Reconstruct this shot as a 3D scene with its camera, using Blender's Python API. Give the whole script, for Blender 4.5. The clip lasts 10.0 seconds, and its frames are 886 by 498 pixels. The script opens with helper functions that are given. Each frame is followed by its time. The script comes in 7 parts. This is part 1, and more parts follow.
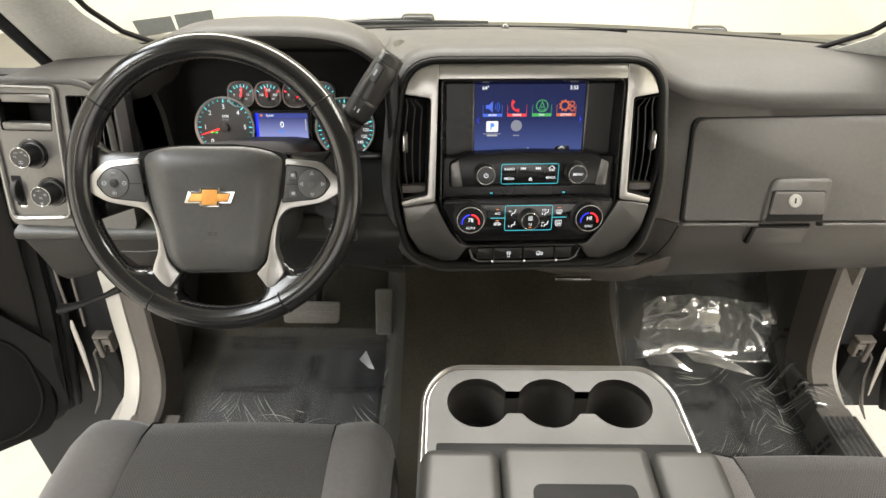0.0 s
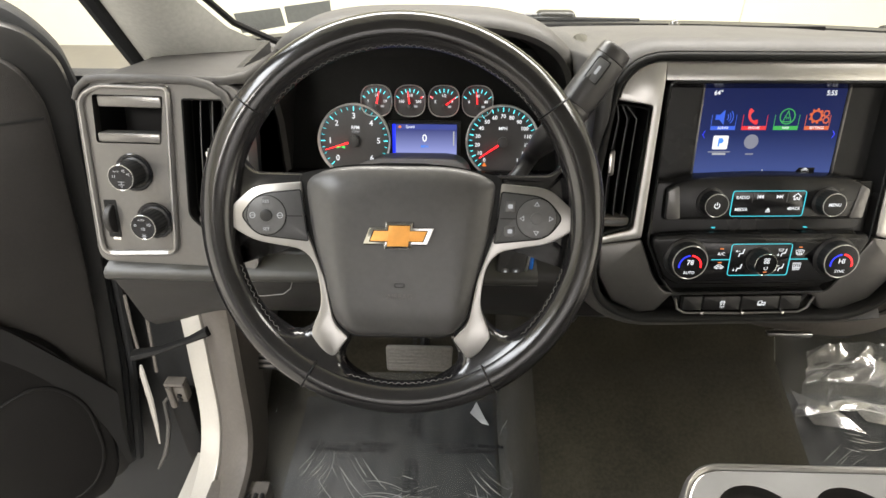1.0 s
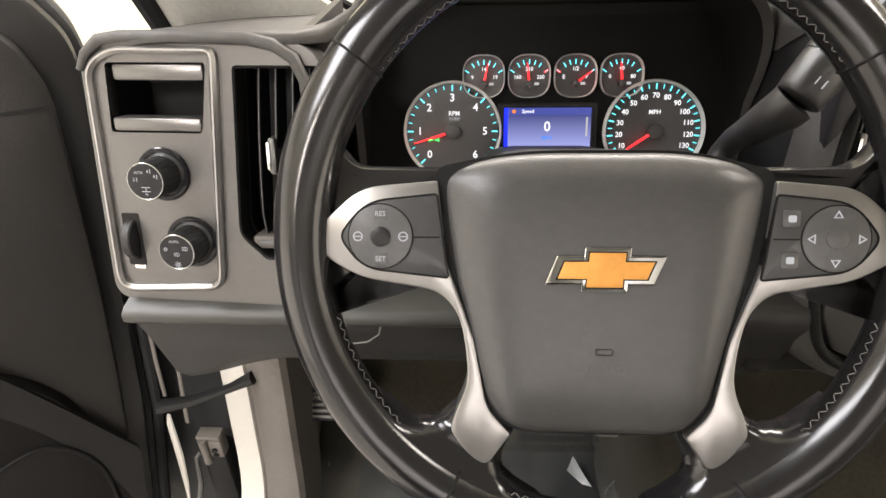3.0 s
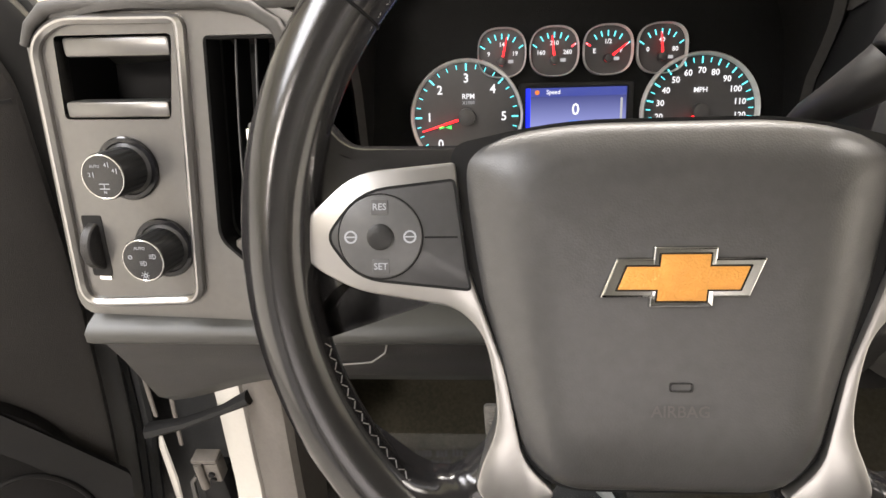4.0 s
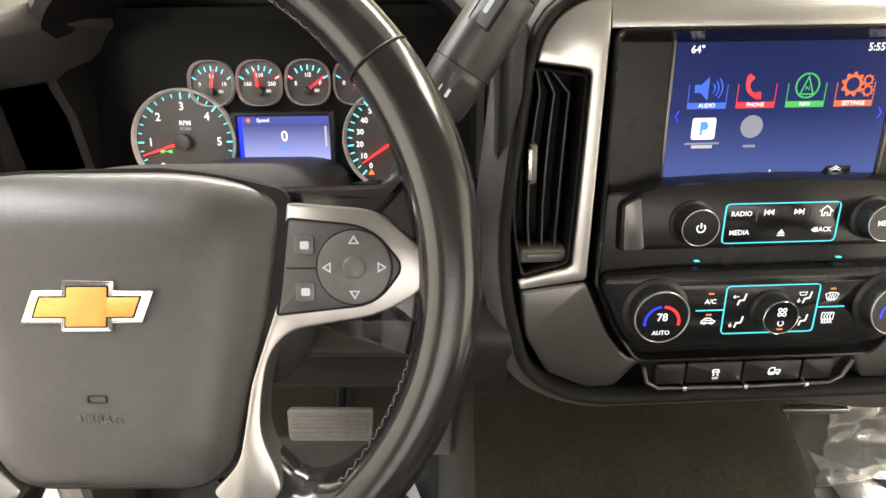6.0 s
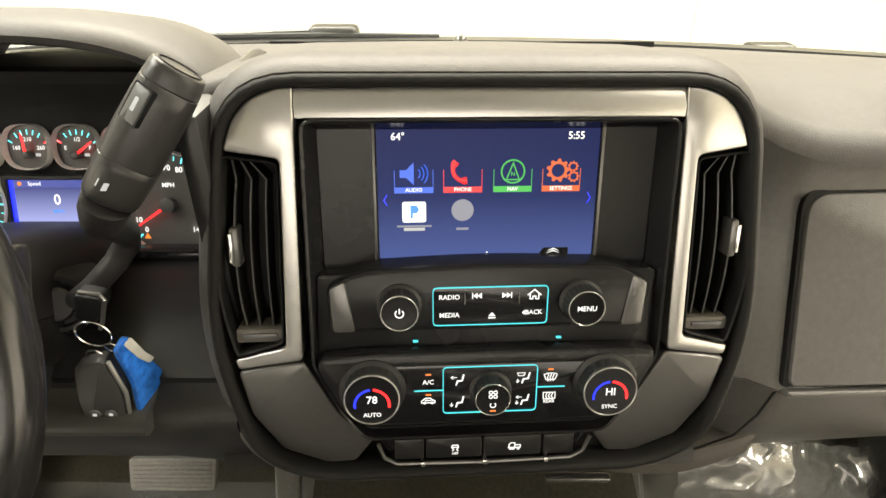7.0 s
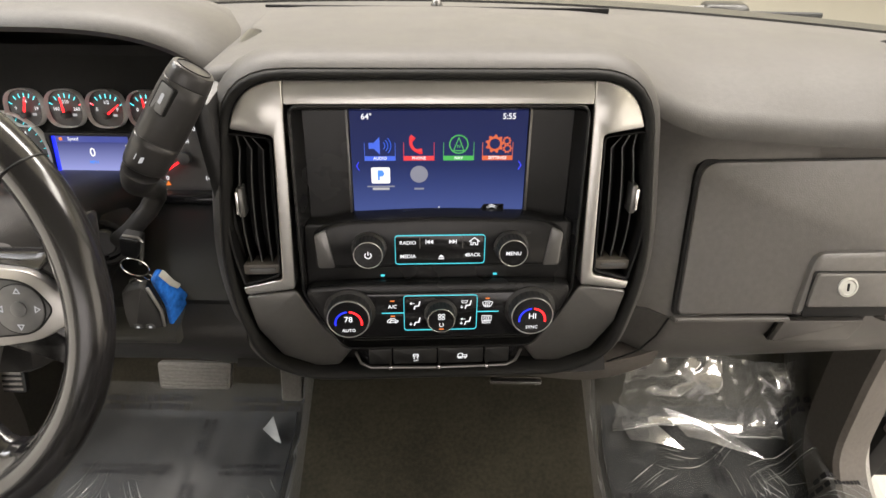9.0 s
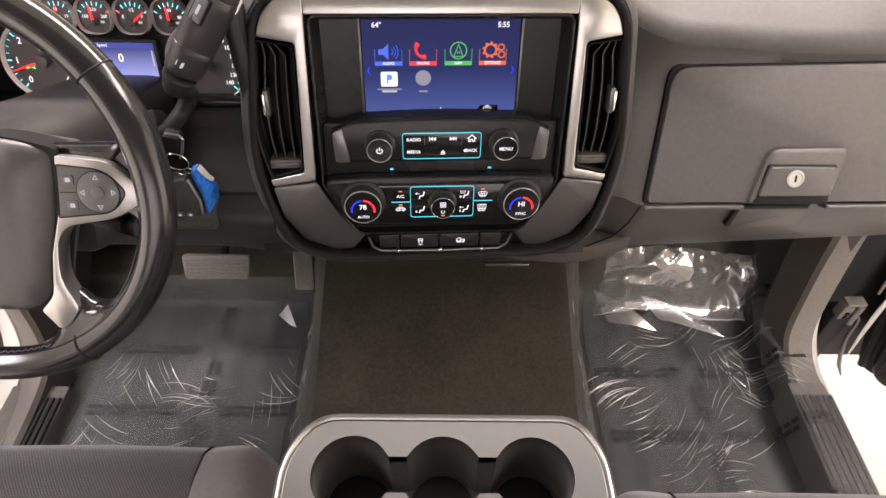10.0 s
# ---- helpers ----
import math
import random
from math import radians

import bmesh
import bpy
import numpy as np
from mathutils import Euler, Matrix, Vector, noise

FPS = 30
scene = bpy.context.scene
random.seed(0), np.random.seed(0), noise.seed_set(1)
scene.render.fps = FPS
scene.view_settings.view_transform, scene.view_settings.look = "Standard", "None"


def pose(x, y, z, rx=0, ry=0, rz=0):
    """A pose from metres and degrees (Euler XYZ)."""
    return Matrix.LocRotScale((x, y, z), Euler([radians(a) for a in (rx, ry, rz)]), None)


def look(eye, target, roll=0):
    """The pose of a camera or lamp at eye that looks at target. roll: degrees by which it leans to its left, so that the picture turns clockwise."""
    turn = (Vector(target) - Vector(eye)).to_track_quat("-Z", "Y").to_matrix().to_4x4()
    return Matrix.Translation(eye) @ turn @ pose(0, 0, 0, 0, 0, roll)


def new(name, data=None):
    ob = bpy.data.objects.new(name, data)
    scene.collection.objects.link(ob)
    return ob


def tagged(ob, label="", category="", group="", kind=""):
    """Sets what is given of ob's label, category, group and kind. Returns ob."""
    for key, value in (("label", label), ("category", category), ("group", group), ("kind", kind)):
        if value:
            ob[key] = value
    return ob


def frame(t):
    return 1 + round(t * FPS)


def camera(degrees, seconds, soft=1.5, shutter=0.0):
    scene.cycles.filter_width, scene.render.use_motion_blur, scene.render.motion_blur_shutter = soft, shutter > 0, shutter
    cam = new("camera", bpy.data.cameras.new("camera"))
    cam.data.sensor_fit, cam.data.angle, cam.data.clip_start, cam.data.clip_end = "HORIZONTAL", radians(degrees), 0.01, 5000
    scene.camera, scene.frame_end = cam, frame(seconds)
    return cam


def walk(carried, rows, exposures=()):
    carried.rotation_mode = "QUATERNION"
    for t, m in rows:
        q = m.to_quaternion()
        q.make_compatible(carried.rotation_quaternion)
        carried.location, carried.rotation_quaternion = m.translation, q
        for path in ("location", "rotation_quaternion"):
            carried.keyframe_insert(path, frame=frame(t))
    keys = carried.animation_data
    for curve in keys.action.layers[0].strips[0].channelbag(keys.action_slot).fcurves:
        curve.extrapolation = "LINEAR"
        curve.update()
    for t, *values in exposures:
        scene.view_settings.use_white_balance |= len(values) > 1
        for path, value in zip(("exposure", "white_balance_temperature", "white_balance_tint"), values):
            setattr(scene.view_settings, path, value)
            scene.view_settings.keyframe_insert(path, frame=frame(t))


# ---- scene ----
cam = camera(72.6, 10.0)
PATH = [
    (0, (-0.128, -0.005, 0.991), (-0.146, 1.638, -0.15), -0.1),
    (0.5, (-0.27, 0.133, 0.938), (-0.302, 1.787, -0.187), 0.6),
    (1, (-0.383, 0.192, 0.903), (-0.433, 1.862, -0.196), -0.1),
    (1.5, (-0.417, 0.205, 0.901), (-0.461, 1.886, -0.183), -0.8),
    (2, (-0.418, 0.208, 0.894), (-0.449, 1.895, -0.181), -0.5),
    (2.5, (-0.442, 0.267, 0.849), (-0.505, 1.96, -0.214), -0.6),
    (3, (-0.513, 0.391, 0.793), (-0.624, 2.076, -0.278), -1.6),
    (3.2, (-0.526, 0.437, 0.761), (-0.668, 2.137, -0.283), -2.6),
    (4.3, (-0.515, 0.464, 0.746), (-0.661, 2.141, -0.335), -3.2),
    (4.5, (-0.48, 0.458, 0.745), (-0.631, 2.127, -0.346), -2.9),
    (4.7, (-0.436, 0.455, 0.753), (-0.59, 2.124, -0.338), -2.6),
    (5, (-0.371, 0.448, 0.765), (-0.519, 2.115, -0.331), -1.4),
    (5.2, (-0.341, 0.446, 0.757), (-0.455, 2.141, -0.3), -1.4),
    (6.3, (-0.193, 0.44, 0.788), (-0.235, 2.133, -0.277), -1.1),
    (6.5, (-0.135, 0.452, 0.793), (-0.181, 2.147, -0.266), -0.8),
    (7, (-0.037, 0.471, 0.824), (-0.031, 2.187, -0.203), 0.1),
    (7.5, (0.003, 0.455, 0.845), (0.006, 2.169, -0.186), 0.4),
    (8, (0.019, 0.447, 0.86), (0.0, 2.144, -0.198), 0.2),
    (8.5, (0.017, 0.423, 0.889), (-0.012, 2.072, -0.242), 0.0),
    (9, (0.01, 0.377, 0.926), (-0.004, 1.939, -0.324), 0.5),
    (9.5, (0.006, 0.333, 0.954), (0.014, 1.79, -0.416), 0.9),
    (10, (0.001, 0.289, 0.978), (0.013, 1.646, -0.492), 1.0),
]
EXPOSURES = [(0, 0.76, 6700, 9), (1.5, 0.88, 6600, 11), (3, 1.0, 6800, 14), (4.5, 1.06, 6800, 14), (5, 1.3, 6850, 14), (6.5, 1.34, 7100, 9), (7, 1.2, 7350, 7),
             (7.5, 0.97, 7300, 7), (8.5, 0.80, 6900, 11), (9.5, 0.97, 6800, 17), (10, 1.0, 6850, 22)]
walk(cam, [(t, look(eye, target, roll)) for t, eye, target, roll in PATH], EXPOSURES)

# ---- world and light ----
world = bpy.data.worlds.new("world")
scene.world = world
world.use_nodes = True
world.node_tree.nodes["Background"].inputs[0].default_value = (0.9, 0.95, 1.0, 1)
world.node_tree.nodes["Background"].inputs[1].default_value = 0.05


def ceiling_lamp(name, x, y, z, sx, sy, watts, colour=(1.0, 0.96, 0.92)):
    data = bpy.data.lights.new(name, "AREA")
    data.shape, data.size, data.size_y = "RECTANGLE", sx, sy
    data.energy, data.color = watts, colour
    ob = new(name, data)
    ob.matrix_world = pose(x, y, z)
    return tagged(ob, "long white ceiling light of the showroom", "lamp", "showroom ceiling lights")


ceiling_lamp("ceiling_light", 0.0, 2.5, 2.72, 4.2, 0.7, 225)
ceiling_lamp("ceiling_light", -2.3, 0.4, 2.72, 0.9, 3.6, 130, (0.90, 0.94, 1.0))
ceiling_lamp("ceiling_light", 2.3, 0.4, 2.72, 0.9, 3.6, 130)
ceiling_lamp("ceiling_light", 0.0, -3.2, 2.72, 4.2, 1.3, 760)

# ---- materials ----
def nodes_of(name):
    m = bpy.data.materials.new(name)
    m.use_nodes = True
    nt = m.node_tree
    return m, nt, nt.nodes["Principled BSDF"]


def surface(name, base, rough=0.5, metal=0.0, vary=0.12, grain=0.0, grain_scale=900.0, cells=False, coat=0.0, spec=0.5,
            stain_scale=9.0, stretch=(1, 1, 1), rough_vary=0.12, sheen=0.0):
    """A procedural surface: colour that varies at two scales, uneven gloss, fine relief."""
    m, nt, b = nodes_of(name)
    N, L = nt.nodes, nt.links
    co = N.new("ShaderNodeTexCoord")
    mp = N.new("ShaderNodeMapping")
    mp.inputs["Scale"].default_value = stretch
    L.new(co.outputs["Object"], mp.inputs[0])
    big = N.new("ShaderNodeTexNoise")
    big.inputs["Scale"].default_value, big.inputs["Detail"].default_value = stain_scale, 4
    fine = N.new("ShaderNodeTexNoise")
    fine.inputs["Scale"].default_value, fine.inputs["Detail"].default_value = 160, 3
    L.new(mp.outputs[0], big.inputs["Vector"])
    L.new(mp.outputs[0], fine.inputs["Vector"])
    add = N.new("ShaderNodeMath")
    add.operation = "ADD"
    L.new(big.outputs["Fac"], add.inputs[0])
    L.new(fine.outputs["Fac"], add.inputs[1])
    ramp = N.new("ShaderNodeMapRange")
    ramp.inputs["From Min"].default_value, ramp.inputs["From Max"].default_value = 0.7, 1.3
    ramp.inputs["To Min"].default_value, ramp.inputs["To Max"].default_value = 1 - vary, 1 + vary
    L.new(add.outputs[0], ramp.inputs["Value"])
    mul = N.new("ShaderNodeVectorMath")
    mul.operation = "SCALE"
    mul.inputs[0].default_value = base
    L.new(ramp.outputs[0], mul.inputs["Scale"])
    L.new(mul.outputs[0], b.inputs["Base Color"])
    rr = N.new("ShaderNodeMapRange")
    rr.inputs["From Min"].default_value, rr.inputs["From Max"].default_value = 0.3, 0.7
    rr.inputs["To Min"].default_value, rr.inputs["To Max"].default_value = rough * (1 - rough_vary), min(1, rough * (1 + rough_vary))
    L.new(big.outputs["Fac"], rr.inputs["Value"])
    L.new(rr.outputs[0], b.inputs["Roughness"])
    b.inputs["Metallic"].default_value = metal
    b.inputs["Specular IOR Level"].default_value = spec
    b.inputs["Coat Weight"].default_value = coat
    b.inputs["Coat Roughness"].default_value = 0.08
    b.inputs["Sheen Weight"].default_value = sheen
    if grain:
        tex = N.new("ShaderNodeTexVoronoi" if cells else "ShaderNodeTexNoise")
        tex.inputs["Scale"].default_value = grain_scale
        L.new(mp.outputs[0], tex.inputs["Vector"])
        bump = N.new("ShaderNodeBump")
        bump.inputs["Strength"].default_value, bump.inputs["Distance"].default_value = grain, 0.0006
        L.new(tex.outputs["Distance" if cells else "Fac"], bump.inputs["Height"])
        L.new(bump.outputs[0], b.inputs["Normal"])
    return m


def woven(name, base, scale=230.0):
    """Seat cloth: two crossed thread directions that make small diamonds."""
    m = surface(name, base, 0.9, vary=0.16, sheen=0.3, spec=0.2)
    N, L = m.node_tree.nodes, m.node_tree.links
    b = N["Principled BSDF"]
    co = N.new("ShaderNodeTexCoord")
    heights = []
    for angle in (38, -38):
        mp = N.new("ShaderNodeMapping")
        mp.inputs["Rotation"].default_value = (0, 0, radians(angle))
        L.new(co.outputs["Object"], mp.inputs[0])
        w = N.new("ShaderNodeTexWave")
        w.inputs["Scale"].default_value = scale / 6.3
        w.inputs["Distortion"].default_value = 0.4
        L.new(mp.outputs[0], w.inputs["Vector"])
        heights.append(w.outputs["Fac"])
    mx = N.new("ShaderNodeMath")
    mx.operation = "MULTIPLY"
    L.new(heights[0], mx.inputs[0])
    L.new(heights[1], mx.inputs[1])
    bump = N.new("ShaderNodeBump")
    bump.inputs["Strength"].default_value, bump.inputs["Distance"].default_value = 0.5, 0.0012
    L.new(mx.outputs[0], bump.inputs["Height"])
    L.new(bump.outputs[0], b.inputs["Normal"])
    old = b.inputs["Base Color"].links[0].from_socket
    tone = N.new("ShaderNodeMapRange")
    tone.inputs["To Min"].default_value, tone.inputs["To Max"].default_value = 0.82, 1.25
    L.new(mx.outputs[0], tone.inputs["Value"])
    sc = N.new("ShaderNodeVectorMath")
    sc.operation = "SCALE"
    L.new(old, sc.inputs[0])
    L.new(tone.outputs[0], sc.inputs["Scale"])
    L.new(sc.outputs[0], b.inputs["Base Color"])
    return m


def clear(name, tint=(1, 1, 1), gloss_rough=0.02, strength=1.0, haze=0.0):
    """A thin clear sheet: what lies behind shows through, with gloss that grows at grazing angles and some milky haze."""
    m = bpy.data.materials.new(name)
    m.use_nodes = True
    nt = m.node_tree
    N, L = nt.nodes, nt.links
    N.remove(N["Principled BSDF"])
    t, g, mix, f = (N.new(k) for k in ("ShaderNodeBsdfTransparent", "ShaderNodeBsdfGlossy", "ShaderNodeMixShader", "ShaderNodeLayerWeight"))
    t.inputs[0].default_value = (*tint, 1)
    g.inputs["Roughness"].default_value = gloss_rough
    p = N.new("ShaderNodeMath")
    p.operation = "POWER"
    p.inputs[1].default_value = 5.0
    L.new(f.outputs["Facing"], p.inputs[0])
    k = N.new("ShaderNodeMath")
    k.operation, k.use_clamp = "MULTIPLY_ADD", True
    k.inputs[1].default_value, k.inputs[2].default_value = 0.95, 0.045 * strength
    L.new(p.outputs[0], k.inputs[0])
    below = t.outputs[0]
    if haze:
        d, hm = N.new("ShaderNodeBsdfDiffuse"), N.new("ShaderNodeMixShader")
        d.inputs[0].default_value = (0.62, 0.63, 0.61, 1)
        hm.inputs[0].default_value = haze
        L.new(t.outputs[0], hm.inputs[1])
        L.new(d.outputs[0], hm.inputs[2])
        below = hm.outputs[0]
    L.new(k.outputs[0], mix.inputs[0])
    L.new(below, mix.inputs[1])
    L.new(g.outputs[0], mix.inputs[2])
    L.new(mix.outputs[0], N["Material Output"].inputs[0])
    return m


def glow(name, colour, strength=1.0, base=(0.01, 0.01, 0.01)):
    m, nt, b = nodes_of(name)
    b.inputs["Base Color"].default_value = (*base, 1)
    b.inputs["Emission Color"].default_value = (*colour, 1)
    b.inputs["Emission Strength"].default_value = strength
    b.inputs["Roughness"].default_value = 0.3
    return m


def lcd(name, low, high, axis, lo, hi, strength):
    """A lit display whose colour runs from one tone to another along one axis."""
    m, nt, b = nodes_of(name)
    N, L = nt.nodes, nt.links
    co, sep = N.new("ShaderNodeTexCoord"), N.new("ShaderNodeSeparateXYZ")
    L.new(co.outputs["Object"], sep.inputs[0])
    mr = N.new("ShaderNodeMapRange")
    mr.inputs["From Min"].default_value, mr.inputs["From Max"].default_value = lo, hi
    L.new(sep.outputs[axis], mr.inputs["Value"])
    ramp = N.new("ShaderNodeValToRGB")
    ramp.color_ramp.elements[0].color, ramp.color_ramp.elements[1].color = (*low, 1), (*high, 1)
    L.new(mr.outputs[0], ramp.inputs[0])
    L.new(ramp.outputs[0], b.inputs["Emission Color"])
    b.inputs["Emission Strength"].default_value = strength
    b.inputs["Base Color"].default_value = (0.005, 0.005, 0.008, 1)
    b.inputs["Roughness"].default_value = 0.12
    b.inputs["Specular IOR Level"].default_value = 0.05
    return m


DASH = surface("dash plastic", (0.070, 0.066, 0.062), 0.42, grain=0.22, grain_scale=700, cells=True)
DASH_TOP = surface("soft dash top", (0.056, 0.054, 0.051), 0.55, grain=0.22, grain_scale=800, cells=True, spec=0.28)
RIM_BLACK = surface("black soft trim", (0.011, 0.011, 0.0105), 0.62, grain=0.3, cells=True, spec=0.12)
PIANO = surface("black control panel", (0.010, 0.010, 0.0102), 0.26, vary=0.05, spec=0.22)
SPOKE = surface("satin spoke metal", (0.36, 0.352, 0.342), 0.30, 0.9, vary=0.03, rough_vary=0.03)
SILVER = surface("satin silver paint", (0.44, 0.432, 0.415), 0.30, 0.9, vary=0.03, rough_vary=0.05)
GUNMETAL = surface("dark satin panel", (0.130, 0.127, 0.122), 0.31, 0.7, vary=0.05, rough_vary=0.05)
DARK_CAP = surface("dark satin metal", (0.13, 0.128, 0.125), 0.3, 0.7, vary=0.05)
GLOSS_BLACK = surface("gloss black", (0.007, 0.007, 0.008), 0.14, vary=0.05)
BLACK = surface("black plastic", (0.013, 0.013, 0.013), 0.36, grain=0.2, spec=0.35)
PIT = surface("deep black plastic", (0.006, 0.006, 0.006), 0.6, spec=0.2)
LEATHER = surface("black wheel leather", (0.0115, 0.011, 0.0115), 0.17, vary=0.06, grain=0.025, grain_scale=1300, cells=True, rough_vary=0.05, spec=0.55)
AIRBAG = surface("grained airbag cover", (0.050, 0.049, 0.048), 0.37, grain=0.10, grain_scale=1000, cells=True)
SWITCH = surface("switch plastic", (0.072, 0.072, 0.073), 0.36)
CHROME = surface("chrome", (0.82, 0.81, 0.79), 0.2, 1.0, vary=0.04)
GOLD = surface("gold enamel", (0.64, 0.29, 0.06), 0.38, 0.3, vary=0.1, grain=0.8, grain_scale=900)
CLOTH = woven("woven seat cloth", (0.0185, 0.0172, 0.016), 620.0)
BOLSTER = surface("plain seat cloth", (0.052, 0.049, 0.047), 0.92, vary=0.12, grain=0.6, grain_scale=1500, sheen=0.3, spec=0.2)
CARPET = surface("brown black carpet", (0.030, 0.027, 0.019), 1.0, vary=0.35, grain=1.0, grain_scale=700, sheen=0.25, spec=0.1)
RUBBER = surface("black rubber", (0.016, 0.017, 0.018), 0.6, vary=0.2, grain=0.5, spec=0.25)
PEDAL = surface("worn grey pedal rubber", (0.15, 0.145, 0.135), 0.5, vary=0.2, grain=0.4)
FILM = clear("clear protective film", (0.93, 0.94, 0.95), 0.30, 0.15, 0.062)
# haze and raised gloss stand in for light reflected off the folds
FOLDS = clear("crumpled plies of film", (0.85, 0.85, 0.85), 0.14, 4.0, 0.16)
# milky haze puts the glints along the film's creases into the colour
CREASE = clear("milky glints on film creases", (0.9, 0.9, 0.9), 0.14, 8.0, 0.55)
FLAP = surface("milky folded film", (0.55, 0.57, 0.58), 0.18, vary=0.05, coat=0.6)
PRINT = surface("black print", (0.012, 0.012, 0.014), 0.6)
PAINT = surface("white car paint", (0.37, 0.355, 0.325), 0.25, coat=0.5, vary=0.03)
PILLAR = surface("light grey pillar trim", (0.40, 0.40, 0.37), 0.7, grain=0.4)
DIAL_RING = surface("satin chrome dial ring", (0.88, 0.86, 0.84), 0.18, 0.0, vary=0.1, stain_scale=60)
BRIGHT = surface("polished chrome", (0.58, 0.58, 0.58), 0.14, 1.0, vary=0.03)
KICK = surface("grey kick trim", (0.095, 0.086, 0.077), 0.55, grain=0.4, spec=0.3)
# door trim darkened to stand in for shade low on the open doors
DOORTRIM = surface("door trim darkened for shade", (0.0075, 0.0072, 0.007), 0.55, grain=0.4, cells=True, spec=0.06)
LEVER = surface("black lever plastic", (0.023, 0.022, 0.0215), 0.38, grain=0.15)
GLASS = clear("windscreen glass", (0.95, 0.97, 0.95), 0.0, 1.0)
STICKER = surface("dark grey sticker", (0.12, 0.12, 0.115), 0.7)
WALL = surface("cream white wall", (0.76, 0.735, 0.61), 0.8, vary=0.03)
SIDE_WALL = surface("white side wall", (0.86, 0.85, 0.80), 0.8, vary=0.03)
# dash plastic darkened to paint the shade behind and below the wheel
KNEE = surface("dash plastic darkened for shade", (0.020, 0.0192, 0.0185), 0.45, grain=0.3, grain_scale=700, cells=True, spec=0.28)
DIM_WALL = surface("grey unseen wall", (0.30, 0.30, 0.31), 0.8, vary=0.1)
FLOORW = surface("pale showroom floor", (0.27, 0.257, 0.236), 0.5, vary=0.06)
STEEL = surface("bare steel", (0.55, 0.54, 0.52), 0.3, 1.0)
CONSOLE_TOP = surface("satin grey console top", (0.036, 0.036, 0.033), 0.42, 0.0, vary=0.05, spec=0.38)
FOB = surface("key fob plastic", (0.03, 0.03, 0.03), 0.45)
BLUE_TAG = surface("clear blue plastic tag", (0.015, 0.12, 0.46), 0.15, vary=0.5, stain_scale=60)
PAD_GREY = surface("dark grey pad plastic", (0.044, 0.044, 0.045), 0.36)
# the same door trim, lighter for the better lit upper panel
DOOR_UPPER = surface("door trim lightened for upper light", (0.017, 0.016, 0.015), 0.5, grain=0.4, cells=True, spec=0.22)
THREAD = surface("grey thread", (0.15, 0.145, 0.14), 0.8)
G_CYAN = glow("cyan light", (0.05, 0.60, 0.72), 0.8)
G_TICK = glow("bright cyan dial light", (0.08, 0.75, 0.85), 1.5)
G_WHITE = glow("white legend", (0.85, 0.88, 0.92), 0.75)
G_DIM = glow("soft white legend", (0.6, 0.62, 0.65), 0.45)
G_RED = glow("red light", (1.0, 0.012, 0.016), 2.2)
G_ORANGE = glow("orange light", (1.0, 0.25, 0.04), 0.6)
G_GREEN = glow("green light", (0.04, 0.8, 0.12), 1.1)
G_BLUE = glow("blue light", (0.006, 0.02, 0.9), 1.1)
I_BLUE = glow("blue menu icon", (0.012, 0.085, 0.62), 0.8)
I_RED = glow("red menu icon", (0.62, 0.012, 0.02), 0.8)
I_GREEN = glow("green menu icon", (0.02, 0.36, 0.05), 0.75)
I_ORANGE = glow("orange menu icon", (0.55, 0.085, 0.012), 0.75)
G_SKY = glow("light blue icon", (0.03, 0.22, 0.85), 0.75)
G_GREY = glow("grey icon", (0.16, 0.17, 0.22), 0.8)
SCREEN = lcd("screen blue", (0.062, 0.095, 0.29), (0.010, 0.016, 0.075), 1, 0.0, 0.11, 0.62)
mid_stop = [n for n in SCREEN.node_tree.nodes if n.type == "VALTORGB"][0].color_ramp.elements.new(0.5)
mid_stop.color = (0.014, 0.024, 0.105, 1)
CLUSTER_LCD = lcd("cluster blue", (0.22, 0.25, 0.50), (0.022, 0.027, 0.10), 1, -0.036, 0.016, 1.15)
G_BAND = glow("blue display band", (0.03, 0.045, 0.22), 0.9)

# ---- mesh tools ----
def thing(name, m, label="", category="", group="", kind=""):
    ob = new(name)
    ob.empty_display_size = 0.05
    ob.matrix_world = m
    return tagged(ob, label, category, group, kind)


def mesh_of(name, bm, material, sharp=38):
    bmesh.ops.recalc_face_normals(bm, faces=bm.faces)
    me = bpy.data.meshes.new(name)
    bm.to_mesh(me)
    bm.free()
    me.materials.append(material)
    for p in me.polygons:
        p.use_smooth = len(p.vertices) <= 4
    me.set_sharp_from_angle(angle=radians(sharp))
    return me


def part(name, bm, material, parent, label="", sharp=38):
    """One mesh under a thing or part, in the thing's own axes."""
    ob = new(name, mesh_of(name, bm, material, sharp))
    ob.parent = parent
    return tagged(ob, label)


def wpart(name, bm, material, parent, label="", sharp=38):
    """As part(), for a mesh given in the axes of the place."""
    chain, p = [], parent
    while p is not None:
        chain.append(p.matrix_basis.copy())
        p = p.parent
    full = Matrix.Identity(4)
    for c in reversed(chain):
        full = full @ c
    bm.transform(full.inverted())
    return part(name, bm, material, parent, label, sharp)


def single(name, bm, material, label, category, group="", kind="", sharp=38):
    ob = new(name, mesh_of(name, bm, material, sharp))
    return tagged(ob, label, category, group, kind)


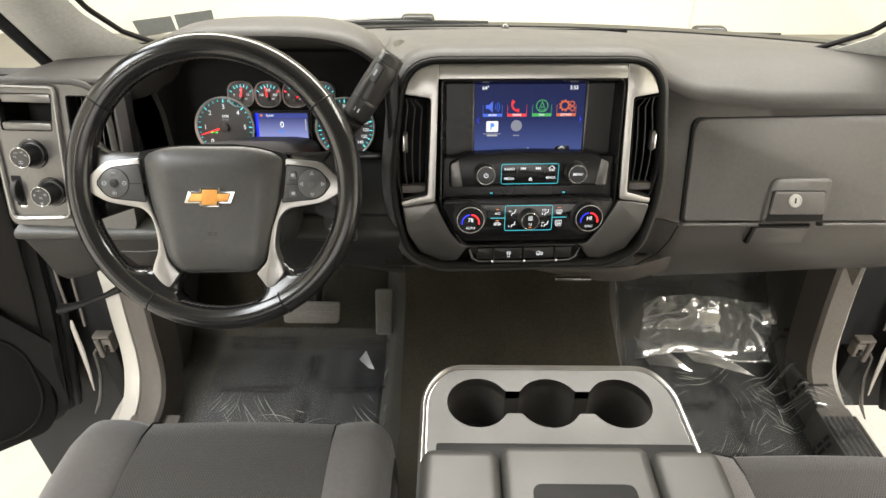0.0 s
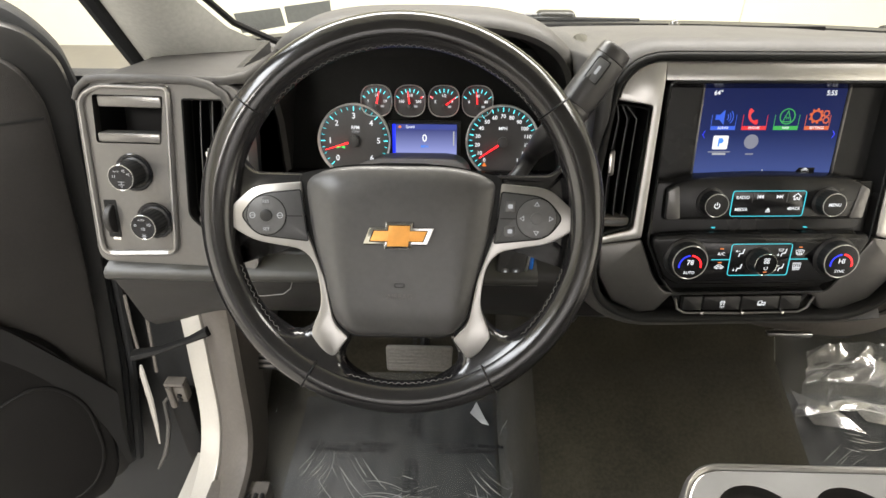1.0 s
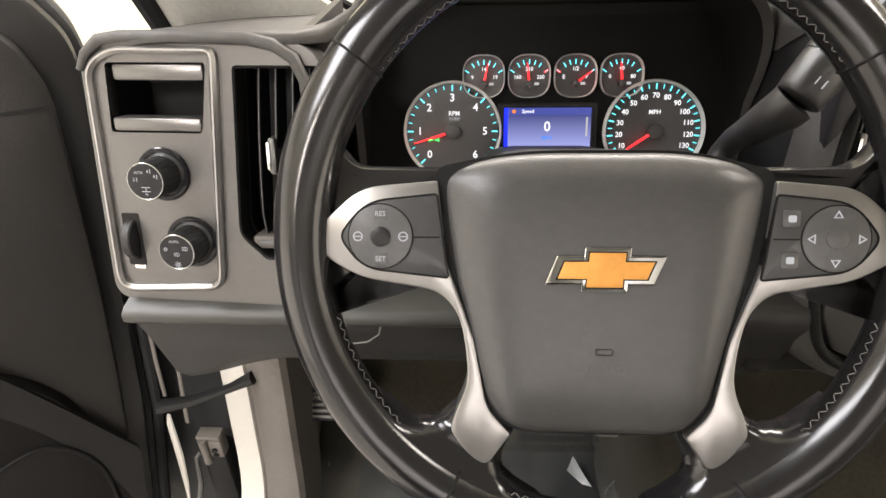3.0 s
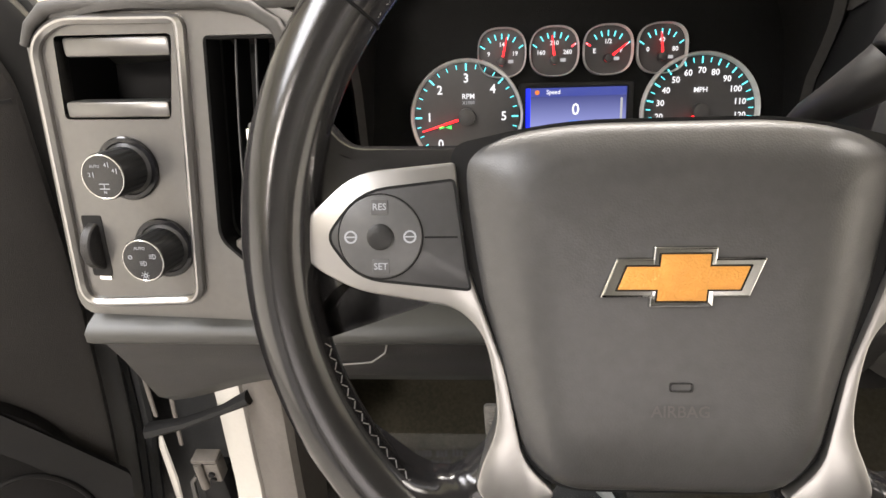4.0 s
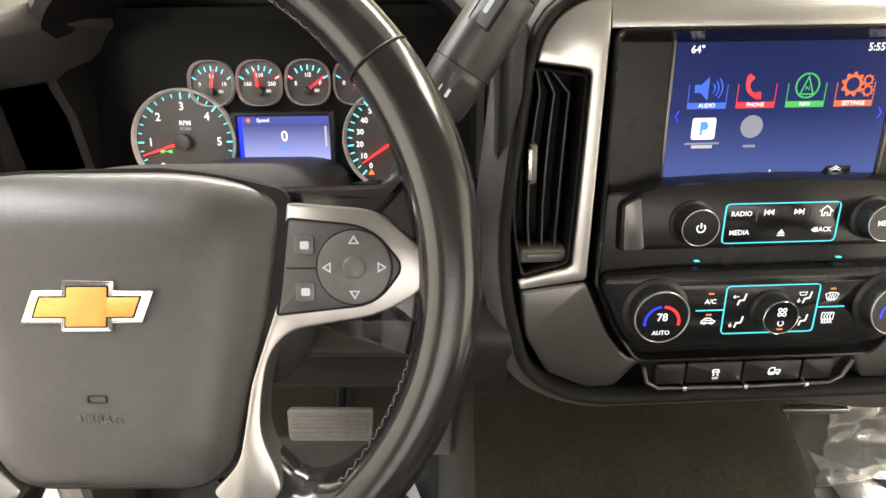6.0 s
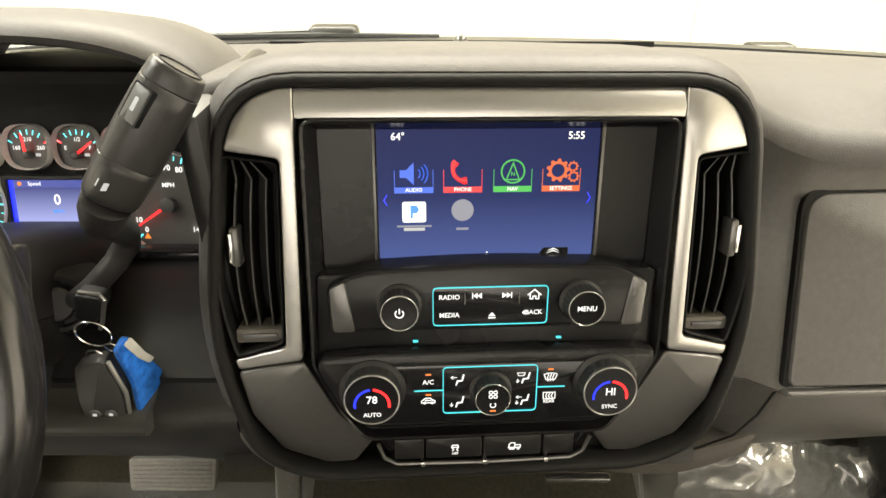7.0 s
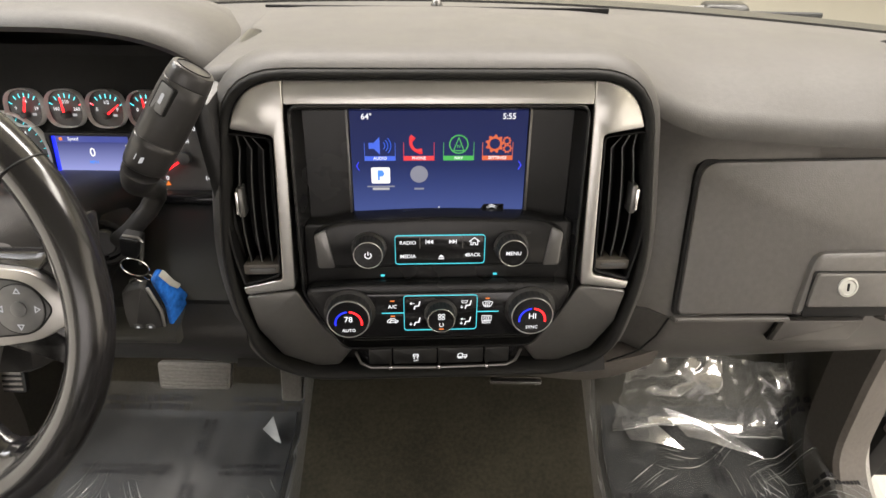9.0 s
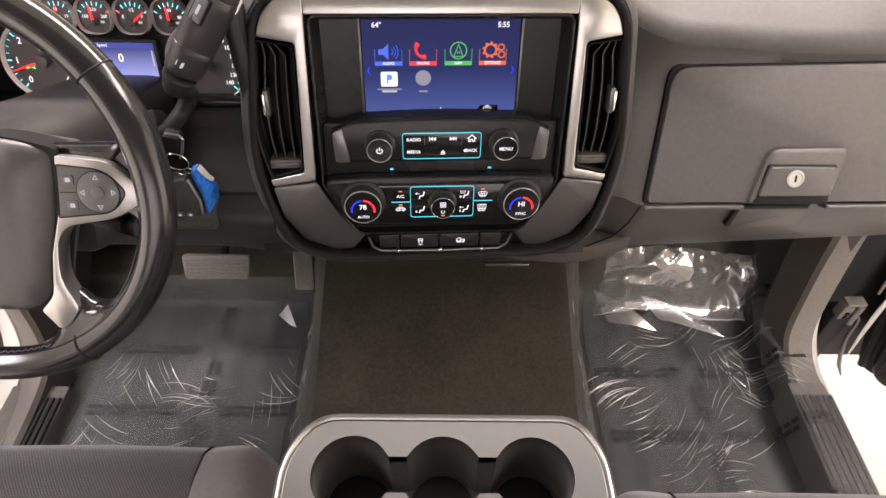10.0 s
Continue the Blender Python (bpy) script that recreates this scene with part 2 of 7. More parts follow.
def rounded(points, radii, n=5):
    """Polygon with rounded corners; radii: one number or one for each corner."""
    if not hasattr(radii, "__len__"):
        radii = [radii] * len(points)
    out = []
    k = len(points)
    for i in range(k):
        p, a, b = Vector(points[i]), Vector(points[i - 1]), Vector(points[(i + 1) % k])
        da, db = (a - p), (b - p)
        r = min(radii[i], da.length * 0.49, db.length * 0.49)
        s, e = p + da.normalized() * r, p + db.normalized() * r
        for j in range(n + 1):
            t = j / n
            out.append(tuple(s * (1 - t) ** 2 + p * 2 * t * (1 - t) + e * t * t))
    return out


def rect(x0, y0, x1, y1, r=0.002, n=4):
    return rounded([(x0, y0), (x1, y0), (x1, y1), (x0, y1)], r, n)


def circle(x, y, r, n=28):
    return [(x + r * math.cos(2 * math.pi * i / n), y + r * math.sin(2 * math.pi * i / n)) for i in range(n)]


def inset(points, d):
    """Points moved inwards by d (outline anticlockwise)."""
    area = sum(points[i - 1][0] * points[i][1] - points[i][0] * points[i - 1][1] for i in range(len(points)))
    sgn = 1 if area > 0 else -1
    out, k = [], len(points)
    for i in range(k):
        a, p, b = Vector(points[i - 1][:2]), Vector(points[i][:2]), Vector(points[(i + 1) % k][:2])
        e1, e2 = (p - a), (b - p)
        if e1.length < 1e-9:
            e1 = e2
        if e2.length < 1e-9:
            e2 = e1
        e1, e2 = e1.normalized(), e2.normalized()
        nrm = Vector((-(e1.y + e2.y), e1.x + e2.x))
        nrm = nrm.normalized() if nrm.length > 1e-9 else Vector((-e1.y, e1.x))
        out.append(tuple(p + nrm * d * sgn))
    return out


def loops(bm, rings, close=True, cap_first=False, cap_last=True):
    """Skin a row of rings of 3D points with equal counts."""
    vs = [[bm.verts.new(p) for p in ring] for ring in rings]
    n = len(vs[0])
    for a, b in zip(vs, vs[1:]):
        for i in range(n if close else n - 1):
            j = (i + 1) % n
            bm.faces.new((a[i], a[j], b[j], b[i]))
    if cap_first:
        bm.faces.new(vs[0][::-1])
    if cap_last:
        bm.faces.new(vs[-1])
    return vs


def slab(outline, w0, w1, bev=0.001, bm=None, back=True):
    """A plate between two heights, with a rounded front edge."""
    bm = bm or bmesh.new()
    rings = [[(x, y, w0) for x, y in outline]]
    if bev:
        rings.append([(x, y, w1 - bev) for x, y in outline])
        rings.append([(x, y, w1 - bev * 0.3) for x, y in inset(outline, bev * 0.3)])
        rings.append([(x, y, w1) for x, y in inset(outline, bev)])
    else:
        rings.append([(x, y, w1) for x, y in outline])
    loops(bm, rings, cap_first=back)
    return bm


def ring(outer, inner, w0, w1, bev=0.001, bm=None):
    """A frame between two outlines with equal counts."""
    bm = bm or bmesh.new()
    o1, i1 = inset(outer, bev), inset(inner, -bev)
    rows = [[(x, y, w0) for x, y in outer], [(x, y, w1 - bev) for x, y in outer], [(x, y, w1) for x, y in o1],
            [(x, y, w1) for x, y in i1], [(x, y, w1 - bev) for x, y in inner], [(x, y, w0) for x, y in inner]]
    vs = loops(bm, rows, cap_last=False)
    n = len(outer)
    for i in range(n):
        j = (i + 1) % n
        bm.faces.new((vs[-1][i], vs[-1][j], vs[0][j], vs[0][i]))
    return bm


def holed(outer, holes, w0, w1, bm=None):
    """A plate with holes through it."""
    bm = bm or bmesh.new()
    for w in (w0, w1):
        edges = []
        for line in (outer, *holes):
            vs = [bm.verts.new((x, y, w)) for x, y in line]
            edges += [bm.edges.new((vs[i - 1], vs[i])) for i in range(len(vs))]
        bmesh.ops.triangle_fill(bm, use_beauty=True, use_dissolve=False, edges=edges)
    for line in (outer, *holes):
        loops(bm, [[(x, y, w0) for x, y in line], [(x, y, w1) for x, y in line]], cap_last=False)
    bmesh.ops.remove_doubles(bm, verts=bm.verts, dist=1e-6)
    return bm


def plate(outline, w0, w1, bev):
    """As slab(), for outlines with deep inward corners."""
    bm = bmesh.new()
    vs = loops(bm, [[(x, y, w) for x, y in inset(outline, d)] for d, w in ((0.0, w0), (0.0, w1 - bev), (bev * 0.3, w1 - bev * 0.3), (bev, w1))], cap_last=False)
    edges = [bm.edges.get((vs[-1][i - 1], vs[-1][i])) for i in range(len(outline))]
    bmesh.ops.triangle_fill(bm, use_beauty=True, use_dissolve=False, edges=edges)
    return bm


def lathe(profile, n=28, x=0.0, y=0.0, bm=None):
    """Turned about the outward axis at (x, y): profile of (radius, height)."""
    bm = bm or bmesh.new()
    rings = [[(x + r * math.cos(2 * math.pi * i / n), y + r * math.sin(2 * math.pi * i / n), w) for i in range(n)] for r, w in profile]
    loops(bm, rings, cap_first=True)
    return bm


def tube(points, radius, n=10, bm=None, flat=1.0, closed=False):
    """A round bar along points; radius: a number or one for each point."""
    bm = bm or bmesh.new()
    pts = [Vector(p) for p in points]
    k = len(pts)
    rad = radius if hasattr(radius, "__len__") else [radius] * k
    rings, up = [], None
    for i, p in enumerate(pts):
        if closed:
            d = (pts[(i + 1) % k] - pts[i - 1]).normalized()
        else:
            d = (pts[min(i + 1, k - 1)] - pts[max(i - 1, 0)]).normalized()
        if up is None:
            up = Vector((0, 0, 1)) if abs(d.z) < 0.9 else Vector((0, 1, 0))
        side = d.cross(up).normalized()
        up = side.cross(d).normalized()
        rings.append([p + (side * math.cos(2 * math.pi * j / n) + up * flat * math.sin(2 * math.pi * j / n)) * rad[i] for j in range(n)])
    if closed:
        rings.append(rings[0])
    loops(bm, rings, cap_first=not closed, cap_last=not closed)
    if closed:
        bmesh.ops.remove_doubles(bm, verts=bm.verts, dist=1e-6)
    return bm


def box(x0, y0, z0, x1, y1, z1, bev=0.002, bm=None, seg=2):
    bm2 = bmesh.new()
    bmesh.ops.create_cube(bm2, size=1, matrix=Matrix.Translation(((x0 + x1) / 2, (y0 + y1) / 2, (z0 + z1) / 2)) @ Matrix.Diagonal((abs(x1 - x0), abs(y1 - y0), abs(z1 - z0), 1)))
    if bev:
        bmesh.ops.bevel(bm2, geom=list(bm2.edges), offset=bev, segments=seg, affect="EDGES", profile=0.5)
    if bm is None:
        return bm2
    join(bm, bm2)
    return bm


def join(bm, other):
    me = bpy.data.meshes.new("tmp")
    other.to_mesh(me)
    other.free()
    bm.from_mesh(me)
    bpy.data.meshes.remove(me)
    return bm


def sheet(fn, nu, nv, thick=0.0, bm=None):
    """A surface fn(u, v) over the unit square; with thickness downwards when given."""
    bm = bm or bmesh.new()
    g = [[bm.verts.new(fn(i / nu, j / nv)) for j in range(nv + 1)] for i in range(nu + 1)]
    for i in range(nu):
        for j in range(nv):
            bm.faces.new((g[i][j], g[i + 1][j], g[i + 1][j + 1], g[i][j + 1]))
    if thick:
        bmesh.ops.recalc_face_normals(bm, faces=bm.faces)
        bmesh.ops.solidify(bm, geom=list(bm.faces), thickness=thick)
    return bm


def sweep_x(section, xs, bm=None, caps=True):
    """Skin of profiles section(x) -> list of (y, z), along x."""
    bm = bm or bmesh.new()
    rings = [[(x, y, z) for y, z in section(x)] for x in xs]
    vs = loops(bm, rings, cap_last=False)
    if caps:
        bm.faces.new(vs[0][::-1])
        bm.faces.new(vs[-1])
    return bm


def lerp_table(x, table):
    """Smooth reading of rows (x, value, value...)."""
    if x <= table[0][0]:
        return table[0][1:]
    for a, b in zip(table, table[1:]):
        if x <= b[0]:
            t = (x - a[0]) / (b[0] - a[0])
            t = t * t * (3 - 2 * t)
            return tuple(p + (q - p) * t for p, q in zip(a[1:], b[1:]))
    return table[-1][1:]


def lettering(name, body, size, x, y, w, material, parent, align="CENTER", lean=0.0, label=""):
    """Writing as a flat mesh in the parent's axes."""
    cu = bpy.data.curves.new(name, "FONT")
    cu.body, cu.size, cu.align_x, cu.align_y, cu.shear = body, size, align, "CENTER", lean
    cu.resolution_u = 2
    cu.offset = size * 0.012
    tmp = new(name, cu)
    bpy.context.view_layer.update()
    me = bpy.data.meshes.new_from_object(tmp.evaluated_get(bpy.context.evaluated_depsgraph_get()))
    bpy.data.objects.remove(tmp)
    me.materials.clear()
    me.materials.append(material)
    me.transform(Matrix.Translation((x, y, w)) @ Matrix.Diagonal((0.92, 0.95, 1, 1)))
    ob = new(name, me)
    ob.parent = parent
    return tagged(ob, label)


def facing(x, y, z, tilt, yaw=0.0):
    """Axes of a panel that faces the seats: x across, y up it, z out of it; tilt: how far it leans back."""
    return pose(x, y, z, 90 - tilt, 0, yaw)

# ---- showroom round the truck ----
def plain(name, x0, y0, z0, x1, y1, z1, material, label, category):
    return single(name, box(x0, y0, z0, x1, y1, z1, 0), material, label, category, kind="structure")


plain("ground", -5, -5, -0.87, 5, 7, -0.77, FLOORW, "pale glossy showroom floor", "floor")
plain("wall_north", -5, 6.5, -0.77, 5, 6.7, 2.8, WALL, "bright cream showroom wall ahead of the truck", "wall")
# unseen wall, grey to hold back bounce light and raise contrast
plain("wall_south", -5, -5, -0.77, 5, -4.8, 2.8, DIM_WALL, "unseen wall behind the truck, kept grey to cut bounce light", "wall")
plain("wall_west", -5.2, -5, -0.77, -5, 7, 2.8, SIDE_WALL, "bright white showroom side wall", "wall")
plain("wall_east", 5, -5, -0.77, 5.2, 7, 2.8, SIDE_WALL, "bright white showroom side wall", "wall")
plain("ceiling", -5, -5, 2.8, 5, 7, 2.9, WALL, "white showroom ceiling", "ceiling")


plain("wall_joint", 2.364, 6.494, -0.77, 2.371, 6.5, 2.8, PILLAR, "thin grey joint in the cream wall", "trim")

# ---- cab shell ----
XC = -0.048  # middle of the cab


def ws_y(x):
    return 1.375 - 0.27 * (x - XC) ** 2


def glass_at(u, v):
    x = XC + (u * 2 - 1) * (0.80 - 0.10 * v)
    return Vector((x, ws_y(x) * (1 - v) + (0.70 - 0.12 * (x - XC) ** 2) * v, 0.630 + 0.48 * v + 0.03 * math.sin(v * 3.1)))


windscreen = single("windscreen", sheet(glass_at, 24, 12), GLASS, "clear sloping front windscreen", "windscreen", kind="structure")
windscreen.visible_shadow = False


def band_at(u0, u1, v0, v1, off=0.003, nu=24, nv=4):
    return sheet(lambda u, v: glass_at(u0 + (u1 - u0) * u, v0 + (v1 - v0) * v) + Vector((0, -off, -off)), nu, nv)


single("windscreen_border", band_at(0, 1, -0.006, 0.006), PIT, "black printed border along the windscreen foot", "trim", kind="structure")
# floor pan, tunnel and toe board under the carpet
FLOOR_Z = -0.17


def tunnel(x):
    return lerp_table(x, [(-0.285, 0.0), (-0.222, 1.0), (0.245, 1.0), (0.315, 0.0)])[0]


def floor_at(x, y):
    """Height of the carpet."""
    toe = max(0.0, y - (1.13 if x < 0 else 1.07))
    base = FLOOR_Z + min(0.62 * toe + 0.9 * toe * toe, 0.5) * (1 if abs(x) < 2 else 0)
    hump = -0.055 + max(0.0, y - 0.85) * 0.36 + max(0.0, y - 1.12) * 1.2
    return base + max(0.0, hump - base) * tunnel(x) + 0.0015 * noise.noise((x * 7, y * 7, 0))


carpet = single("carpet", sheet(lambda u, v: (-0.82 + 1.64 * u, -0.9 + 2.3 * v, floor_at(-0.82 + 1.64 * u, -0.9 + 2.3 * v)), 110, 90, 0.012), CARPET,
                "dark brown-black cab carpet with a raised middle hump", "carpet", kind="structure")
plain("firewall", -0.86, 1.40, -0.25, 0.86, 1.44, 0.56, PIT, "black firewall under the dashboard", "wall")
plain("cab_wall", -0.90, -0.98, -0.25, 0.90, -0.90, 0.45, PILLAR, "grey rear wall of the cab", "wall")
plain("cab_roof", -0.80, -0.95, 1.13, 0.80, 0.66, 1.17, PILLAR, "light grey cab headliner", "ceiling")
# unseen cab sides, added to keep the rear lamp off the open doors
for sx in (-1, 1):
    plain("upper_side_block", sx * 0.80, -0.95, 0.40, sx * 0.88, -0.10, 1.15, PILLAR, "unseen upper cab side added to block the rear lamp", "pillar")
    plain("lower_side_block", sx * 0.80, -0.95, -0.20, sx * 0.88, -0.10, 0.40, DOORTRIM, "unseen lower cab side added to block the rear lamp", "wall")


def jamb(t, sx):
    """The curve of the door opening, from the dashboard down and back along the sill: (y, z)."""
    if sx < 0:
        pts = [(1.045, 0.42), (1.035, 0.30), (1.022, 0.17), (1.008, 0.07), (0.998, -0.005), (0.978, -0.062), (0.935, -0.108), (0.86, -0.128), (0.70, -0.136), (0.40, -0.138), (-0.9, -0.138)]
    else:
        pts = [(1.085, 0.40), (1.075, 0.25), (1.064, 0.14), (1.052, 0.06), (1.036, -0.020), (1.008, -0.070), (0.955, -0.102), (0.88, -0.108), (0.70, -0.106), (0.40, -0.106), (-0.9, -0.106)]
    k = t * (len(pts) - 1)
    i = min(int(k), len(pts) - 2)
    f = k - i
    p0, p1, p2, p3 = (Vector(pts[max(0, min(len(pts) - 1, j))]) for j in (i - 1, i, i + 1, i + 2))
    return 0.5 * ((2 * p1) + (p2 - p0) * f + (2 * p0 - 5 * p1 + 4 * p2 - p3) * f * f + (3 * p1 - p0 - 3 * p2 + p3) * f ** 3)


def jamb_strip(profile, sx, n=60):
    """Profile of (x, offset outwards from the opening) swept along the door opening."""
    bm = bmesh.new()
    rings = []
    for i in range(n + 1):
        p = jamb(i / n, sx)
        d = (jamb(min(1, i / n + 0.01), sx) - jamb(max(0, i / n - 0.01), sx)).normalized()
        nrm = Vector((-d.y, d.x))
        rings.append([(x + (0.026 if sx > 0 else 0.0), p.x + nrm.x * o, p.y + nrm.y * o) for x, o in profile])
    loops(bm, rings, cap_first=True)
    return bm


for sx, tag in ((-1, "driver"), (1, "passenger")):
    kick = [(0.722, 0.05), (0.724, -0.036), (0.731, -0.044), (0.745, -0.043), (0.780, -0.020), (0.796, -0.004), (0.799, 0.03)] if sx < 0 else [(0.722, 0.05), (0.724, -0.036), (0.731, -0.044), (0.783, -0.036), (0.793, -0.02), (0.796, 0.03)]
    kick = [(XC + sx * x, o) for x, o in kick]
    single("kick_trim", jamb_strip(kick, sx), KICK, "grey moulded kick and sill trim of the " + tag + " door opening", "trim", kind="structure")
    w = 1.0 if sx < 0 else 0.6
    body = [(0.0, 0.004), (0.004, -0.003), (0.014 * w, -0.002), (0.047 * w, 0.012), (0.052 * w, 0.10), (0.0, 0.10)]
    body = [(XC + sx * ((0.798 if sx < 0 else 0.794) + x), o) for x, o in body]
    single("door_jamb", jamb_strip(body, sx), PAINT, "white painted body jamb of the " + tag + " door opening", "body panel", kind="structure")
    plain("rocker", XC + sx * 0.80, -0.9, -0.40, XC + sx * 0.875, 1.0, -0.15, PAINT, "white painted rocker panel under the door opening", "body panel")
    plain("cowl_side", XC + sx * 0.82, 1.20, -0.2, XC + sx * 0.93, 1.6, 0.42, PAINT, "white painted body side ahead of the door", "body panel")
    xs, top = ((-0.850, -0.735), -0.1035) if sx < 0 else ((0.688, 0.762), -0.0635)
    single("sill_trim", box(xs[0], -0.9, -0.20, xs[1], 0.905, top, 0.006), KICK, "grey moulded sill trim inside the " + tag + " door opening", "trim", kind="structure")
    sill = thing("sill_plate", pose(-0.774 if sx < 0 else 0.727, 0.4, top), "ribbed black sill plate along the door opening", "sill plate", "sill plates")
    for k in range(6):
        part("rib", box(-0.033 + k * 0.0122, -0.85, -0.002, -0.0265 + k * 0.0122, 0.475, 0.0055, 0.0015), BLACK, sill)
    plain("footwell_side", XC + sx * 0.765, 1.030, -0.25, XC + sx * 0.795, 1.40, 0.45, CARPET, "dark carpeted side of the footwell", "wall")
    # windscreen pillar: outer edge along the door seal, inner edge along the glass, flared at its foot
    inner = [(0.0, 0.612, 1.150, 0.640), (0.06, 0.672, 1.090, 0.690), (0.16, 0.697, 1.045, 0.740), (0.32, 0.692, 0.975, 0.805), (1.0, 0.612, 0.610, 1.117)]
    bm = bmesh.new()
    rings, border = [], []
    for i in range(21):
        t = (i / 20) ** 1.4
        a = Vector((XC + sx * (0.836 - 0.116 * t), 1.140 - 0.53 * t, 0.625 + 0.492 * t))
        bx, by, bz = lerp_table(t, inner)
        b = Vector((XC + sx * bx, by, bz))
        m_ = (a + b) / 2 + Vector((-sx * 0.010, -0.030, -0.010))
        c = (a + b) / 2 + Vector((sx * 0.03, 0.05, 0.03))
        border.append(b + Vector((-sx * 0.004, 0.014, 0.004)))
        rings.append([a, a * 0.55 + m_ * 0.45 + Vector((0, -0.010, 0)), m_, m_ * 0.5 + b * 0.5 + Vector((-sx * 0.005, -0.008, -0.003)), b, c])
    loops(bm, rings, cap_first=True)
    single("windscreen_pillar", bm, PILLAR, "light grey windscreen pillar trim", "pillar", kind="structure", sharp=60)
    single("windscreen_border", tube(border, 0.005, 8), PIT, "black printed border along the windscreen side", "trim", kind="structure")
    seal = [Vector((XC + sx * (0.846 - 0.116 * t), 1.142 - 0.53 * t, 0.620 + 0.492 * t)) for t in [i / 10 for i in range(11)]]
    single("weather_seal", tube(seal, 0.012, 8), RUBBER, "black rubber seal along the windscreen pillar", "seal", kind="structure")

# plain black sheets added as dark background in the hinge gaps
for sx in (-1, 1):
    plain("hinge_gap_sheet", XC + sx * 0.80, 1.15, -0.34 if sx > 0 else -0.76, XC + sx * 1.34, 1.19, 0.60, RUBBER, "black sheet added to fill the dark hinge gap of the open door", "pillar")

# bonnet and wiper cowl ahead of the glass
single("bonnet", sheet(lambda u, v: ((u * 2 - 1) * 0.70, (ws_y((u * 2 - 1) * 0.70) + 0.055) * (1 - v) + 2.7 * v, 0.624 - 0.38 * v - 0.03 * (u * 2 - 1) ** 4), 24, 16, 0.02),
       PAINT, "white painted bonnet seen through the windscreen", "bonnet", kind="structure")
single("cowl", sheet(lambda u, v: ((u * 2 - 1) * 0.84, ws_y((u * 2 - 1) * 0.84) + 0.012 + 0.045 * v, 0.633 - 0.004 * v), 24, 4, 0.01), BLACK, "black wiper cowl at the windscreen foot", "cowl", kind="structure")

# ---- dashboard ----
dash = thing("dashboard", pose(0, 1.0, 0.36), "dark grey grained dashboard with a soft top and a glovebox", "dashboard")
LIP = [(-0.855, 0.915, 0.664), (-0.825, 0.888, 0.682), (-0.76, 0.882, 0.688), (-0.652, 0.884, 0.684), (-0.632, 0.91, 0.686), (-0.612, 1.05, 0.692), (-0.598, 1.10, 0.665), (-0.246, 1.10, 0.665), (-0.228, 0.935, 0.697),
       (-0.20, 0.936, 0.702), (0, 0.938, 0.708), (0.17, 0.946, 0.702), (0.30, 0.944, 0.668), (0.42, 0.952, 0.657), (0.60, 0.963, 0.651), (0.88, 0.98, 0.644)]


def top_section(x):
    yf, zf = lerp_table(x, LIP)
    yw = ws_y(x) + 0.01
    bump = lerp_table(x, [(-0.66, 0.0), (-0.5, 0.010), (0.15, 0.008), (0.45, 0.016)])[0]
    k = lerp_table(x, [(-0.66, 0.4), (-0.6, 1.0)])[0]
    rows = []
    for i in range(13):
        s = 1 - i / 12
        s = s ** 1.5
        z = zf + (0.630 - zf) * s + bump * math.sin(math.pi * min(1, s))
        rows.append((yf + (yw - yf) * s, z))
    r = lerp_table(x, [(0.165, 0.0), (0.235, 1.0)])[0]
    rows = [(y, z - 0.020 * r * max(0.0, 1 - (y - yf) / 0.11) ** 2) for y, z in rows]
    if r > 0:
        a, b = [(-0.008, -0.004), (-0.012, -0.012), (-0.010, -0.022), (0.01, -0.030)], [(-0.007, -0.029), (-0.0095, -0.035), (-0.0095, -0.040), (0.01, -0.045)]
        rows += [(yf + p[0] * (1 - r) + q[0] * r, zf + p[1] * (1 - r) + q[1] * r) for p, q in zip(a, b)] + [(yf + 0.06, zf - 0.08), (yw, 0.54)]
        return rows
    rows += [(yf - 0.008 * k, zf - 0.004 * k), (yf - 0.012 * k, zf - 0.012 * k), (yf - 0.010 * k, zf - 0.022 * k), (yf + 0.01, zf - 0.030 * k), (yf + 0.06, zf - 0.06), (yw, 0.56)]
    return rows


XS = sorted([-0.855, -0.85, -0.84, -0.246, -0.228] + [-0.82 + i * 0.02 for i in range(81)])
wpart("top_pad", sweep_x(top_section, XS), DASH_TOP, dash, "dark grey soft dashboard top", 50)
wpart("demister_slot", box(-0.26, 1.280, 0.640, 0.24, 1.284, 0.6535, 0.001), PIT, dash)
wpart("light_sensor", lathe([(0.009, 0.640), (0.009, 0.651), (0.006, 0.657), (0.002, 0.659)], 16, -0.011, 1.300), GUNMETAL, dash, "small shiny light sensor dome")


# right of the stack: glovebox side
TURN = 0.073  # the passenger side runs forward towards the door


def right_section(x):
    y0, z0 = lerp_table(x, LIP)
    r = lerp_table(x, [(0.165, 0.0), (0.235, 1.0)])[0]
    d = TURN * (x - 0.27) + lerp_table(x, [(0.16, 0.045), (0.235, 0.018), (0.265, 0.0)])[0]
    low = 0.02 * lerp_table(x, [(0.16, 1.0), (0.30, 0.0)])[0]
    rows = [(0.946, 0.591), (0.909, 0.518), (0.8725, 0.4475), (0.866, 0.442), (0.868, 0.4375), (0.876, 0.434), (0.878, 0.398), (0.888, 0.362), (0.915, 0.318 + low), (0.950, 0.272 + 2 * low), (0.985, 0.237 + 3 * low), (1.015, 0.224 + 3 * low)]
    return [(y0 + 0.006, z0 - 0.016 - 0.012 * r), (y0 - 0.0085, z0 - 0.024 - 0.012 * r)] + [(y + d, z) for y, z in rows] + [(1.08, 0.26 + 3 * low), (1.10, 0.34), (1.10, 0.62)]


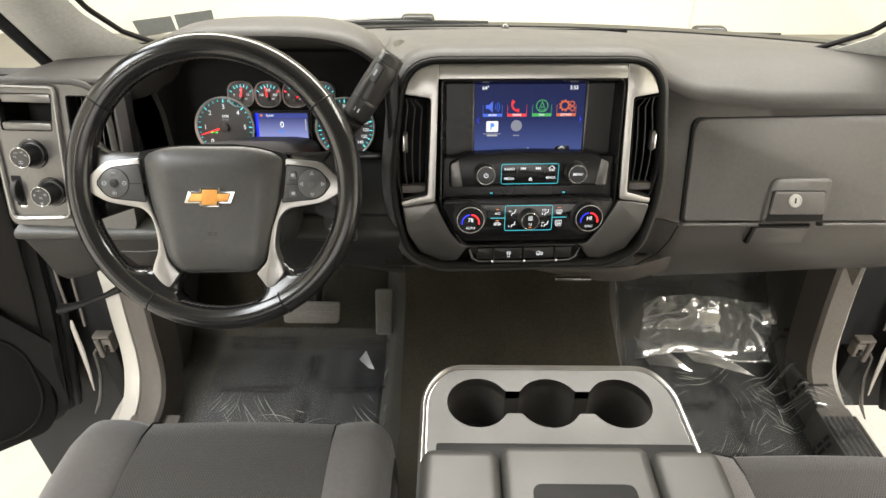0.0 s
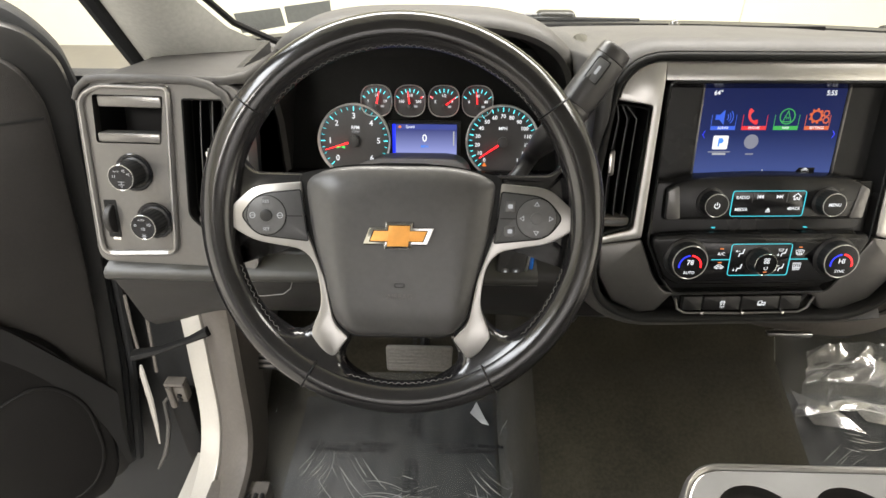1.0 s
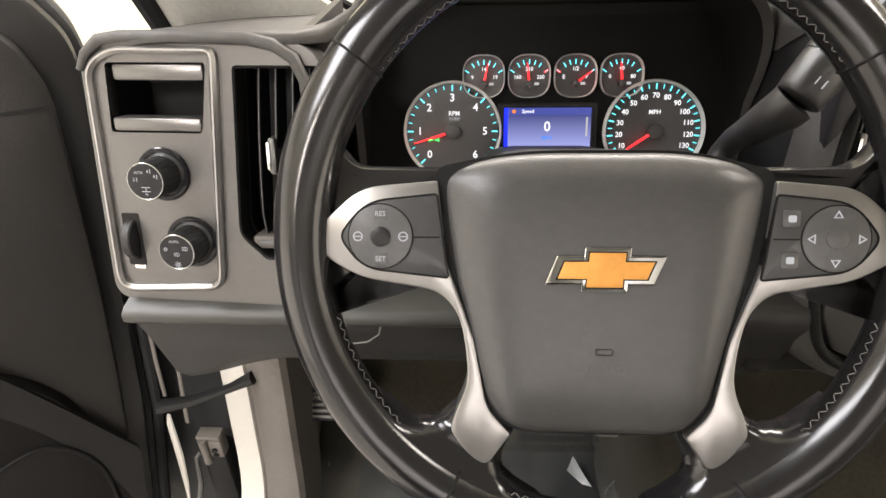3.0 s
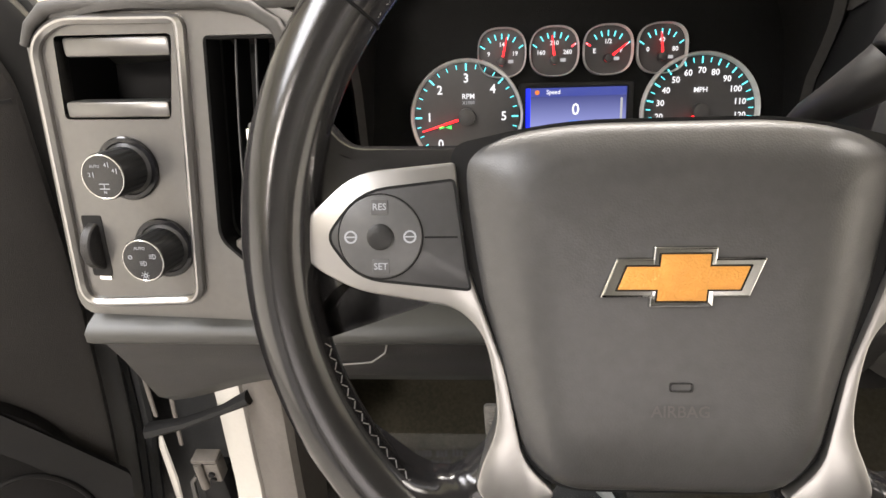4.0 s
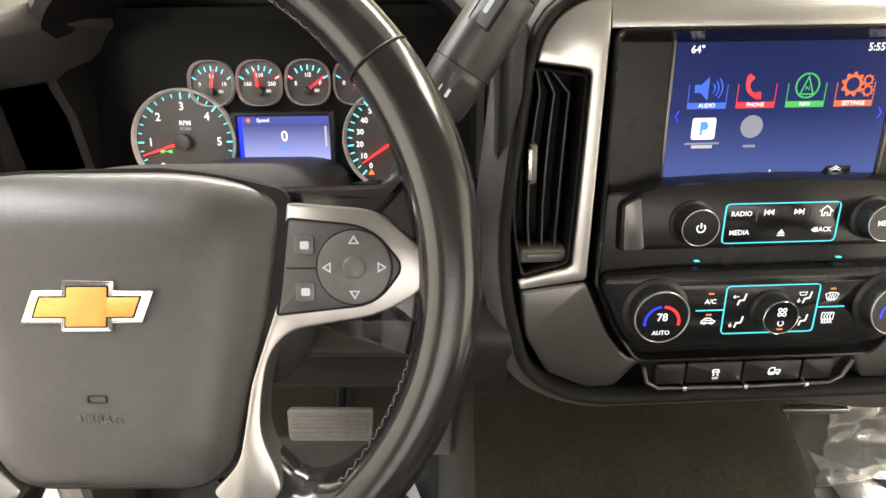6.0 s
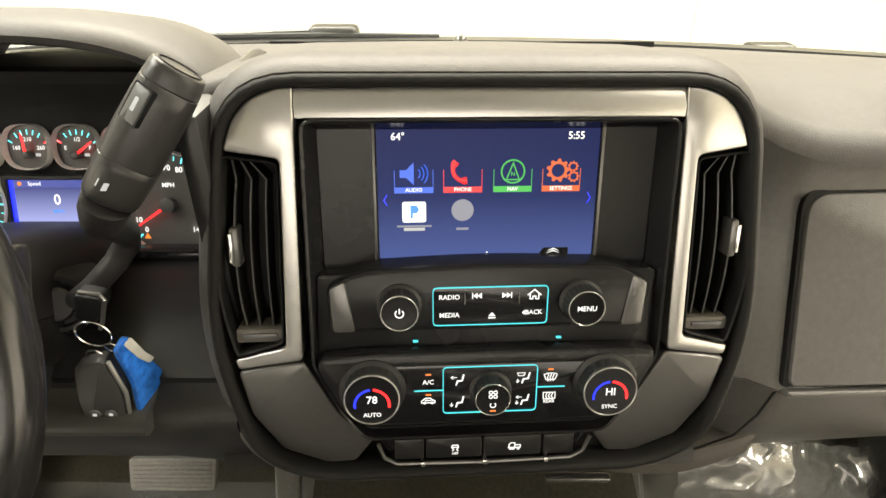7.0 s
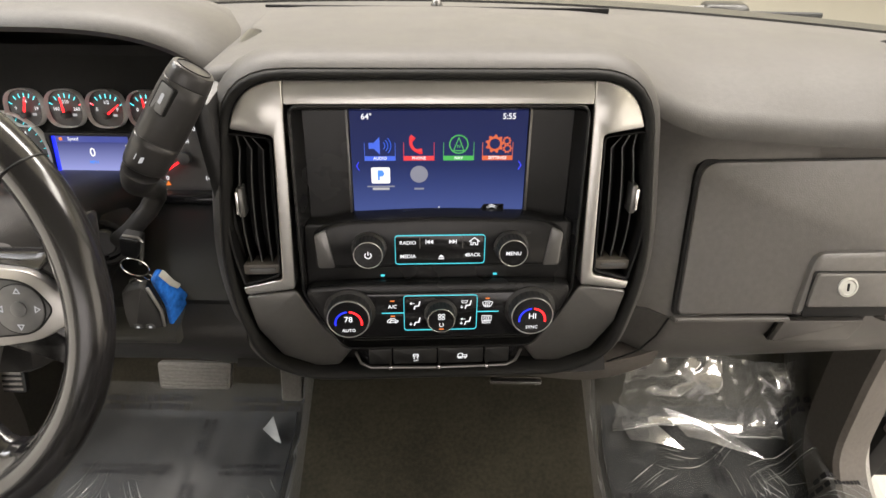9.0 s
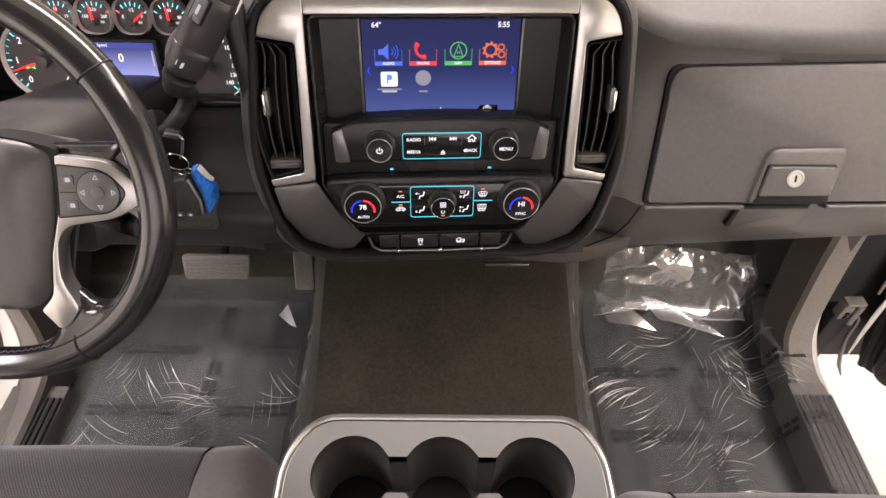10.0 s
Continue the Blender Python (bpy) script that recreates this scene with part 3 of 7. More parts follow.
wpart("passenger_fascia", sweep_x(right_section, [0.16 + i * 0.02 for i in range(33)]), DASH, dash, "", 50)

# the glovebox door, in its own axes: it leans back and turns with the fascia
GB = facing(0.266, 0.864, 0.445, 27) @ pose(0, 0, 0, 0, 3.7, 0)
LOWER = facing(0.266, 0.876, 0.41, 3) @ pose(0, 0, 0, 0, 3.7, 0)


def gpart(name, bm, mat_, parent, label="", axes=None):
    bm.transform(axes or GB)
    return wpart(name, bm, mat_, parent, label)


gpart("door_gap", slab(rounded([(-0.001, 0.001), (0.470, 0.001), (0.478, 0.190), (0.0115, 0.1785)], [0.004, 0.01, 0.03, 0.024], 6), -0.014, -0.0005, 0.0005), PIT, dash, "dark gap round the glovebox door")
glove = gpart("glovebox_door", slab(rounded([(0.003, 0.002), (0.466, 0.002), (0.474, 0.184), (0.0145, 0.1715)], [0.008, 0.012, 0.03, 0.022], 6), -0.010, 0.0035, 0.003), DASH, dash, "large dark grey glovebox door")
surround = rounded([(0.134, 0.0015), (0.243, 0.0015), (0.258, 0.077), (0.150, 0.075)], [0.008, 0.008, 0.016, 0.016], 6)
gpart("handle_surround", slab(surround, -0.004, 0.0105, 0.006), DASH, glove)
gpart("handle_recess", slab(rounded([(0.141, 0.002), (0.2405, 0.002), (0.2425, 0.054), (0.150, 0.0545)], 0.004), -0.002, 0.0112, 0.0006), PIT, glove)
gpart("latch", slab(rounded([(0.1435, 0.0135), (0.2390, 0.0135), (0.2400, 0.0520), (0.1525, 0.0525)], 0.004), 0.0, 0.0150, 0.002), DASH, glove, "grey glovebox latch plate")
gpart("lock", lathe([(0.0112, 0.012), (0.0112, 0.0170), (0.0088, 0.0180), (0.0085, 0.0165), (0.001, 0.0165)], 22, 0.1868, 0.0370), PILLAR, glove, "round bright lock")
gpart("keyhole", slab(rect(0.1855, 0.0325, 0.1881, 0.0415, 0.001), 0.0155, 0.0171, 0), PIT, glove)
for x0, x1 in ((0.0, 0.134), (0.245, 0.47)):
    gpart("lower_edge", slab(rect(x0, -0.0075, x1, -0.0010, 0.002), -0.012, 0.0050, 0.003), DASH, dash)
gpart("pull_plate", slab(rounded([(0.1310, -0.0180), (0.2270, -0.0195), (0.2350, 0.0130), (0.1375, 0.0155)], 0.003), -0.012, 0.0085, 0.003), DASH, dash, "grey pull plate under the glovebox latch", LOWER)
gpart("plate_gap", slab(rounded([(0.1290, -0.0200), (0.2285, -0.0215), (0.2390, 0.0155), (0.1355, 0.0180)], 0.003), -0.012, 0.0020, 0.0), PIT, dash, "", LOWER)
gpart("panel_seam", tube([(0.004, 0.027, 0.004), (0.0008, 0.017, 0.001), (-0.007, -0.009, 0.000), (-0.0216, -0.0375, -0.004), (-0.051, -0.0726, -0.020), (-0.075, -0.085, -0.032)], 0.0012, 6), PIT, dash, "dark curved seam below the stack", LOWER)


# under the stack
def mid_section(x):
    k = lerp_table(x, [(-0.24, 0.0), (-0.12, 1.0), (0.12, 1.0), (0.25, 0.3)])[0]
    lift = lerp_table(x, [(0.15, 0.0), (0.46, 0.05)])[0]
    rows = [(0.875, 0.38), (0.850, 0.362), (0.862, 0.352 - 0.004 * k), (0.90, 0.340 - 0.02 * k), (0.955, 0.335 - 0.04 * k), (1.02, 0.34), (1.08, 0.40), (1.0, 0.42)]
    return [(y + 0.5 * lift, z + lift) for y, z in rows]


wpart("centre_undercover", sweep_x(mid_section, [-0.24 + i * 0.02 for i in range(23)]), KNEE, dash, "", 50)
def flap_section(x):
    dip = math.sin(max(0, min(1, (x - 0.02) / 0.40)) * math.pi)
    lift = lerp_table(x, [(0.18, 0.0), (0.46, 0.07)])[0]
    return [(y + 0.5 * lift, z + lift) for y, z in [(0.885, 0.335), (0.893, 0.324 - 0.03 * dip), (0.95, 0.290 - 0.04 * dip), (1.05, 0.27), (1.05, 0.34)]]


wpart("undercover_flap", sweep_x(flap_section, [0.02 + i * 0.02 for i in range(14)]), KICK, dash, "grey lower cover under the centre stack", 50)
wpart("release_tab", box(0.066, 0.866, 0.314, 0.132, 0.876, 0.322, 0.003), CHROME, dash, "small shiny tab under the stack")


# driver's side lower panel
def knee_section(x):
    k = lerp_table(x, [(-0.86, 0.0), (-0.72, 1.0), (-0.32, 1.0), (-0.21, 0.6)])[0]
    zb = 0.292 + 0.033 * k
    return [(0.905, 0.475), (0.838, 0.447), (0.832, 0.430), (0.848, 0.390), (0.870, zb + 0.03), (0.890, zb + 0.004), (0.92, zb - 0.006), (1.04, zb + 0.02), (1.06, 0.45)]


wpart("knee_panel", sweep_x(knee_section, [-0.845 + i * 0.0205 for i in range(32)]), KNEE, dash, "grey panel below the steering column, darkened for shade", 50)
ledge = sweep_x(lambda x: [(0.86, 0.455), (0.826, 0.4495), (0.819, 0.4455), (0.818, 0.438), (0.823, 0.432), (0.86, 0.428)], [-0.845, -0.835] + [-0.82 + i * 0.03 for i in range(19)])
wpart("ledge", ledge, CONSOLE_TOP, dash, "raised ledge under the switch panel", 60)
# wall between the cluster and the stack, and the pocket behind the wheel
wpart("cluster_apron", sweep_x(lambda x: [(1.035, 0.497), (1.0, 0.492), (0.90, 0.478), (0.86, 0.462), (0.86, 0.45), (1.05, 0.45)], [-0.645, -0.45, -0.225]), BLACK, dash, "black panel below the cluster")
wpart("column_backing", box(-0.635, 1.075, 0.40, -0.24, 1.095, 0.668, 0.003), RIM_BLACK, dash)
wpart("console_flank", box(-0.226, 0.875, 0.36, -0.205, 1.08, 0.69, 0.008), BLACK, dash)
wpart("panel_side", sweep_x(lambda x: [(0.90, 0.44), (0.895, 0.55), (0.915, 0.675), (1.08, 0.675), (1.08, 0.44)], [-0.668, -0.664, -0.660]), BLACK, dash)
wpart("end_body", sweep_x(lambda x: [(0.955, 0.44), (0.955, 0.55), (0.955, 0.655), (1.1, 0.645), (1.1, 0.44)], [-0.85, -0.75, -0.66]), DASH, dash)

# hood over the instruments: an arch that runs forward
HX, HW = -0.437, 0.203


def hood_line(a, grow):
    """Point of the arch at angle a from the right foot to the left foot."""
    c, s = math.cos(a), math.sin(a)
    ex = abs(c) ** 0.62 * (1 if c > 0 else -1)
    ez = max(0.0, s) ** 0.60
    return HX + (HW + grow) * ex, 0.575 + (0.143 + grow) * ez


HOOD = ((1.075, -0.022), (1.02, -0.012), (0.985, -0.006), (0.972, -0.001), (0.968, 0.006), (0.975, 0.012), (1.0, 0.016), (1.06, 0.012), (1.14, -0.006), (1.24, -0.04))


def hood_rings(rows):
    out = []
    for yy, grow in rows:
        line = [hood_line(math.pi * i / 40, grow) for i in range(41)]
        line = [(line[0][0], 0.46), (line[0][0], 0.52)] + line + [(line[-1][0], 0.52), (line[-1][0], 0.46)]
        out.append([(x, yy + 0.05 * min(1.0, 1 - (z - 0.575) / 0.15) * (1 if yy < 1.05 else 0.3), z) for x, z in line])
    return out


bm = bmesh.new()
loops(bm, hood_rings(HOOD[3:]), close=False, cap_last=False)
wpart("cluster_hood", bm, DASH_TOP, dash, "arched hood over the instruments", 50)
bm = bmesh.new()
loops(bm, hood_rings(HOOD[:4]), close=False, cap_last=False)
wpart("hood_lining", bm, RIM_BLACK, dash, "black lining under the hood", 50)

# rolled edge of the top pad over the switch unit, down past the vent
EDGE = facing(-0.79, 0.862, 0.57, 13, -3)
roll_line = [(-0.057, 0.088), (-0.050, 0.101), (-0.036, 0.1115), (-0.018, 0.1140), (0.03, 0.1145), (0.09, 0.1130), (0.112, 0.108), (0.128, 0.098), (0.1365, 0.080), (0.139, 0.05), (0.141, -0.08)]
bm = tube([(x, y, 0.003) for x, y in roll_line], [0.003, 0.004] + [0.0052] * 8 + [0.004], 10)
bm.transform(EDGE)
wpart("rolled_edge", bm, DASH_TOP, dash, "", 80)

# ---- centre stack ----
S = facing(0.002, 0.876, 0.562, 13) @ pose(0, 0, 0, 0, 3.7, 0)  # turned slightly away from the driver
stack = thing("centre_stack", S, "silver framed centre stack in the dashboard", "dashboard trim")
SO = [(-0.209, 0.1585), (-0.2355, -0.062), (-0.209, -0.174), (-0.152, -0.204), (0.152, -0.204), (0.209, -0.174), (0.2355, -0.062), (0.209, 0.1585)]
SR = [0.066, 0.09, 0.06, 0.05, 0.05, 0.06, 0.09, 0.066]
stack_outer = rounded(SO, SR, 7)
for name_, rows_, mat_, word_ in (("rim_shoulder", ((-0.009, -0.045), (-0.006, -0.022), (-0.002, -0.013), (0.003, -0.006), (0.006, -0.0035), (0.008, -0.0045)), DASH_TOP, "grey shoulder round the centre stack"),
                                  ("soft_rim", ((0.0068, -0.02), (0.0072, -0.004), (0.0085, 0.0005), (0.0110, 0.0022), (0.0138, 0.0018), (0.0160, -0.001), (0.017, -0.006), (0.017, -0.03)), RIM_BLACK, "black soft rim round the centre stack")):
    bm = bmesh.new()
    loops(bm, [[(x, y, w) for x, y in inset(stack_outer, d)] for d, w in rows_], cap_last=False)
    part(name_, bm, mat_, stack, word_, 60)

CENTRE = [(-0.1425, 0.1195), (-0.1455, -0.078), (-0.123, -0.126), (-0.105, -0.152), (0.105, -0.152), (0.123, -0.126), (0.1455, -0.078), (0.1425, 0.1195)]
centre_out = rounded(CENTRE, [0.010, 0.006, 0.008, 0.01, 0.01, 0.008, 0.006, 0.010], 4)
ventL = rounded([(-0.2025, 0.094), (-0.2140, 0.040), (-0.2150, -0.025), (-0.2060, -0.0715), (-0.1665, -0.0605), (-0.1600, 0.0885)], [0.006, 0.03, 0.03, 0.006, 0.006, 0.006], 4)
ventR = [(-x, y) for x, y in ventL][::-1]
# silver arch with the columns and wings beside the vents
for sx in (-1, 1):
    wing = [(-0.1995, 0.0965), (-0.1930, 0.1180), (-0.1780, 0.1345), (-0.1560, 0.1415), (-0.1462, 0.1415), (-0.1462, 0.1190), (-0.1525, -0.0740), (-0.2060, -0.0835), (-0.2085, -0.0745), (-0.1650, -0.0625), (-0.1585, 0.0910)]
    wing = rounded([(sx * -x, y) for x, y in wing], [0.003, 0.012, 0.02, 0.008, 0.0008, 0.004, 0.004, 0.003, 0.002, 0.005, 0.005], 5)
    bm = plate(wing, -0.02, 0.0035, 0.0018)
    for v in bm.verts:
        if v.co.z > -0.01:
            v.co.z -= 0.13 * max(0.0, abs(v.co.x) - 0.165) + 0.12 * max(0.0, v.co.y - 0.10)
    part("silver_wing", bm, SILVER, stack, "satin silver wing beside screen and vent", 75)
bm = slab(rect(-0.1457, 0.1195, 0.1457, 0.1415, 0.0008), -0.02, 0.0022, 0.001)
for v in bm.verts:
    if v.co.z > -0.01:
        v.co.z -= 0.45 * max(0.0, v.co.y - 0.1290) + 0.002
bmesh.ops.bisect_plane(bm, geom=bm.verts[:] + bm.edges[:] + bm.faces[:], plane_co=(0, 0.1290, 0), plane_no=(0, 1, 0))
for v in bm.verts:
    if abs(v.co.y - 0.1290) < 1e-5 and v.co.z > -0.01:
        v.co.z = 0.0002
part("silver_bar", bm, SILVER, stack, "satin silver bar above the screen")
# lower panel, leaning away below; its silver is darkened to paint the shade
low = [(-0.2055, -0.084), (-0.152, -0.076), (-0.128, -0.128), (-0.112, -0.150), (-0.106, -0.1545), (0.106, -0.1545), (0.112, -0.150), (0.128, -0.128), (0.152, -0.076), (0.2055, -0.084),
       (0.200, -0.128), (0.178, -0.168), (0.140, -0.187), (0.115, -0.186), (0.098, -0.161), (-0.098, -0.161), (-0.115, -0.186), (-0.140, -0.187), (-0.178, -0.168), (-0.200, -0.128)]
bm = plate(rounded(low, 0.004, 3), -0.03, 0.002, 0.0025)
for v in bm.verts:
    if v.co.z > -0.02:
        v.co.z -= max(0.0, -0.084 - v.co.y) * 0.16
part("lower_panel", bm, GUNMETAL, stack, "silver lower panel of the stack, darkened for its downward facet", 75)
part("backing", slab(inset(stack_outer, 0.020), -0.075, -0.060, 0), PIT, stack)
# recess that holds screen, radio and climate controls
bm = bmesh.new()
rows = [[(x, y, w) for x, y in inset(centre_out, d)] for d, w in ((0.0, -0.02), (0.0, 0.004), (0.0012, 0.0055), (0.0028, 0.0045), (0.004, 0.0), (0.010, -0.020))]
loops(bm, rows, cap_last=False)
part("recess_edge", bm, PIANO, stack, "glossy black edge round the recess")
part("recess_panel", slab(inset(centre_out, 0.009), -0.045, -0.0225, 0.0), PIANO, stack, "black panel behind the controls")

# ---- touch screen ----
screen = thing("touch_screen", S, "colour touch screen showing a dark blue home menu", "screen")
part("bezel", ring(rect(-0.134, -0.004, 0.134, 0.1135, 0.006, 5), rect(-0.0885, 0.0045, 0.0885, 0.1095, 0.001, 5), -0.0225, -0.0195, 0.001), PIANO, screen, "smooth black screen surround")
for sx in (-1, 1):
    part("side_edge", box(sx * 0.0905 - 0.0012, 0.004, -0.021, sx * 0.0905 + 0.0012, 0.1105, -0.0182, 0.0006), GUNMETAL, screen)
part("display", slab(rect(-0.088, 0.005, 0.088, 0.1090, 0.0005), -0.0235, -0.0205, 0), SCREEN, screen, "lit dark blue display")
W0 = -0.0201


def icon_tile(x, y, colour_, name):
    """A bracket-shaped tile with a filled foot."""
    t = 0.0007
    outline = [(x - 0.0155, y + 0.006), (x - 0.0155, y - 0.0125), (x + 0.0155, y - 0.0125), (x + 0.0155, y + 0.006), (x + 0.0150, y + 0.006), (x + 0.0150, y - 0.0078), (x - 0.0150, y - 0.0078), (x - 0.0150, y + 0.006)]
    return part(name, slab(outline, W0 - 0.0003, W0, 0), colour_, screen)


cols = [-0.0595, -0.0205, 0.0195, 0.0588]
ROW1, ROW2 = 0.0715, 0.0415
for x, mat_, word in zip(cols, (I_BLUE, I_RED, I_GREEN, I_ORANGE), ("AUDIO", "PHONE", "NAV", "SETTINGS")):
    icon_tile(x, ROW1, mat_, "tile")
    lettering("tile_word", word, 0.0046, x, ROW1 - 0.0100, W0 + 0.0002, G_WHITE, screen)
# loudspeaker icon
sp = [(-0.011, 0.003), (-0.006, 0.003), (0.0, 0.009), (0.0, -0.009), (-0.006, -0.003), (-0.011, -0.003)]
part("speaker_icon", slab([(x + cols[0], y + ROW1 + 0.003) for x, y in sp], W0, W0 + 0.0002, 0), I_BLUE, screen)
for k, r in enumerate((0.005, 0.008, 0.011)):
    arc = [(cols[0] + r * math.cos(a), ROW1 + 0.003 + r * math.sin(a), W0) for a in [radians(-42 + 84 * i / 8) for i in range(9)]]
    part("sound_wave", tube(arc, 0.0005, 5), I_BLUE, screen)
# telephone icon
arc = [(cols[1] + 0.001 + 0.009 * math.cos(a), ROW1 + 0.006 + 0.009 * math.sin(a), W0) for a in [radians(135 + 150 * i / 10) for i in range(11)]]
part("receiver_icon", tube(arc, [0.0028, 0.003, 0.002, 0.0016, 0.0016, 0.0016, 0.0016, 0.0016, 0.002, 0.003, 0.0028], 6, flat=0.2), I_RED, screen)
# compass icon
part("compass_icon", ring(circle(cols[2], ROW1 + 0.004, 0.0098), circle(cols[2], ROW1 + 0.004, 0.0086), W0 - 0.0002, W0, 0), I_GREEN, screen)
part("compass_arrow", ring([(cols[2] - 0.006, ROW1 - 0.003), (cols[2] + 0.006, ROW1 - 0.003), (cols[2], ROW1 + 0.012)], [(cols[2] - 0.0045, ROW1 - 0.002), (cols[2] + 0.0045, ROW1 - 0.002), (cols[2], ROW1 + 0.0095)], W0, W0 + 0.0002, 0), I_GREEN, screen)
lettering("compass_letter", "N", 0.005, cols[2], ROW1 + 0.002, W0 + 0.0003, I_GREEN, screen)


# gear icons
def gear(x, y, r, teeth):
    pts = []
    for i in range(teeth * 4):
        a = 2 * math.pi * i / (teeth * 4)
        pts.append((x + (r if i % 4 in (0, 1) else r * 0.78) * math.cos(a), y + (r if i % 4 in (0, 1) else r * 0.78) * math.sin(a)))
    inner = [(x + r * 0.56 * math.cos(2 * math.pi * i / len(pts)), y + r * 0.56 * math.sin(2 * math.pi * i / len(pts))) for i in range(len(pts))]
    return ring(pts, inner, W0, W0 + 0.0002, 0)


for gx, gy, gr in ((-0.003, 0.0045, 0.0095), (0.009, 0.0075, 0.0045), (0.0098, -0.0005, 0.0048)):
    part("gear_icon", gear(cols[3] + gx, ROW1 + gy, gr, 9), I_ORANGE, screen)
# app tiles of the second row, drawn as plain shapes
part("app_tile", slab(rect(cols[0] - 0.0095, ROW2 - 0.0065, cols[0] + 0.0095, ROW2 + 0.0105, 0.002), W0 - 0.0002, W0, 0), G_WHITE, screen)
part("app_mark", slab([(cols[0] - 0.003, ROW2 - 0.003), (cols[0] - 0.001, ROW2 - 0.003), (cols[0] - 0.001, ROW2 + 0.001), (cols[0] + 0.002, ROW2 + 0.001), (cols[0] + 0.004, ROW2 + 0.004), (cols[0] + 0.002, ROW2 + 0.0075), (cols[0] - 0.003, ROW2 + 0.0075)], W0, W0 + 0.0002, 0), G_SKY, screen)
part("app_foot", slab(rect(cols[0] - 0.014, ROW2 - 0.0105, cols[0] + 0.014, ROW2 - 0.0090, 0.0003), W0 - 0.0002, W0, 0), G_GREY, screen)
part("app_word_bar", slab(rect(cols[0] - 0.0085, ROW2 - 0.0135, cols[0] + 0.0085, ROW2 - 0.0110, 0.0003), W0, W0 + 0.0002, 0), G_DIM, screen)
part("app_disc", slab(circle(cols[1], ROW2 + 0.003, 0.0090), W0 - 0.0002, W0, 0), G_GREY, screen)
part("app_word_bar", slab(rect(cols[1] - 0.005, ROW2 - 0.0135, cols[1] + 0.005, ROW2 - 0.0115, 0.0003), W0, W0 + 0.0002, 0), G_GREY, screen)
for sx in (-1, 1):
    arrow = [(sx * 0.0805, 0.058), (sx * 0.0830, 0.0535), (sx * 0.0805, 0.049), (sx * 0.0812, 0.049), (sx * 0.0840, 0.0535), (sx * 0.0812, 0.058)]
    part("page_arrow", slab(arrow, W0, W0 + 0.0002, 0), G_BLUE, screen)
lettering("temperature", "64°", 0.0085, -0.0715, 0.1035, W0 + 0.0002, G_WHITE, screen)
lettering("time", "5:55", 0.0085, 0.0690, 0.1035, W0 + 0.0002, G_WHITE, screen)
part("tray_tab", slab(rounded([(0.043, 0.0053), (0.068, 0.0053), (0.068, 0.0115), (0.047, 0.0115)], 0.001, 2), W0 - 0.0002, W0, 0), GLOSS_BLACK, screen)
for k in range(2):
    chev = [(0.050, 0.0065 + k * 0.0018), (0.0555, 0.0085 + k * 0.0018), (0.061, 0.0065 + k * 0.0018), (0.0555, 0.0095 + k * 0.0018)]
    part("tray_arrow", slab(chev, W0, W0 + 0.0002, 0), G_WHITE, screen)
part("page_dot", slab(circle(0.0, 0.0085, 0.0007, 10), W0, W0 + 0.0002, 0), G_WHITE, screen)

# ---- radio controls ----
radio = thing("radio_panel", S, "black radio control panel with two round knobs", "radio")
body = rounded([(-0.1290, -0.050), (0.1290, -0.050), (0.1300, -0.010), (0.105, 0.004), (0.0, 0.0085), (-0.105, 0.004), (-0.1300, -0.010)], [0.005, 0.005, 0.006, 0.03, 0.05, 0.03, 0.006], 5)
part("housing", slab(body, -0.03, 0.006, 0.005), PIANO, radio, "black housing with a raised brow")
for sx in (-1, 1):
    cap = rounded([(sx * 0.1255, -0.048), (sx * 0.1275, -0.0105), (sx * 0.1150, -0.0045), (sx * 0.1085, -0.048)], 0.003, 3)
    part("end_cap", slab(cap, 0.0, 0.0072, 0.001), DARK_CAP, radio, "satin silver end cap")


def knob(parent, x, y, r, w0, w1, ring_mat=CHROME, name="knob", face=None):
    k = part(name, lathe([(r * 1.18, w0), (r * 1.18, w0 + 0.002), (r * 1.02, w0 + 0.0035), (r, w1 - 0.002), (r * 0.97, w1 - 0.0006), (r * 0.94, w1), (0.0006, w1)], 36, x, y), BLACK, parent, "round black knob")
    part("knob_ring", ring(circle(x, y, r * 0.965, 36), circle(x, y, r * 0.922, 36), w1 - 0.0015, w1 + 0.0005, 0.0002), ring_mat, k, "thin chrome ring")
    part("knob_face", slab(circle(x, y, r * 0.90, 36), w1 - 0.001, w1 + 0.0003, 0), face or GLOSS_BLACK, k)
    grip = bmesh.new()
    for i in range(24):
        a = 2 * math.pi * i / 24
        c, s = math.cos(a), math.sin(a)
        loops(grip, [[(x + (r + 0.0006) * math.cos(a + d), y + (r + 0.0006) * math.sin(a + d), w) for w in (w0 + 0.004, w1 - 0.002)] for d in (-0.05, 0.05)], close=False, cap_last=False)
    tagged(part("grip_ribs", grip, RUBBER, k), kind="stuff")
    return k


kl = knob(radio, -0.0728, -0.0255, 0.0152, 0.006, 0.0235, STEEL)
kr = knob(radio, 0.0740, -0.0255, 0.0152, 0.006, 0.0235, STEEL)
arc = [(-0.0728 + 0.0032 * math.cos(a), -0.0255 + 0.0032 * math.sin(a), 0.0240) for a in [radians(-230 + 280 * i / 14) for i in range(15)]]
part("power_mark", tube(arc, 0.0005, 4), G_WHITE, kl)
part("power_mark", slab(rect(-0.0733, -0.0255, -0.0723, -0.0213, 0.0002), 0.0237, 0.0242, 0), G_WHITE, kl)
lettering("menu_word", "MENU", 0.0062, 0.0740, -0.0255, 0.0241, G_WHITE, kr)
fo = rect(-0.0463, -0.0445, 0.0468, -0.0115, 0.004, 5)
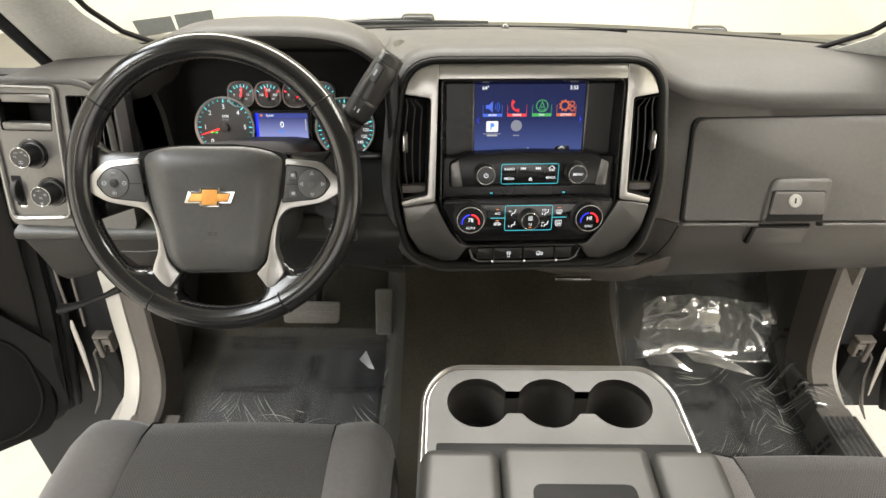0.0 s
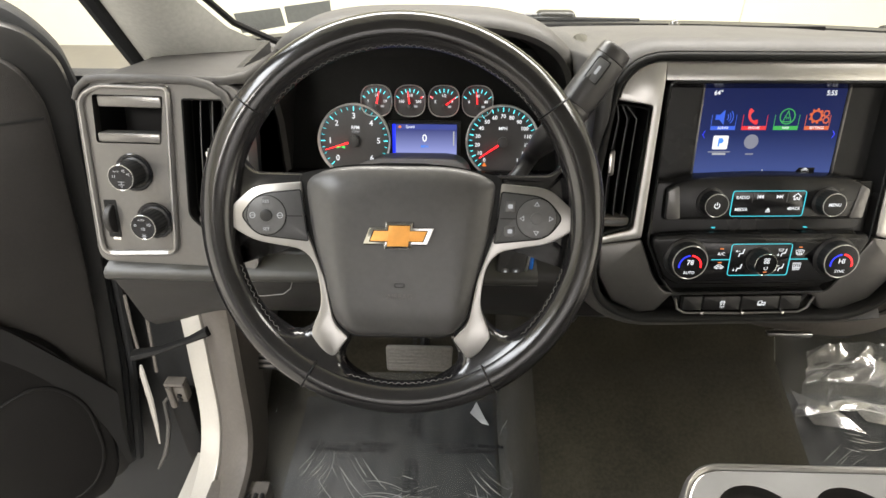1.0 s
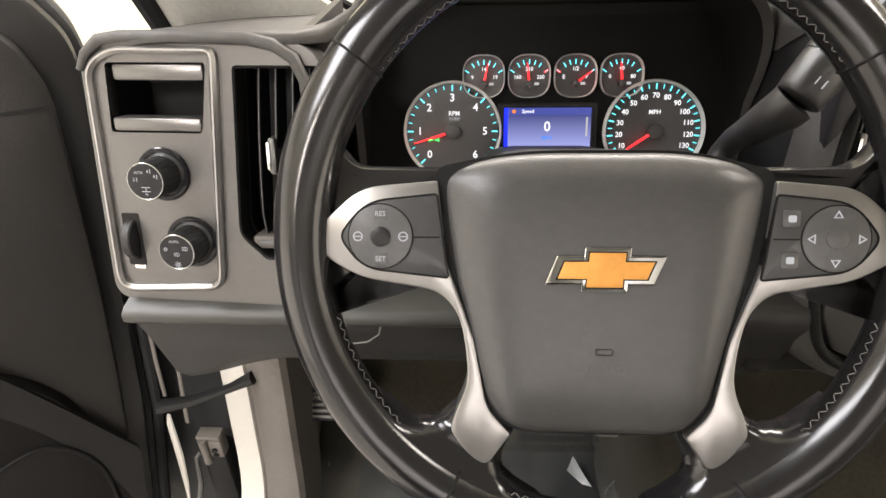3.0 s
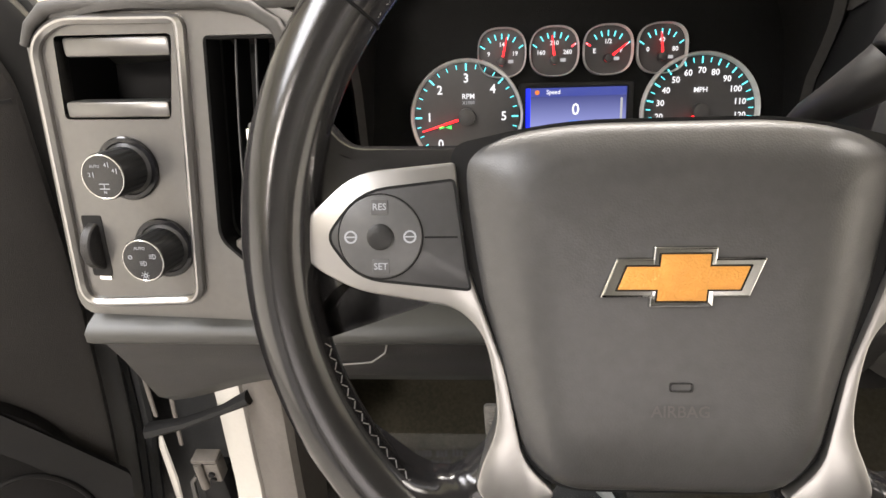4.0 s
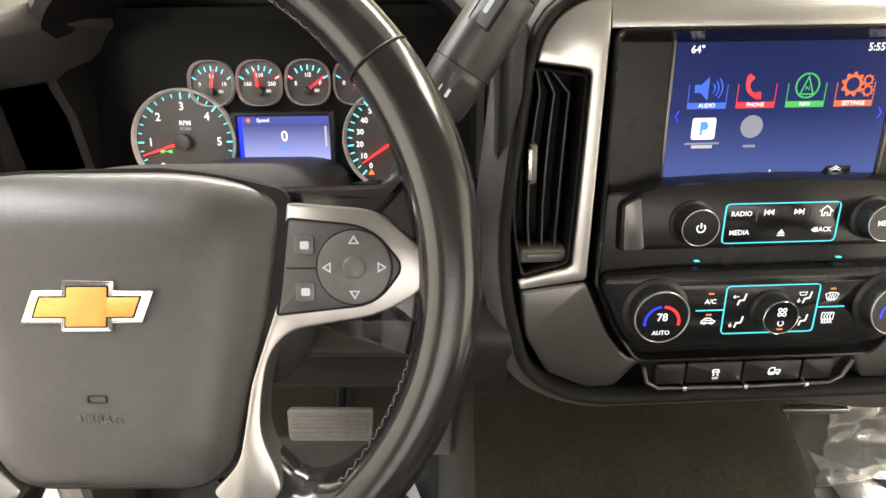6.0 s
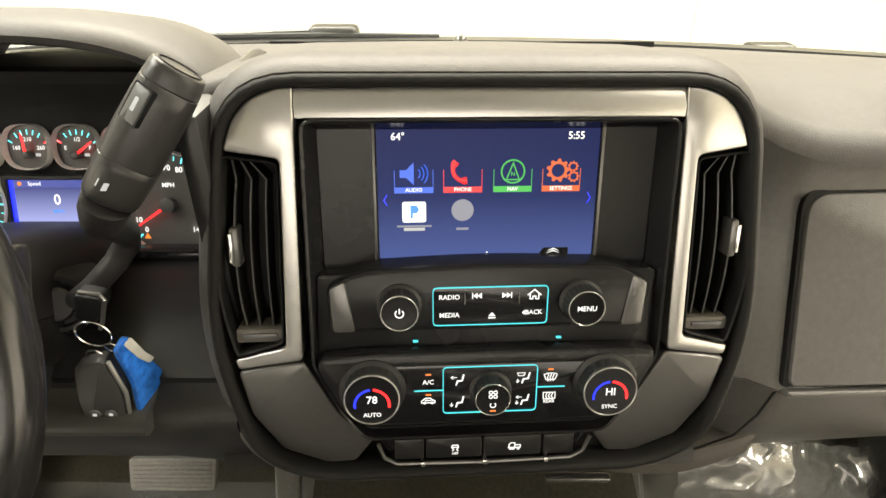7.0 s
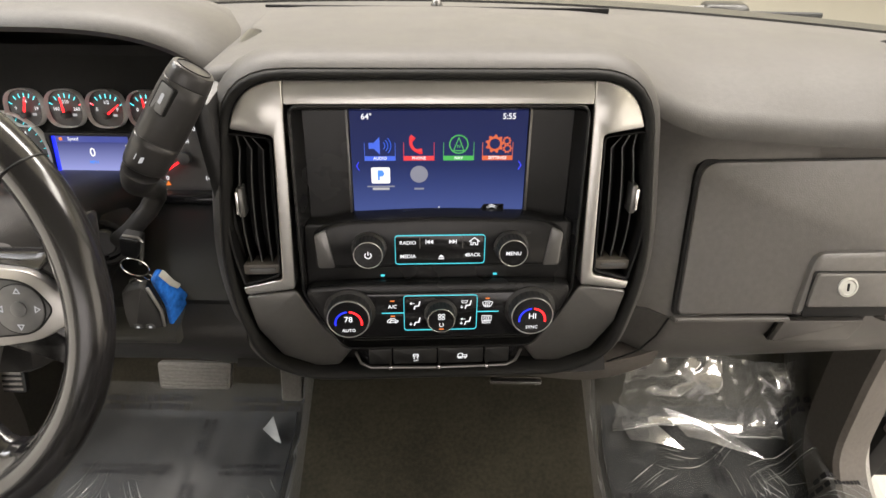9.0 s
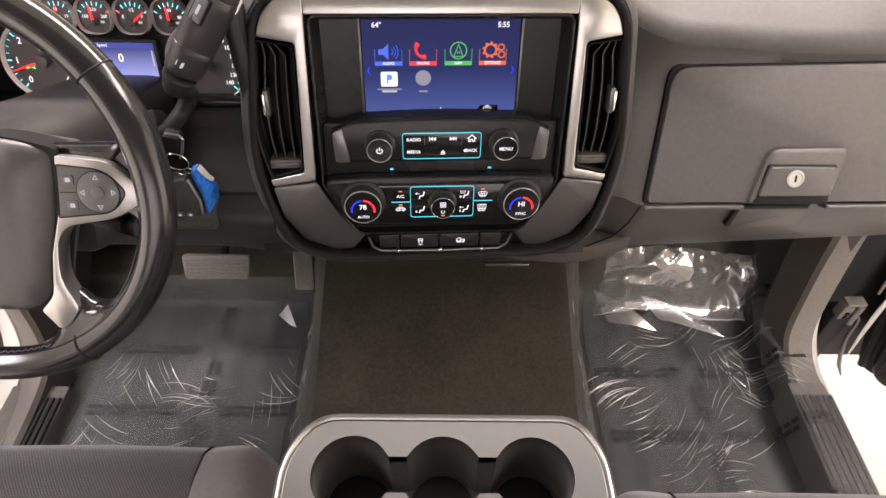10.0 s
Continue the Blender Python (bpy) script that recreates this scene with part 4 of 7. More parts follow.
part("button_field", slab(fo, 0.0, 0.0066, 0.0004), GLOSS_BLACK, radio, "gloss black button field")
part("light_line", ring(fo, inset(fo, 0.0006), 0.006, 0.0074, 0), G_CYAN, radio, "cyan lit outline")
WB = 0.0071
lettering("radio_word", "RADIO", 0.0060, -0.0330, -0.0200, WB, G_WHITE, radio)
lettering("media_word", "MEDIA", 0.0060, -0.0330, -0.0355, WB, G_WHITE, radio)
lettering("back_word", "BACK", 0.0058, 0.0355, -0.0345, WB, G_WHITE, radio)


def triangles(parent, name, specs, w, mat_=G_WHITE):
    bm = bmesh.new()
    for tri_ in specs:
        bm.faces.new([bm.verts.new((x, y, w)) for x, y in tri_])
    return part(name, bm, mat_, parent)


def strokes(parent, name, lines, w, width=0.0006, mat_=G_WHITE):
    """Thin flat lines drawn on a panel."""
    bm = bmesh.new()
    for line in lines:
        for a, b in zip(line, line[1:]):
            a, b = Vector(a), Vector(b)
            d = (b - a).normalized() * (width / 2)
            q = Vector((-d.y, d.x))
            bm.faces.new([bm.verts.new((p.x, p.y, w)) for p in (a - d - q, b + d - q, b + d + q, a - d + q)])
    return part(name, bm, mat_, parent)


for sx, cx in ((-1, -0.0105), (1, 0.0130)):
    triangles(radio, "skip_mark", [[(cx - sx * 0.0035, -0.0215), (cx - sx * 0.0035, -0.0165), (cx, -0.019)], [(cx, -0.0215), (cx, -0.0165), (cx + sx * 0.0035, -0.019)],
                                   [(cx + sx * 0.0035, -0.0215), (cx + sx * 0.0035, -0.0165), (cx + sx * 0.0043, -0.0165), (cx + sx * 0.0043, -0.0215)]], WB)
triangles(radio, "eject_mark", [[(-0.0015, -0.0370), (0.0045, -0.0370), (0.0015, -0.0335)], [(-0.0015, -0.0390), (0.0045, -0.0390), (0.0045, -0.0380), (-0.0015, -0.0380)]], WB)
strokes(radio, "home_mark", [[(0.0303, -0.0192), (0.0355, -0.0148), (0.0407, -0.0192)], [(0.0320, -0.0185), (0.0320, -0.0228), (0.0342, -0.0228), (0.0342, -0.0205), (0.0366, -0.0205), (0.0366, -0.0228), (0.0390, -0.0228), (0.0390, -0.0185)]], WB, 0.0009)
triangles(radio, "back_mark", [[(0.0258, -0.0345), (0.0285, -0.0323), (0.0285, -0.0367)]], WB)
for x in (-0.0205, 0.0235):
    part("divider", slab(rect(x - 0.0004, -0.0265, x + 0.0004, -0.0145, 0.0001), 0.0062, 0.0071, 0), SWITCH, radio)

# ---- climate controls ----
climate = thing("climate_panel", S, "black climate control panel with lit temperature knobs", "climate control")
pod = rounded([(-0.139, -0.069), (-0.141, -0.080), (-0.119, -0.127), (-0.100, -0.137), (0.100, -0.137), (0.119, -0.127), (0.141, -0.080), (0.139, -0.069), (0.100, -0.066), (-0.100, -0.066)],
              [0.006, 0.012, 0.015, 0.015, 0.015, 0.015, 0.012, 0.006, 0.02, 0.02], 4)
part("housing", slab(pod, -0.03, 0.0105, 0.005), PIANO, climate)
part("backing_panel", slab(rounded([(-0.1385, -0.002), (-0.1405, -0.078), (-0.119, -0.125), (-0.103, -0.147), (0.103, -0.147), (0.119, -0.125), (0.1405, -0.078), (0.1385, -0.002)], 0.006, 4), -0.03, -0.003, 0.002), PIANO, climate)
part("gloss_face", slab(rounded([(-0.118, -0.078), (-0.100, -0.131), (0.100, -0.131), (0.118, -0.078)], 0.008, 4), 0.006, 0.0112, 0.0004), GLOSS_BLACK, climate)
WC = 0.0117
for x, digits, word in ((-0.0962, "78", "AUTO"), (0.0980, "HI", "SYNC")):
    k = knob(climate, x, -0.0985, 0.0232, 0.0105, 0.0265, STEEL)
    for a0, a1, mat_ in ((95, 190, G_BLUE), (-10, 85, G_RED)):
        arc = [(x + 0.0138 * math.cos(a), -0.1030 + 0.0138 * math.sin(a), 0.0270) for a in [radians(a0 + (a1 - a0) * i / 12) for i in range(13)]]
        part("temperature_arc", tube(arc, 0.0010, 4, flat=0.15), mat_, k, "blue lit arc" if mat_ == G_BLUE else "red lit arc")
    lettering("temperature_digits", digits, 0.0098, x, -0.0985, 0.0271, G_WHITE, k)
    lettering("knob_word", word, 0.0056, x, -0.1120, 0.0271, G_WHITE, k)
fo = rect(-0.0385, -0.1230, 0.0405, -0.0795, 0.004, 5)
part("light_line", ring(fo, inset(fo, 0.0006), 0.0110, 0.0121, 0), G_CYAN, climate, "cyan lit outline")
for x0, x1 in ((-0.062, -0.0385), (0.0405, 0.064)):
    part("light_line", slab(rect(x0, -0.1012, x1, -0.1004, 0.0002), 0.0110, 0.0119, 0), G_CYAN, climate)
fan = knob(climate, 0.0012, -0.1020, 0.0150, 0.0105, 0.0270)
for dx, dy in ((-0.0019, 0.0045), (0.0019, 0.0045), (-0.0019, 0.0007), (0.0019, 0.0007)):
    part("fan_mark", ring(circle(0.0012 + dx, -0.0995 + dy, 0.0018, 10), circle(0.0012 + dx, -0.0995 + dy, 0.0011, 10), 0.0273, 0.0276, 0), G_WHITE, fan)
arc = [(0.0012 + 0.0022 * math.cos(a), -0.1065 + 0.0022 * math.sin(a), 0.0276) for a in [radians(-230 + 280 * i / 12) for i in range(13)]]
part("power_mark", tube(arc, 0.0004, 4), G_WHITE, fan)
part("lamp_mark", slab(rect(-0.0012, -0.1125, 0.0036, -0.1113, 0.0002), 0.0273, 0.0276, 0), G_ORANGE, fan)
lettering("ac_word", "A/C", 0.0062, -0.0505, -0.0930, WC, G_WHITE, climate)
lettering("rear_word", "REAR", 0.0044, 0.0512, -0.1148, WC, G_WHITE, climate)
for x, y in ((-0.0505, -0.0860), (-0.0505, -0.1048), (0.0515, -0.0845)):
    part("lamp_mark", slab(rect(x - 0.0022, y - 0.0006, x + 0.0022, y + 0.0006, 0.0002), 0.0110, 0.0118, 0), G_ORANGE, climate)


def seat_mark(x, y, face, feet, screen_):
    """Seated figure with arrows of the air directions."""
    body_ = [[(x + 0.0052, y + 0.0042), (x + 0.0040, y - 0.0008), (x + 0.0002, y - 0.0012), (x - 0.0008, y - 0.0046)]]
    strokes(climate, "air_mark", body_, WC, 0.0013)
    fine = []
    if face:
        fine += [[(x - 0.0052, y + 0.0022), (x - 0.0006, y + 0.0022)], [(x - 0.0052, y + 0.0022), (x - 0.0036, y + 0.0034)], [(x - 0.0052, y + 0.0022), (x - 0.0036, y + 0.0010)]]
    if feet:
        fine += [[(x - 0.0046, y - 0.0012), (x - 0.0046, y - 0.0044)], [(x - 0.0046, y - 0.0044), (x - 0.0058, y - 0.0030)], [(x - 0.0046, y - 0.0044), (x - 0.0034, y - 0.0030)]]
    if screen_:
        fine += [[(x - 0.0050, y + 0.0046), (x + 0.0015, y + 0.0046), (x + 0.0005, y + 0.0020), (x - 0.0040, y + 0.0020), (x - 0.0050, y + 0.0046)]]
    strokes(climate, "arrow_mark", fine, WC, 0.0006)


for x, y, *way in ((-0.0265, -0.0915, 1, 0, 0), (-0.0265, -0.1120, 0, 1, 0), (0.0285, -0.0915, 0, 1, 1), (0.0285, -0.1120, 1, 1, 0)):
    seat_mark(x, y, *way)


def waves(x, y, h, n, pitch):
    """Upright wavy lines of warm air."""
    return [[(x + (i - (n - 1) / 2) * pitch + 0.0006 * math.sin(k * 1.5), y + h * (k / 6 - 0.5)) for k in range(7)] for i in range(n)]


strokes(climate, "recirculate_mark", [[(-0.0562, -0.1122), (-0.0455, -0.1122), (-0.0448, -0.1105), (-0.0470, -0.1096), (-0.0490, -0.1078), (-0.0530, -0.1078), (-0.0550, -0.1096), (-0.0562, -0.1104), (-0.0562, -0.1122)],
                                      [(-0.0530, -0.1100), (-0.0485, -0.1100)], [(-0.0530, -0.1100), (-0.0518, -0.1092)]], WC, 0.0008)
for x in (-0.0535, -0.0475):
    part("recirculate_mark", slab(circle(x, -0.1124, 0.0012, 10), WC - 0.0003, WC, 0), G_WHITE, climate)
strokes(climate, "defrost_mark", [[(0.0460, -0.0892), (0.0490, -0.0880), (0.0540, -0.0880), (0.0570, -0.0892), (0.0552, -0.0940), (0.0478, -0.0940), (0.0460, -0.0892)]] + waves(0.0515, -0.0922, 0.0062, 3, 0.0022), WC, 0.0007)
strokes(climate, "rear_defrost_mark", [[(0.0462, -0.1062), (0.0562, -0.1062), (0.0562, -0.1122), (0.0462, -0.1122), (0.0462, -0.1062)]] + waves(0.0512, -0.1095, 0.0066, 3, 0.0024), WC, 0.0007)
for x in (-0.060, 0.060):
    part("lamp_mark", slab(rect(x - 0.0022, -0.0622, x + 0.0018, -0.0613, 0.0002), -0.005, 0.0, 0), G_CYAN, climate)

# ---- switch strip below ----
strip = thing("switch_strip", S, "black switch strip with two lit symbols", "switch")
so = rounded([(-0.096, -0.160), (0.097, -0.160), (0.082, -0.1865), (-0.081, -0.1865)], [0.002, 0.002, 0.010, 0.010], 4)
part("tray", slab(so, -0.03, -0.016, 0), GLOSS_BLACK, strip)
part("front_edge", tube([(-0.094, -0.162, -0.004), (-0.089, -0.178, -0.006), (-0.078, -0.1845, -0.006), (0.0, -0.186, -0.006), (0.079, -0.1845, -0.006), (0.090, -0.178, -0.006), (0.095, -0.162, -0.004)], 0.0018, 8), GUNMETAL, strip, "satin edge of the switch tray")
for x0, x1 in ((-0.080, -0.054), (-0.052, -0.002), (0.0, 0.052), (0.054, 0.082)):
    part("switch_button", slab(rect(x0, -0.1825, x1, -0.162, 0.002), -0.016, -0.0085, 0.001), BLACK, strip)
for x in (-0.055, 0.0005, 0.056):
    part("clip", slab(rect(x - 0.002, -0.1865, x + 0.002, -0.182, 0.0006), -0.012, -0.002, 0.0005), CHROME, strip, "small shiny clip")
strokes(strip, "traction_mark", [[(-0.0284, -0.1690), (-0.0236, -0.1690), (-0.0230, -0.1712), (-0.0290, -0.1712), (-0.0284, -0.1690)], [(-0.0284, -0.1722), (-0.0274, -0.1736), (-0.0284, -0.1748)], [(-0.0236, -0.1722), (-0.0246, -0.1736), (-0.0236, -0.1748)]], -0.0080, 0.0009)
lettering("off_word", "OFF", 0.0036, -0.0260, -0.1778, -0.0080, G_WHITE, strip)
strokes(strip, "tow_mark", [[(0.0228, -0.1735), (0.0228, -0.1705), (0.0246, -0.1690), (0.0280, -0.1690), (0.0280, -0.1735)], [(0.0280, -0.1712), (0.0330, -0.1712), (0.0330, -0.1738), (0.0222, -0.1738)]], -0.0080, 0.0009)
for x in (0.0242, 0.0268, 0.0312):
    part("wheel_mark", ring(circle(x, -0.1748, 0.0014, 10), circle(x, -0.1748, 0.0007, 10), -0.0084, -0.0079, 0), G_WHITE, strip)


# ---- air vents ----
def vent(m, outline, tab_side, blades, label):
    v = thing("air_vent", m, label, "air vent", "dashboard air vents")
    part("duct", slab(outline, -0.055, -0.050, 0), PIT, v)
    bm = bmesh.new()
    loops(bm, [[(x, y, w) for x, y in inset(outline, d)] for d, w in ((-0.001, -0.052), (0.0, -0.003), (0.0005, 0.0002), (0.0022, -0.001), (0.003, -0.02))], cap_last=False)
    part("duct_wall", bm, PIT, v)
    ys = [y for x, y in outline]
    lo, hi = min(ys) + 0.022, max(ys) - 0.002

    def span(y):
        xs = []
        k = len(outline)
        for i in range(k):
            (xa, ya), (xb, yb) = outline[i - 1], outline[i]
            if (ya - y) * (yb - y) < 0:
                xs.append(xa + (xb - xa) * (y - ya) / (yb - ya))
        return (min(xs), max(xs)) if len(xs) > 1 else None
    for b in blades:
        bm = bmesh.new()
        rings_ = []
        for i in range(9):
            y = lo + (hi - lo) * i / 8
            sp_ = span(y) or span(y - 0.004) or span(y + 0.006)
            xc = sp_[0] + (sp_[1] - sp_[0]) * b
            bow = 0.004 * math.sin(math.pi * i / 8)
            rings_.append([(xc - 0.0011, y, -0.032), (xc + 0.0011, y, -0.032), (xc + 0.0009, y, -0.012 + bow), (xc - 0.0009, y, -0.012 + bow)])
        loops(bm, rings_, cap_first=True)
        blade = part("blade", bm, PIT, v)
        # lighter strip stands in for light caught on the blade's front edge
        part("blade_glint", tube([((p[2][0] + p[3][0]) / 2, p[2][1], p[2][2]) for p in rings_], 0.0006, 5), SWITCH, blade, "grey strip for light caught on the front edge")
    my = (lo + hi) / 2
    sp_ = span(my)
    tx = sp_[0] + (sp_[1] - sp_[0]) * tab_side
    t_ = part("slider_tab", box(tx - 0.0035, my - 0.016, -0.02, tx + 0.0035, my + 0.016, -0.002, 0.0028), GUNMETAL, v, "grey slider tab")
    part("tab_edge", box(tx + (0.0012 if tab_side > 0.5 else -0.0042), my - 0.012, -0.004, tx + (0.0042 if tab_side > 0.5 else -0.0012), my + 0.012, -0.0008, 0.001), CHROME, t_)
    foot = [p for p in outline if p[1] < lo + 0.004]
    if len(foot) > 3:
        cx, cy = sum(p[0] for p in foot) / len(foot), sum(p[1] for p in foot) / len(foot)
        sp_ = span(lo - 0.006)
        part("closing_wheel", slab(rect(sp_[0] + 0.003, lo - 0.013, sp_[1] - 0.002, lo - 0.001, 0.003), -0.03, -0.006, 0.002), KICK, v)
        part("wheel_groove", slab(rect(sp_[0] + 0.009, lo - 0.0095, sp_[1] - 0.006, lo - 0.0045, 0.0024), -0.006, -0.0045, 0.0006), SWITCH, v)
    return v


vent(S, ventL, 0.30, (0.28, 0.52, 0.76), "black upright air vent beside the screen")
vent(S, ventR, 0.72, (0.24, 0.48, 0.72), "black upright air vent beside the screen")

# ---- switch panel left of the wheel ----
P = facing(-0.79, 0.862, 0.57, 13, -3)
switches = thing("light_switch_unit", P, "silver framed switch panel with two round knobs", "switch unit")
po = rounded([(-0.054, 0.092), (-0.060, -0.114), (0.046, -0.108), (0.064, 0.107), (-0.030, 0.108)], [0.02, 0.022, 0.016, 0.012, 0.02], 6)
trim_out = rounded([(-0.058, 0.108), (-0.066, -0.122), (0.150, -0.128), (0.150, 0.110)], [0.02, 0.02, 0.02, 0.03], 6)
vo = rounded([(0.074, 0.092), (0.064, -0.055), (0.088, -0.078), (0.140, -0.078), (0.148, 0.092)], [0.004, 0.01, 0.004, 0.004, 0.004], 4)
slot = rounded([(-0.036, 0.094), (-0.040, 0.036), (0.042, 0.036), (0.052, 0.094)], 0.004, 3)
part("surround", holed(trim_out, [inset(po, 0.004), vo], -0.03, -0.001), GUNMETAL, switches, "dark satin surround of switches and vent")
part("silver_frame", ring(po, inset(po, 0.0065), -0.006, 0.006, 0.0025), SPOKE, switches, "bright silver frame")
part("panel", holed(inset(po, 0.006), [slot], -0.012, 0.0), GUNMETAL, switches, "grey switch panel plate")
part("storage_slot", slab(slot, -0.07, -0.066, 0), PIT, switches)
bm = bmesh.new()
loops(bm, [[(x, y, w) for x, y in slot] for w in (-0.068, 0.0005)], cap_last=False)
part("slot_wall", bm, PIT, switches)
part("slot_lip", box(-0.037, 0.037, -0.02, 0.043, 0.049, 0.002, 0.003), GUNMETAL, switches, "grey lip of the storage slot")
part("slot_brow", box(-0.033, 0.079, -0.03, 0.048, 0.093, -0.002, 0.003), GUNMETAL, switches)


def panel_knob(x, y, r):
    k = knob(switches, x, y, r, 0.0, 0.030, CHROME, "rotary_knob")
    part("knob_collar", ring(circle(x, y, r * 1.45, 32), circle(x, y, r * 1.15, 32), -0.001, 0.003, 0.001), GLOSS_BLACK, k)
    return k


drive_knob = panel_knob(0.002, 0.000, 0.0165)
for word, dx, dy, size in (("2", -0.0095, 0.0015, 0.0042), ("AUTO", -0.0045, 0.0075, 0.0030), ("4", 0.0035, 0.0085, 0.0042), ("4", 0.0088, 0.0045, 0.0042), ("N", 0.0, -0.0110, 0.0034)):
    lettering("legend", word, size, 0.002 + dx, dy, 0.0306, G_DIM, drive_knob)
strokes(drive_knob, "arrow_mark", [[(-0.0048, 0.0000), (-0.0048, 0.0030)], [(0.0078, 0.0072), (0.0078, 0.0102)], [(0.0132, 0.0028), (0.0132, 0.0058)],
                                   [(-0.0015, -0.0050), (0.0055, -0.0050)], [(0.0020, -0.0050), (0.0020, -0.0085)], [(-0.0015, -0.0085), (0.0055, -0.0085)]], 0.0306, 0.0007, G_DIM)
lamp_knob = panel_knob(0.020, -0.062, 0.0165)
lettering("legend", "AUTO", 0.0034, 0.019, -0.0525, 0.0306, G_DIM, lamp_knob)
part("legend_mark", ring(circle(0.0105, -0.0595, 0.0016, 12), circle(0.0105, -0.0595, 0.0010, 12), 0.0303, 0.0307, 0), G_DIM, lamp_knob)
part("legend_mark", ring(circle(0.0200, -0.0735, 0.0016, 12), circle(0.0200, -0.0735, 0.0009, 12), 0.0303, 0.0307, 0), G_DIM, lamp_knob)
rays = [[(0.0200 + r0 * math.cos(a), -0.0735 + r0 * math.sin(a)) for r0 in (0.0022, 0.0032)] for a in [math.pi * i / 4 for i in range(8)]]
for x, y in ((0.0285, -0.0585), (0.0205, -0.0640)):
    rays += [[(x, y - 0.0018), (x, y + 0.0018), (x + 0.0016, y + 0.0012), (x + 0.0020, y), (x + 0.0016, y - 0.0012), (x, y - 0.0018)]] + [[(x - 0.0028, y + d), (x - 0.0009, y + d)] for d in (-0.0012, 0.0, 0.0012)]
strokes(lamp_knob, "legend_mark", rays, 0.0306, 0.0005, G_DIM)
wheel_ = part("dimmer_wheel", lathe([(0.0185, -0.0042), (0.0195, -0.0030), (0.0195, 0.0030), (0.0185, 0.0042), (0.012, 0.0046)], 32), KNEE, switches, "dark grey dimmer wheel")
wheel_.matrix_local = Matrix.Translation((-0.0372, -0.062, -0.004)) @ Matrix.Rotation(radians(90), 4, "Y")
part("slot_tab", box(-0.0405, -0.0905, -0.001, -0.0300, -0.0868, 0.0012, 0.0006), CHROME, switches, "small bright mark under the wheel")
part("dimmer_slot", slab(rect(-0.0455, -0.087, -0.0290, -0.037, 0.002), -0.002, 0.0006, 0), PIT, switches)
vent(P, vo, 0.42, (0.25, 0.45, 0.65, 0.85), "black upright air vent beside the switch panel")

# ---- instrument cluster ----
C = facing(-0.43, 1.035, 0.545, 18)
cluster = thing("instrument_cluster", C, "lit instrument cluster with round dials and red needles", "instrument cluster")
DIAL = surface("dial face", (0.070, 0.067, 0.067), 0.45, vary=0.05)
part("backplate", slab(rounded([(-0.225, -0.085), (0.222, -0.085), (0.215, 0.100), (0.14, 0.130), (-0.15, 0.130), (-0.22, 0.100)], 0.03, 4), -0.03, -0.004, 0.001), RIM_BLACK, cluster, "black cluster housing")
part("lower_ledge", box(-0.21, -0.060, -0.02, 0.21, -0.046, 0.02, 0.004), GLOSS_BLACK, cluster)


def dial(x, y, r, squarish=0.0, name="dial"):
    def rr(k):
        return [(x + r * k * (abs(math.cos(a)) ** (1 - squarish)) * math.copysign(1, math.cos(a)), y + r * k * (abs(math.sin(a)) ** (1 - squarish)) * math.copysign(1, math.sin(a)))
                for a in [2 * math.pi * (i + 0.5) / 48 for i in range(48)]]
    d = part(name, slab(rr(0.97), -0.004, -0.001, 0), DIAL, cluster, "dark dial face")
    bm_ = bmesh.new()
    loops(bm_, [[(px, py, w) for px, py in rr(k)] for k, w in ((1.035, -0.003), (1.03, 0.004), (1.008, 0.0065), (0.985, 0.005), (0.965, -0.001))], cap_last=False)
    part("chrome_ring", bm_, DIAL_RING, d, "thin chrome ring")
    return d


def ticks(parent, x, y, r0, r1, angles, width, mat_, name="tick"):
    for a in angles:
        c, s = math.cos(radians(a)), math.sin(radians(a))
        bm_ = bmesh.new()
        bm_.faces.new([bm_.verts.new((x + c * rr_ - s * h, y + s * rr_ + c * h, -0.0004)) for rr_, h in ((r0, -width / 2), (r1, -width / 2), (r1, width / 2), (r0, width / 2))])
        part(name, bm_, mat_, parent)


def needle(parent, x, y, a, r, width=0.0016):
    c, s = math.cos(radians(a)), math.sin(radians(a))
    bm_ = bmesh.new()
    pts = [(-0.004, -width * 0.9), (r, -width * 0.25), (r, width * 0.25), (-0.004, width * 0.9)]
    slab([(x + c * p - s * q, y + s * p + c * q) for p, q in pts], 0.005, 0.0066, 0, bm_)
    part("needle", bm_, G_RED, parent, "red lit needle")
    part("needle_hub", lathe([(r * 0.19, 0.0), (r * 0.185, 0.0085), (r * 0.12, 0.0095)], 20, x, y), DIAL, parent)


TX, TY, TR = -0.111, -0.004, 0.0535
tach = dial(TX, TY, TR, name="tachometer")
ticks(tach, TX, TY, 0.044, 0.0505, [225 - 45 * i for i in range(7)], 0.0014, G_TICK)
ticks(tach, TX, TY, 0.046, 0.0500, [225 - 11.25 * i for i in range(25) if i % 4], 0.0008, G_TICK, "small_tick")
for i in range(7):
    a = radians(225 - 45 * i)
    lettering("numeral", str(i), 0.0125, TX + 0.0365 * math.cos(a), TY + 0.0365 * math.sin(a), 0.0, G_WHITE, tach)
lettering("unit_word", "RPM", 0.0072, TX + 0.002, TY + 0.0195, 0.0, G_WHITE, tach)
lettering("unit_word", "X1000", 0.0048, TX + 0.002, TY + 0.0135, 0.0, G_DIM, tach)
needle(tach, TX, TY, 197, 0.045)
triangles(tach, "indicator_lamp", [[(TX - 0.027, TY - 0.0115), (TX - 0.021, TY - 0.0095), (TX - 0.027, TY - 0.0075)], [(TX - 0.015, TY - 0.0115), (TX - 0.015, TY - 0.0075), (TX - 0.021, TY - 0.0095)]], 0.0, G_GREEN)
MX = 0.111
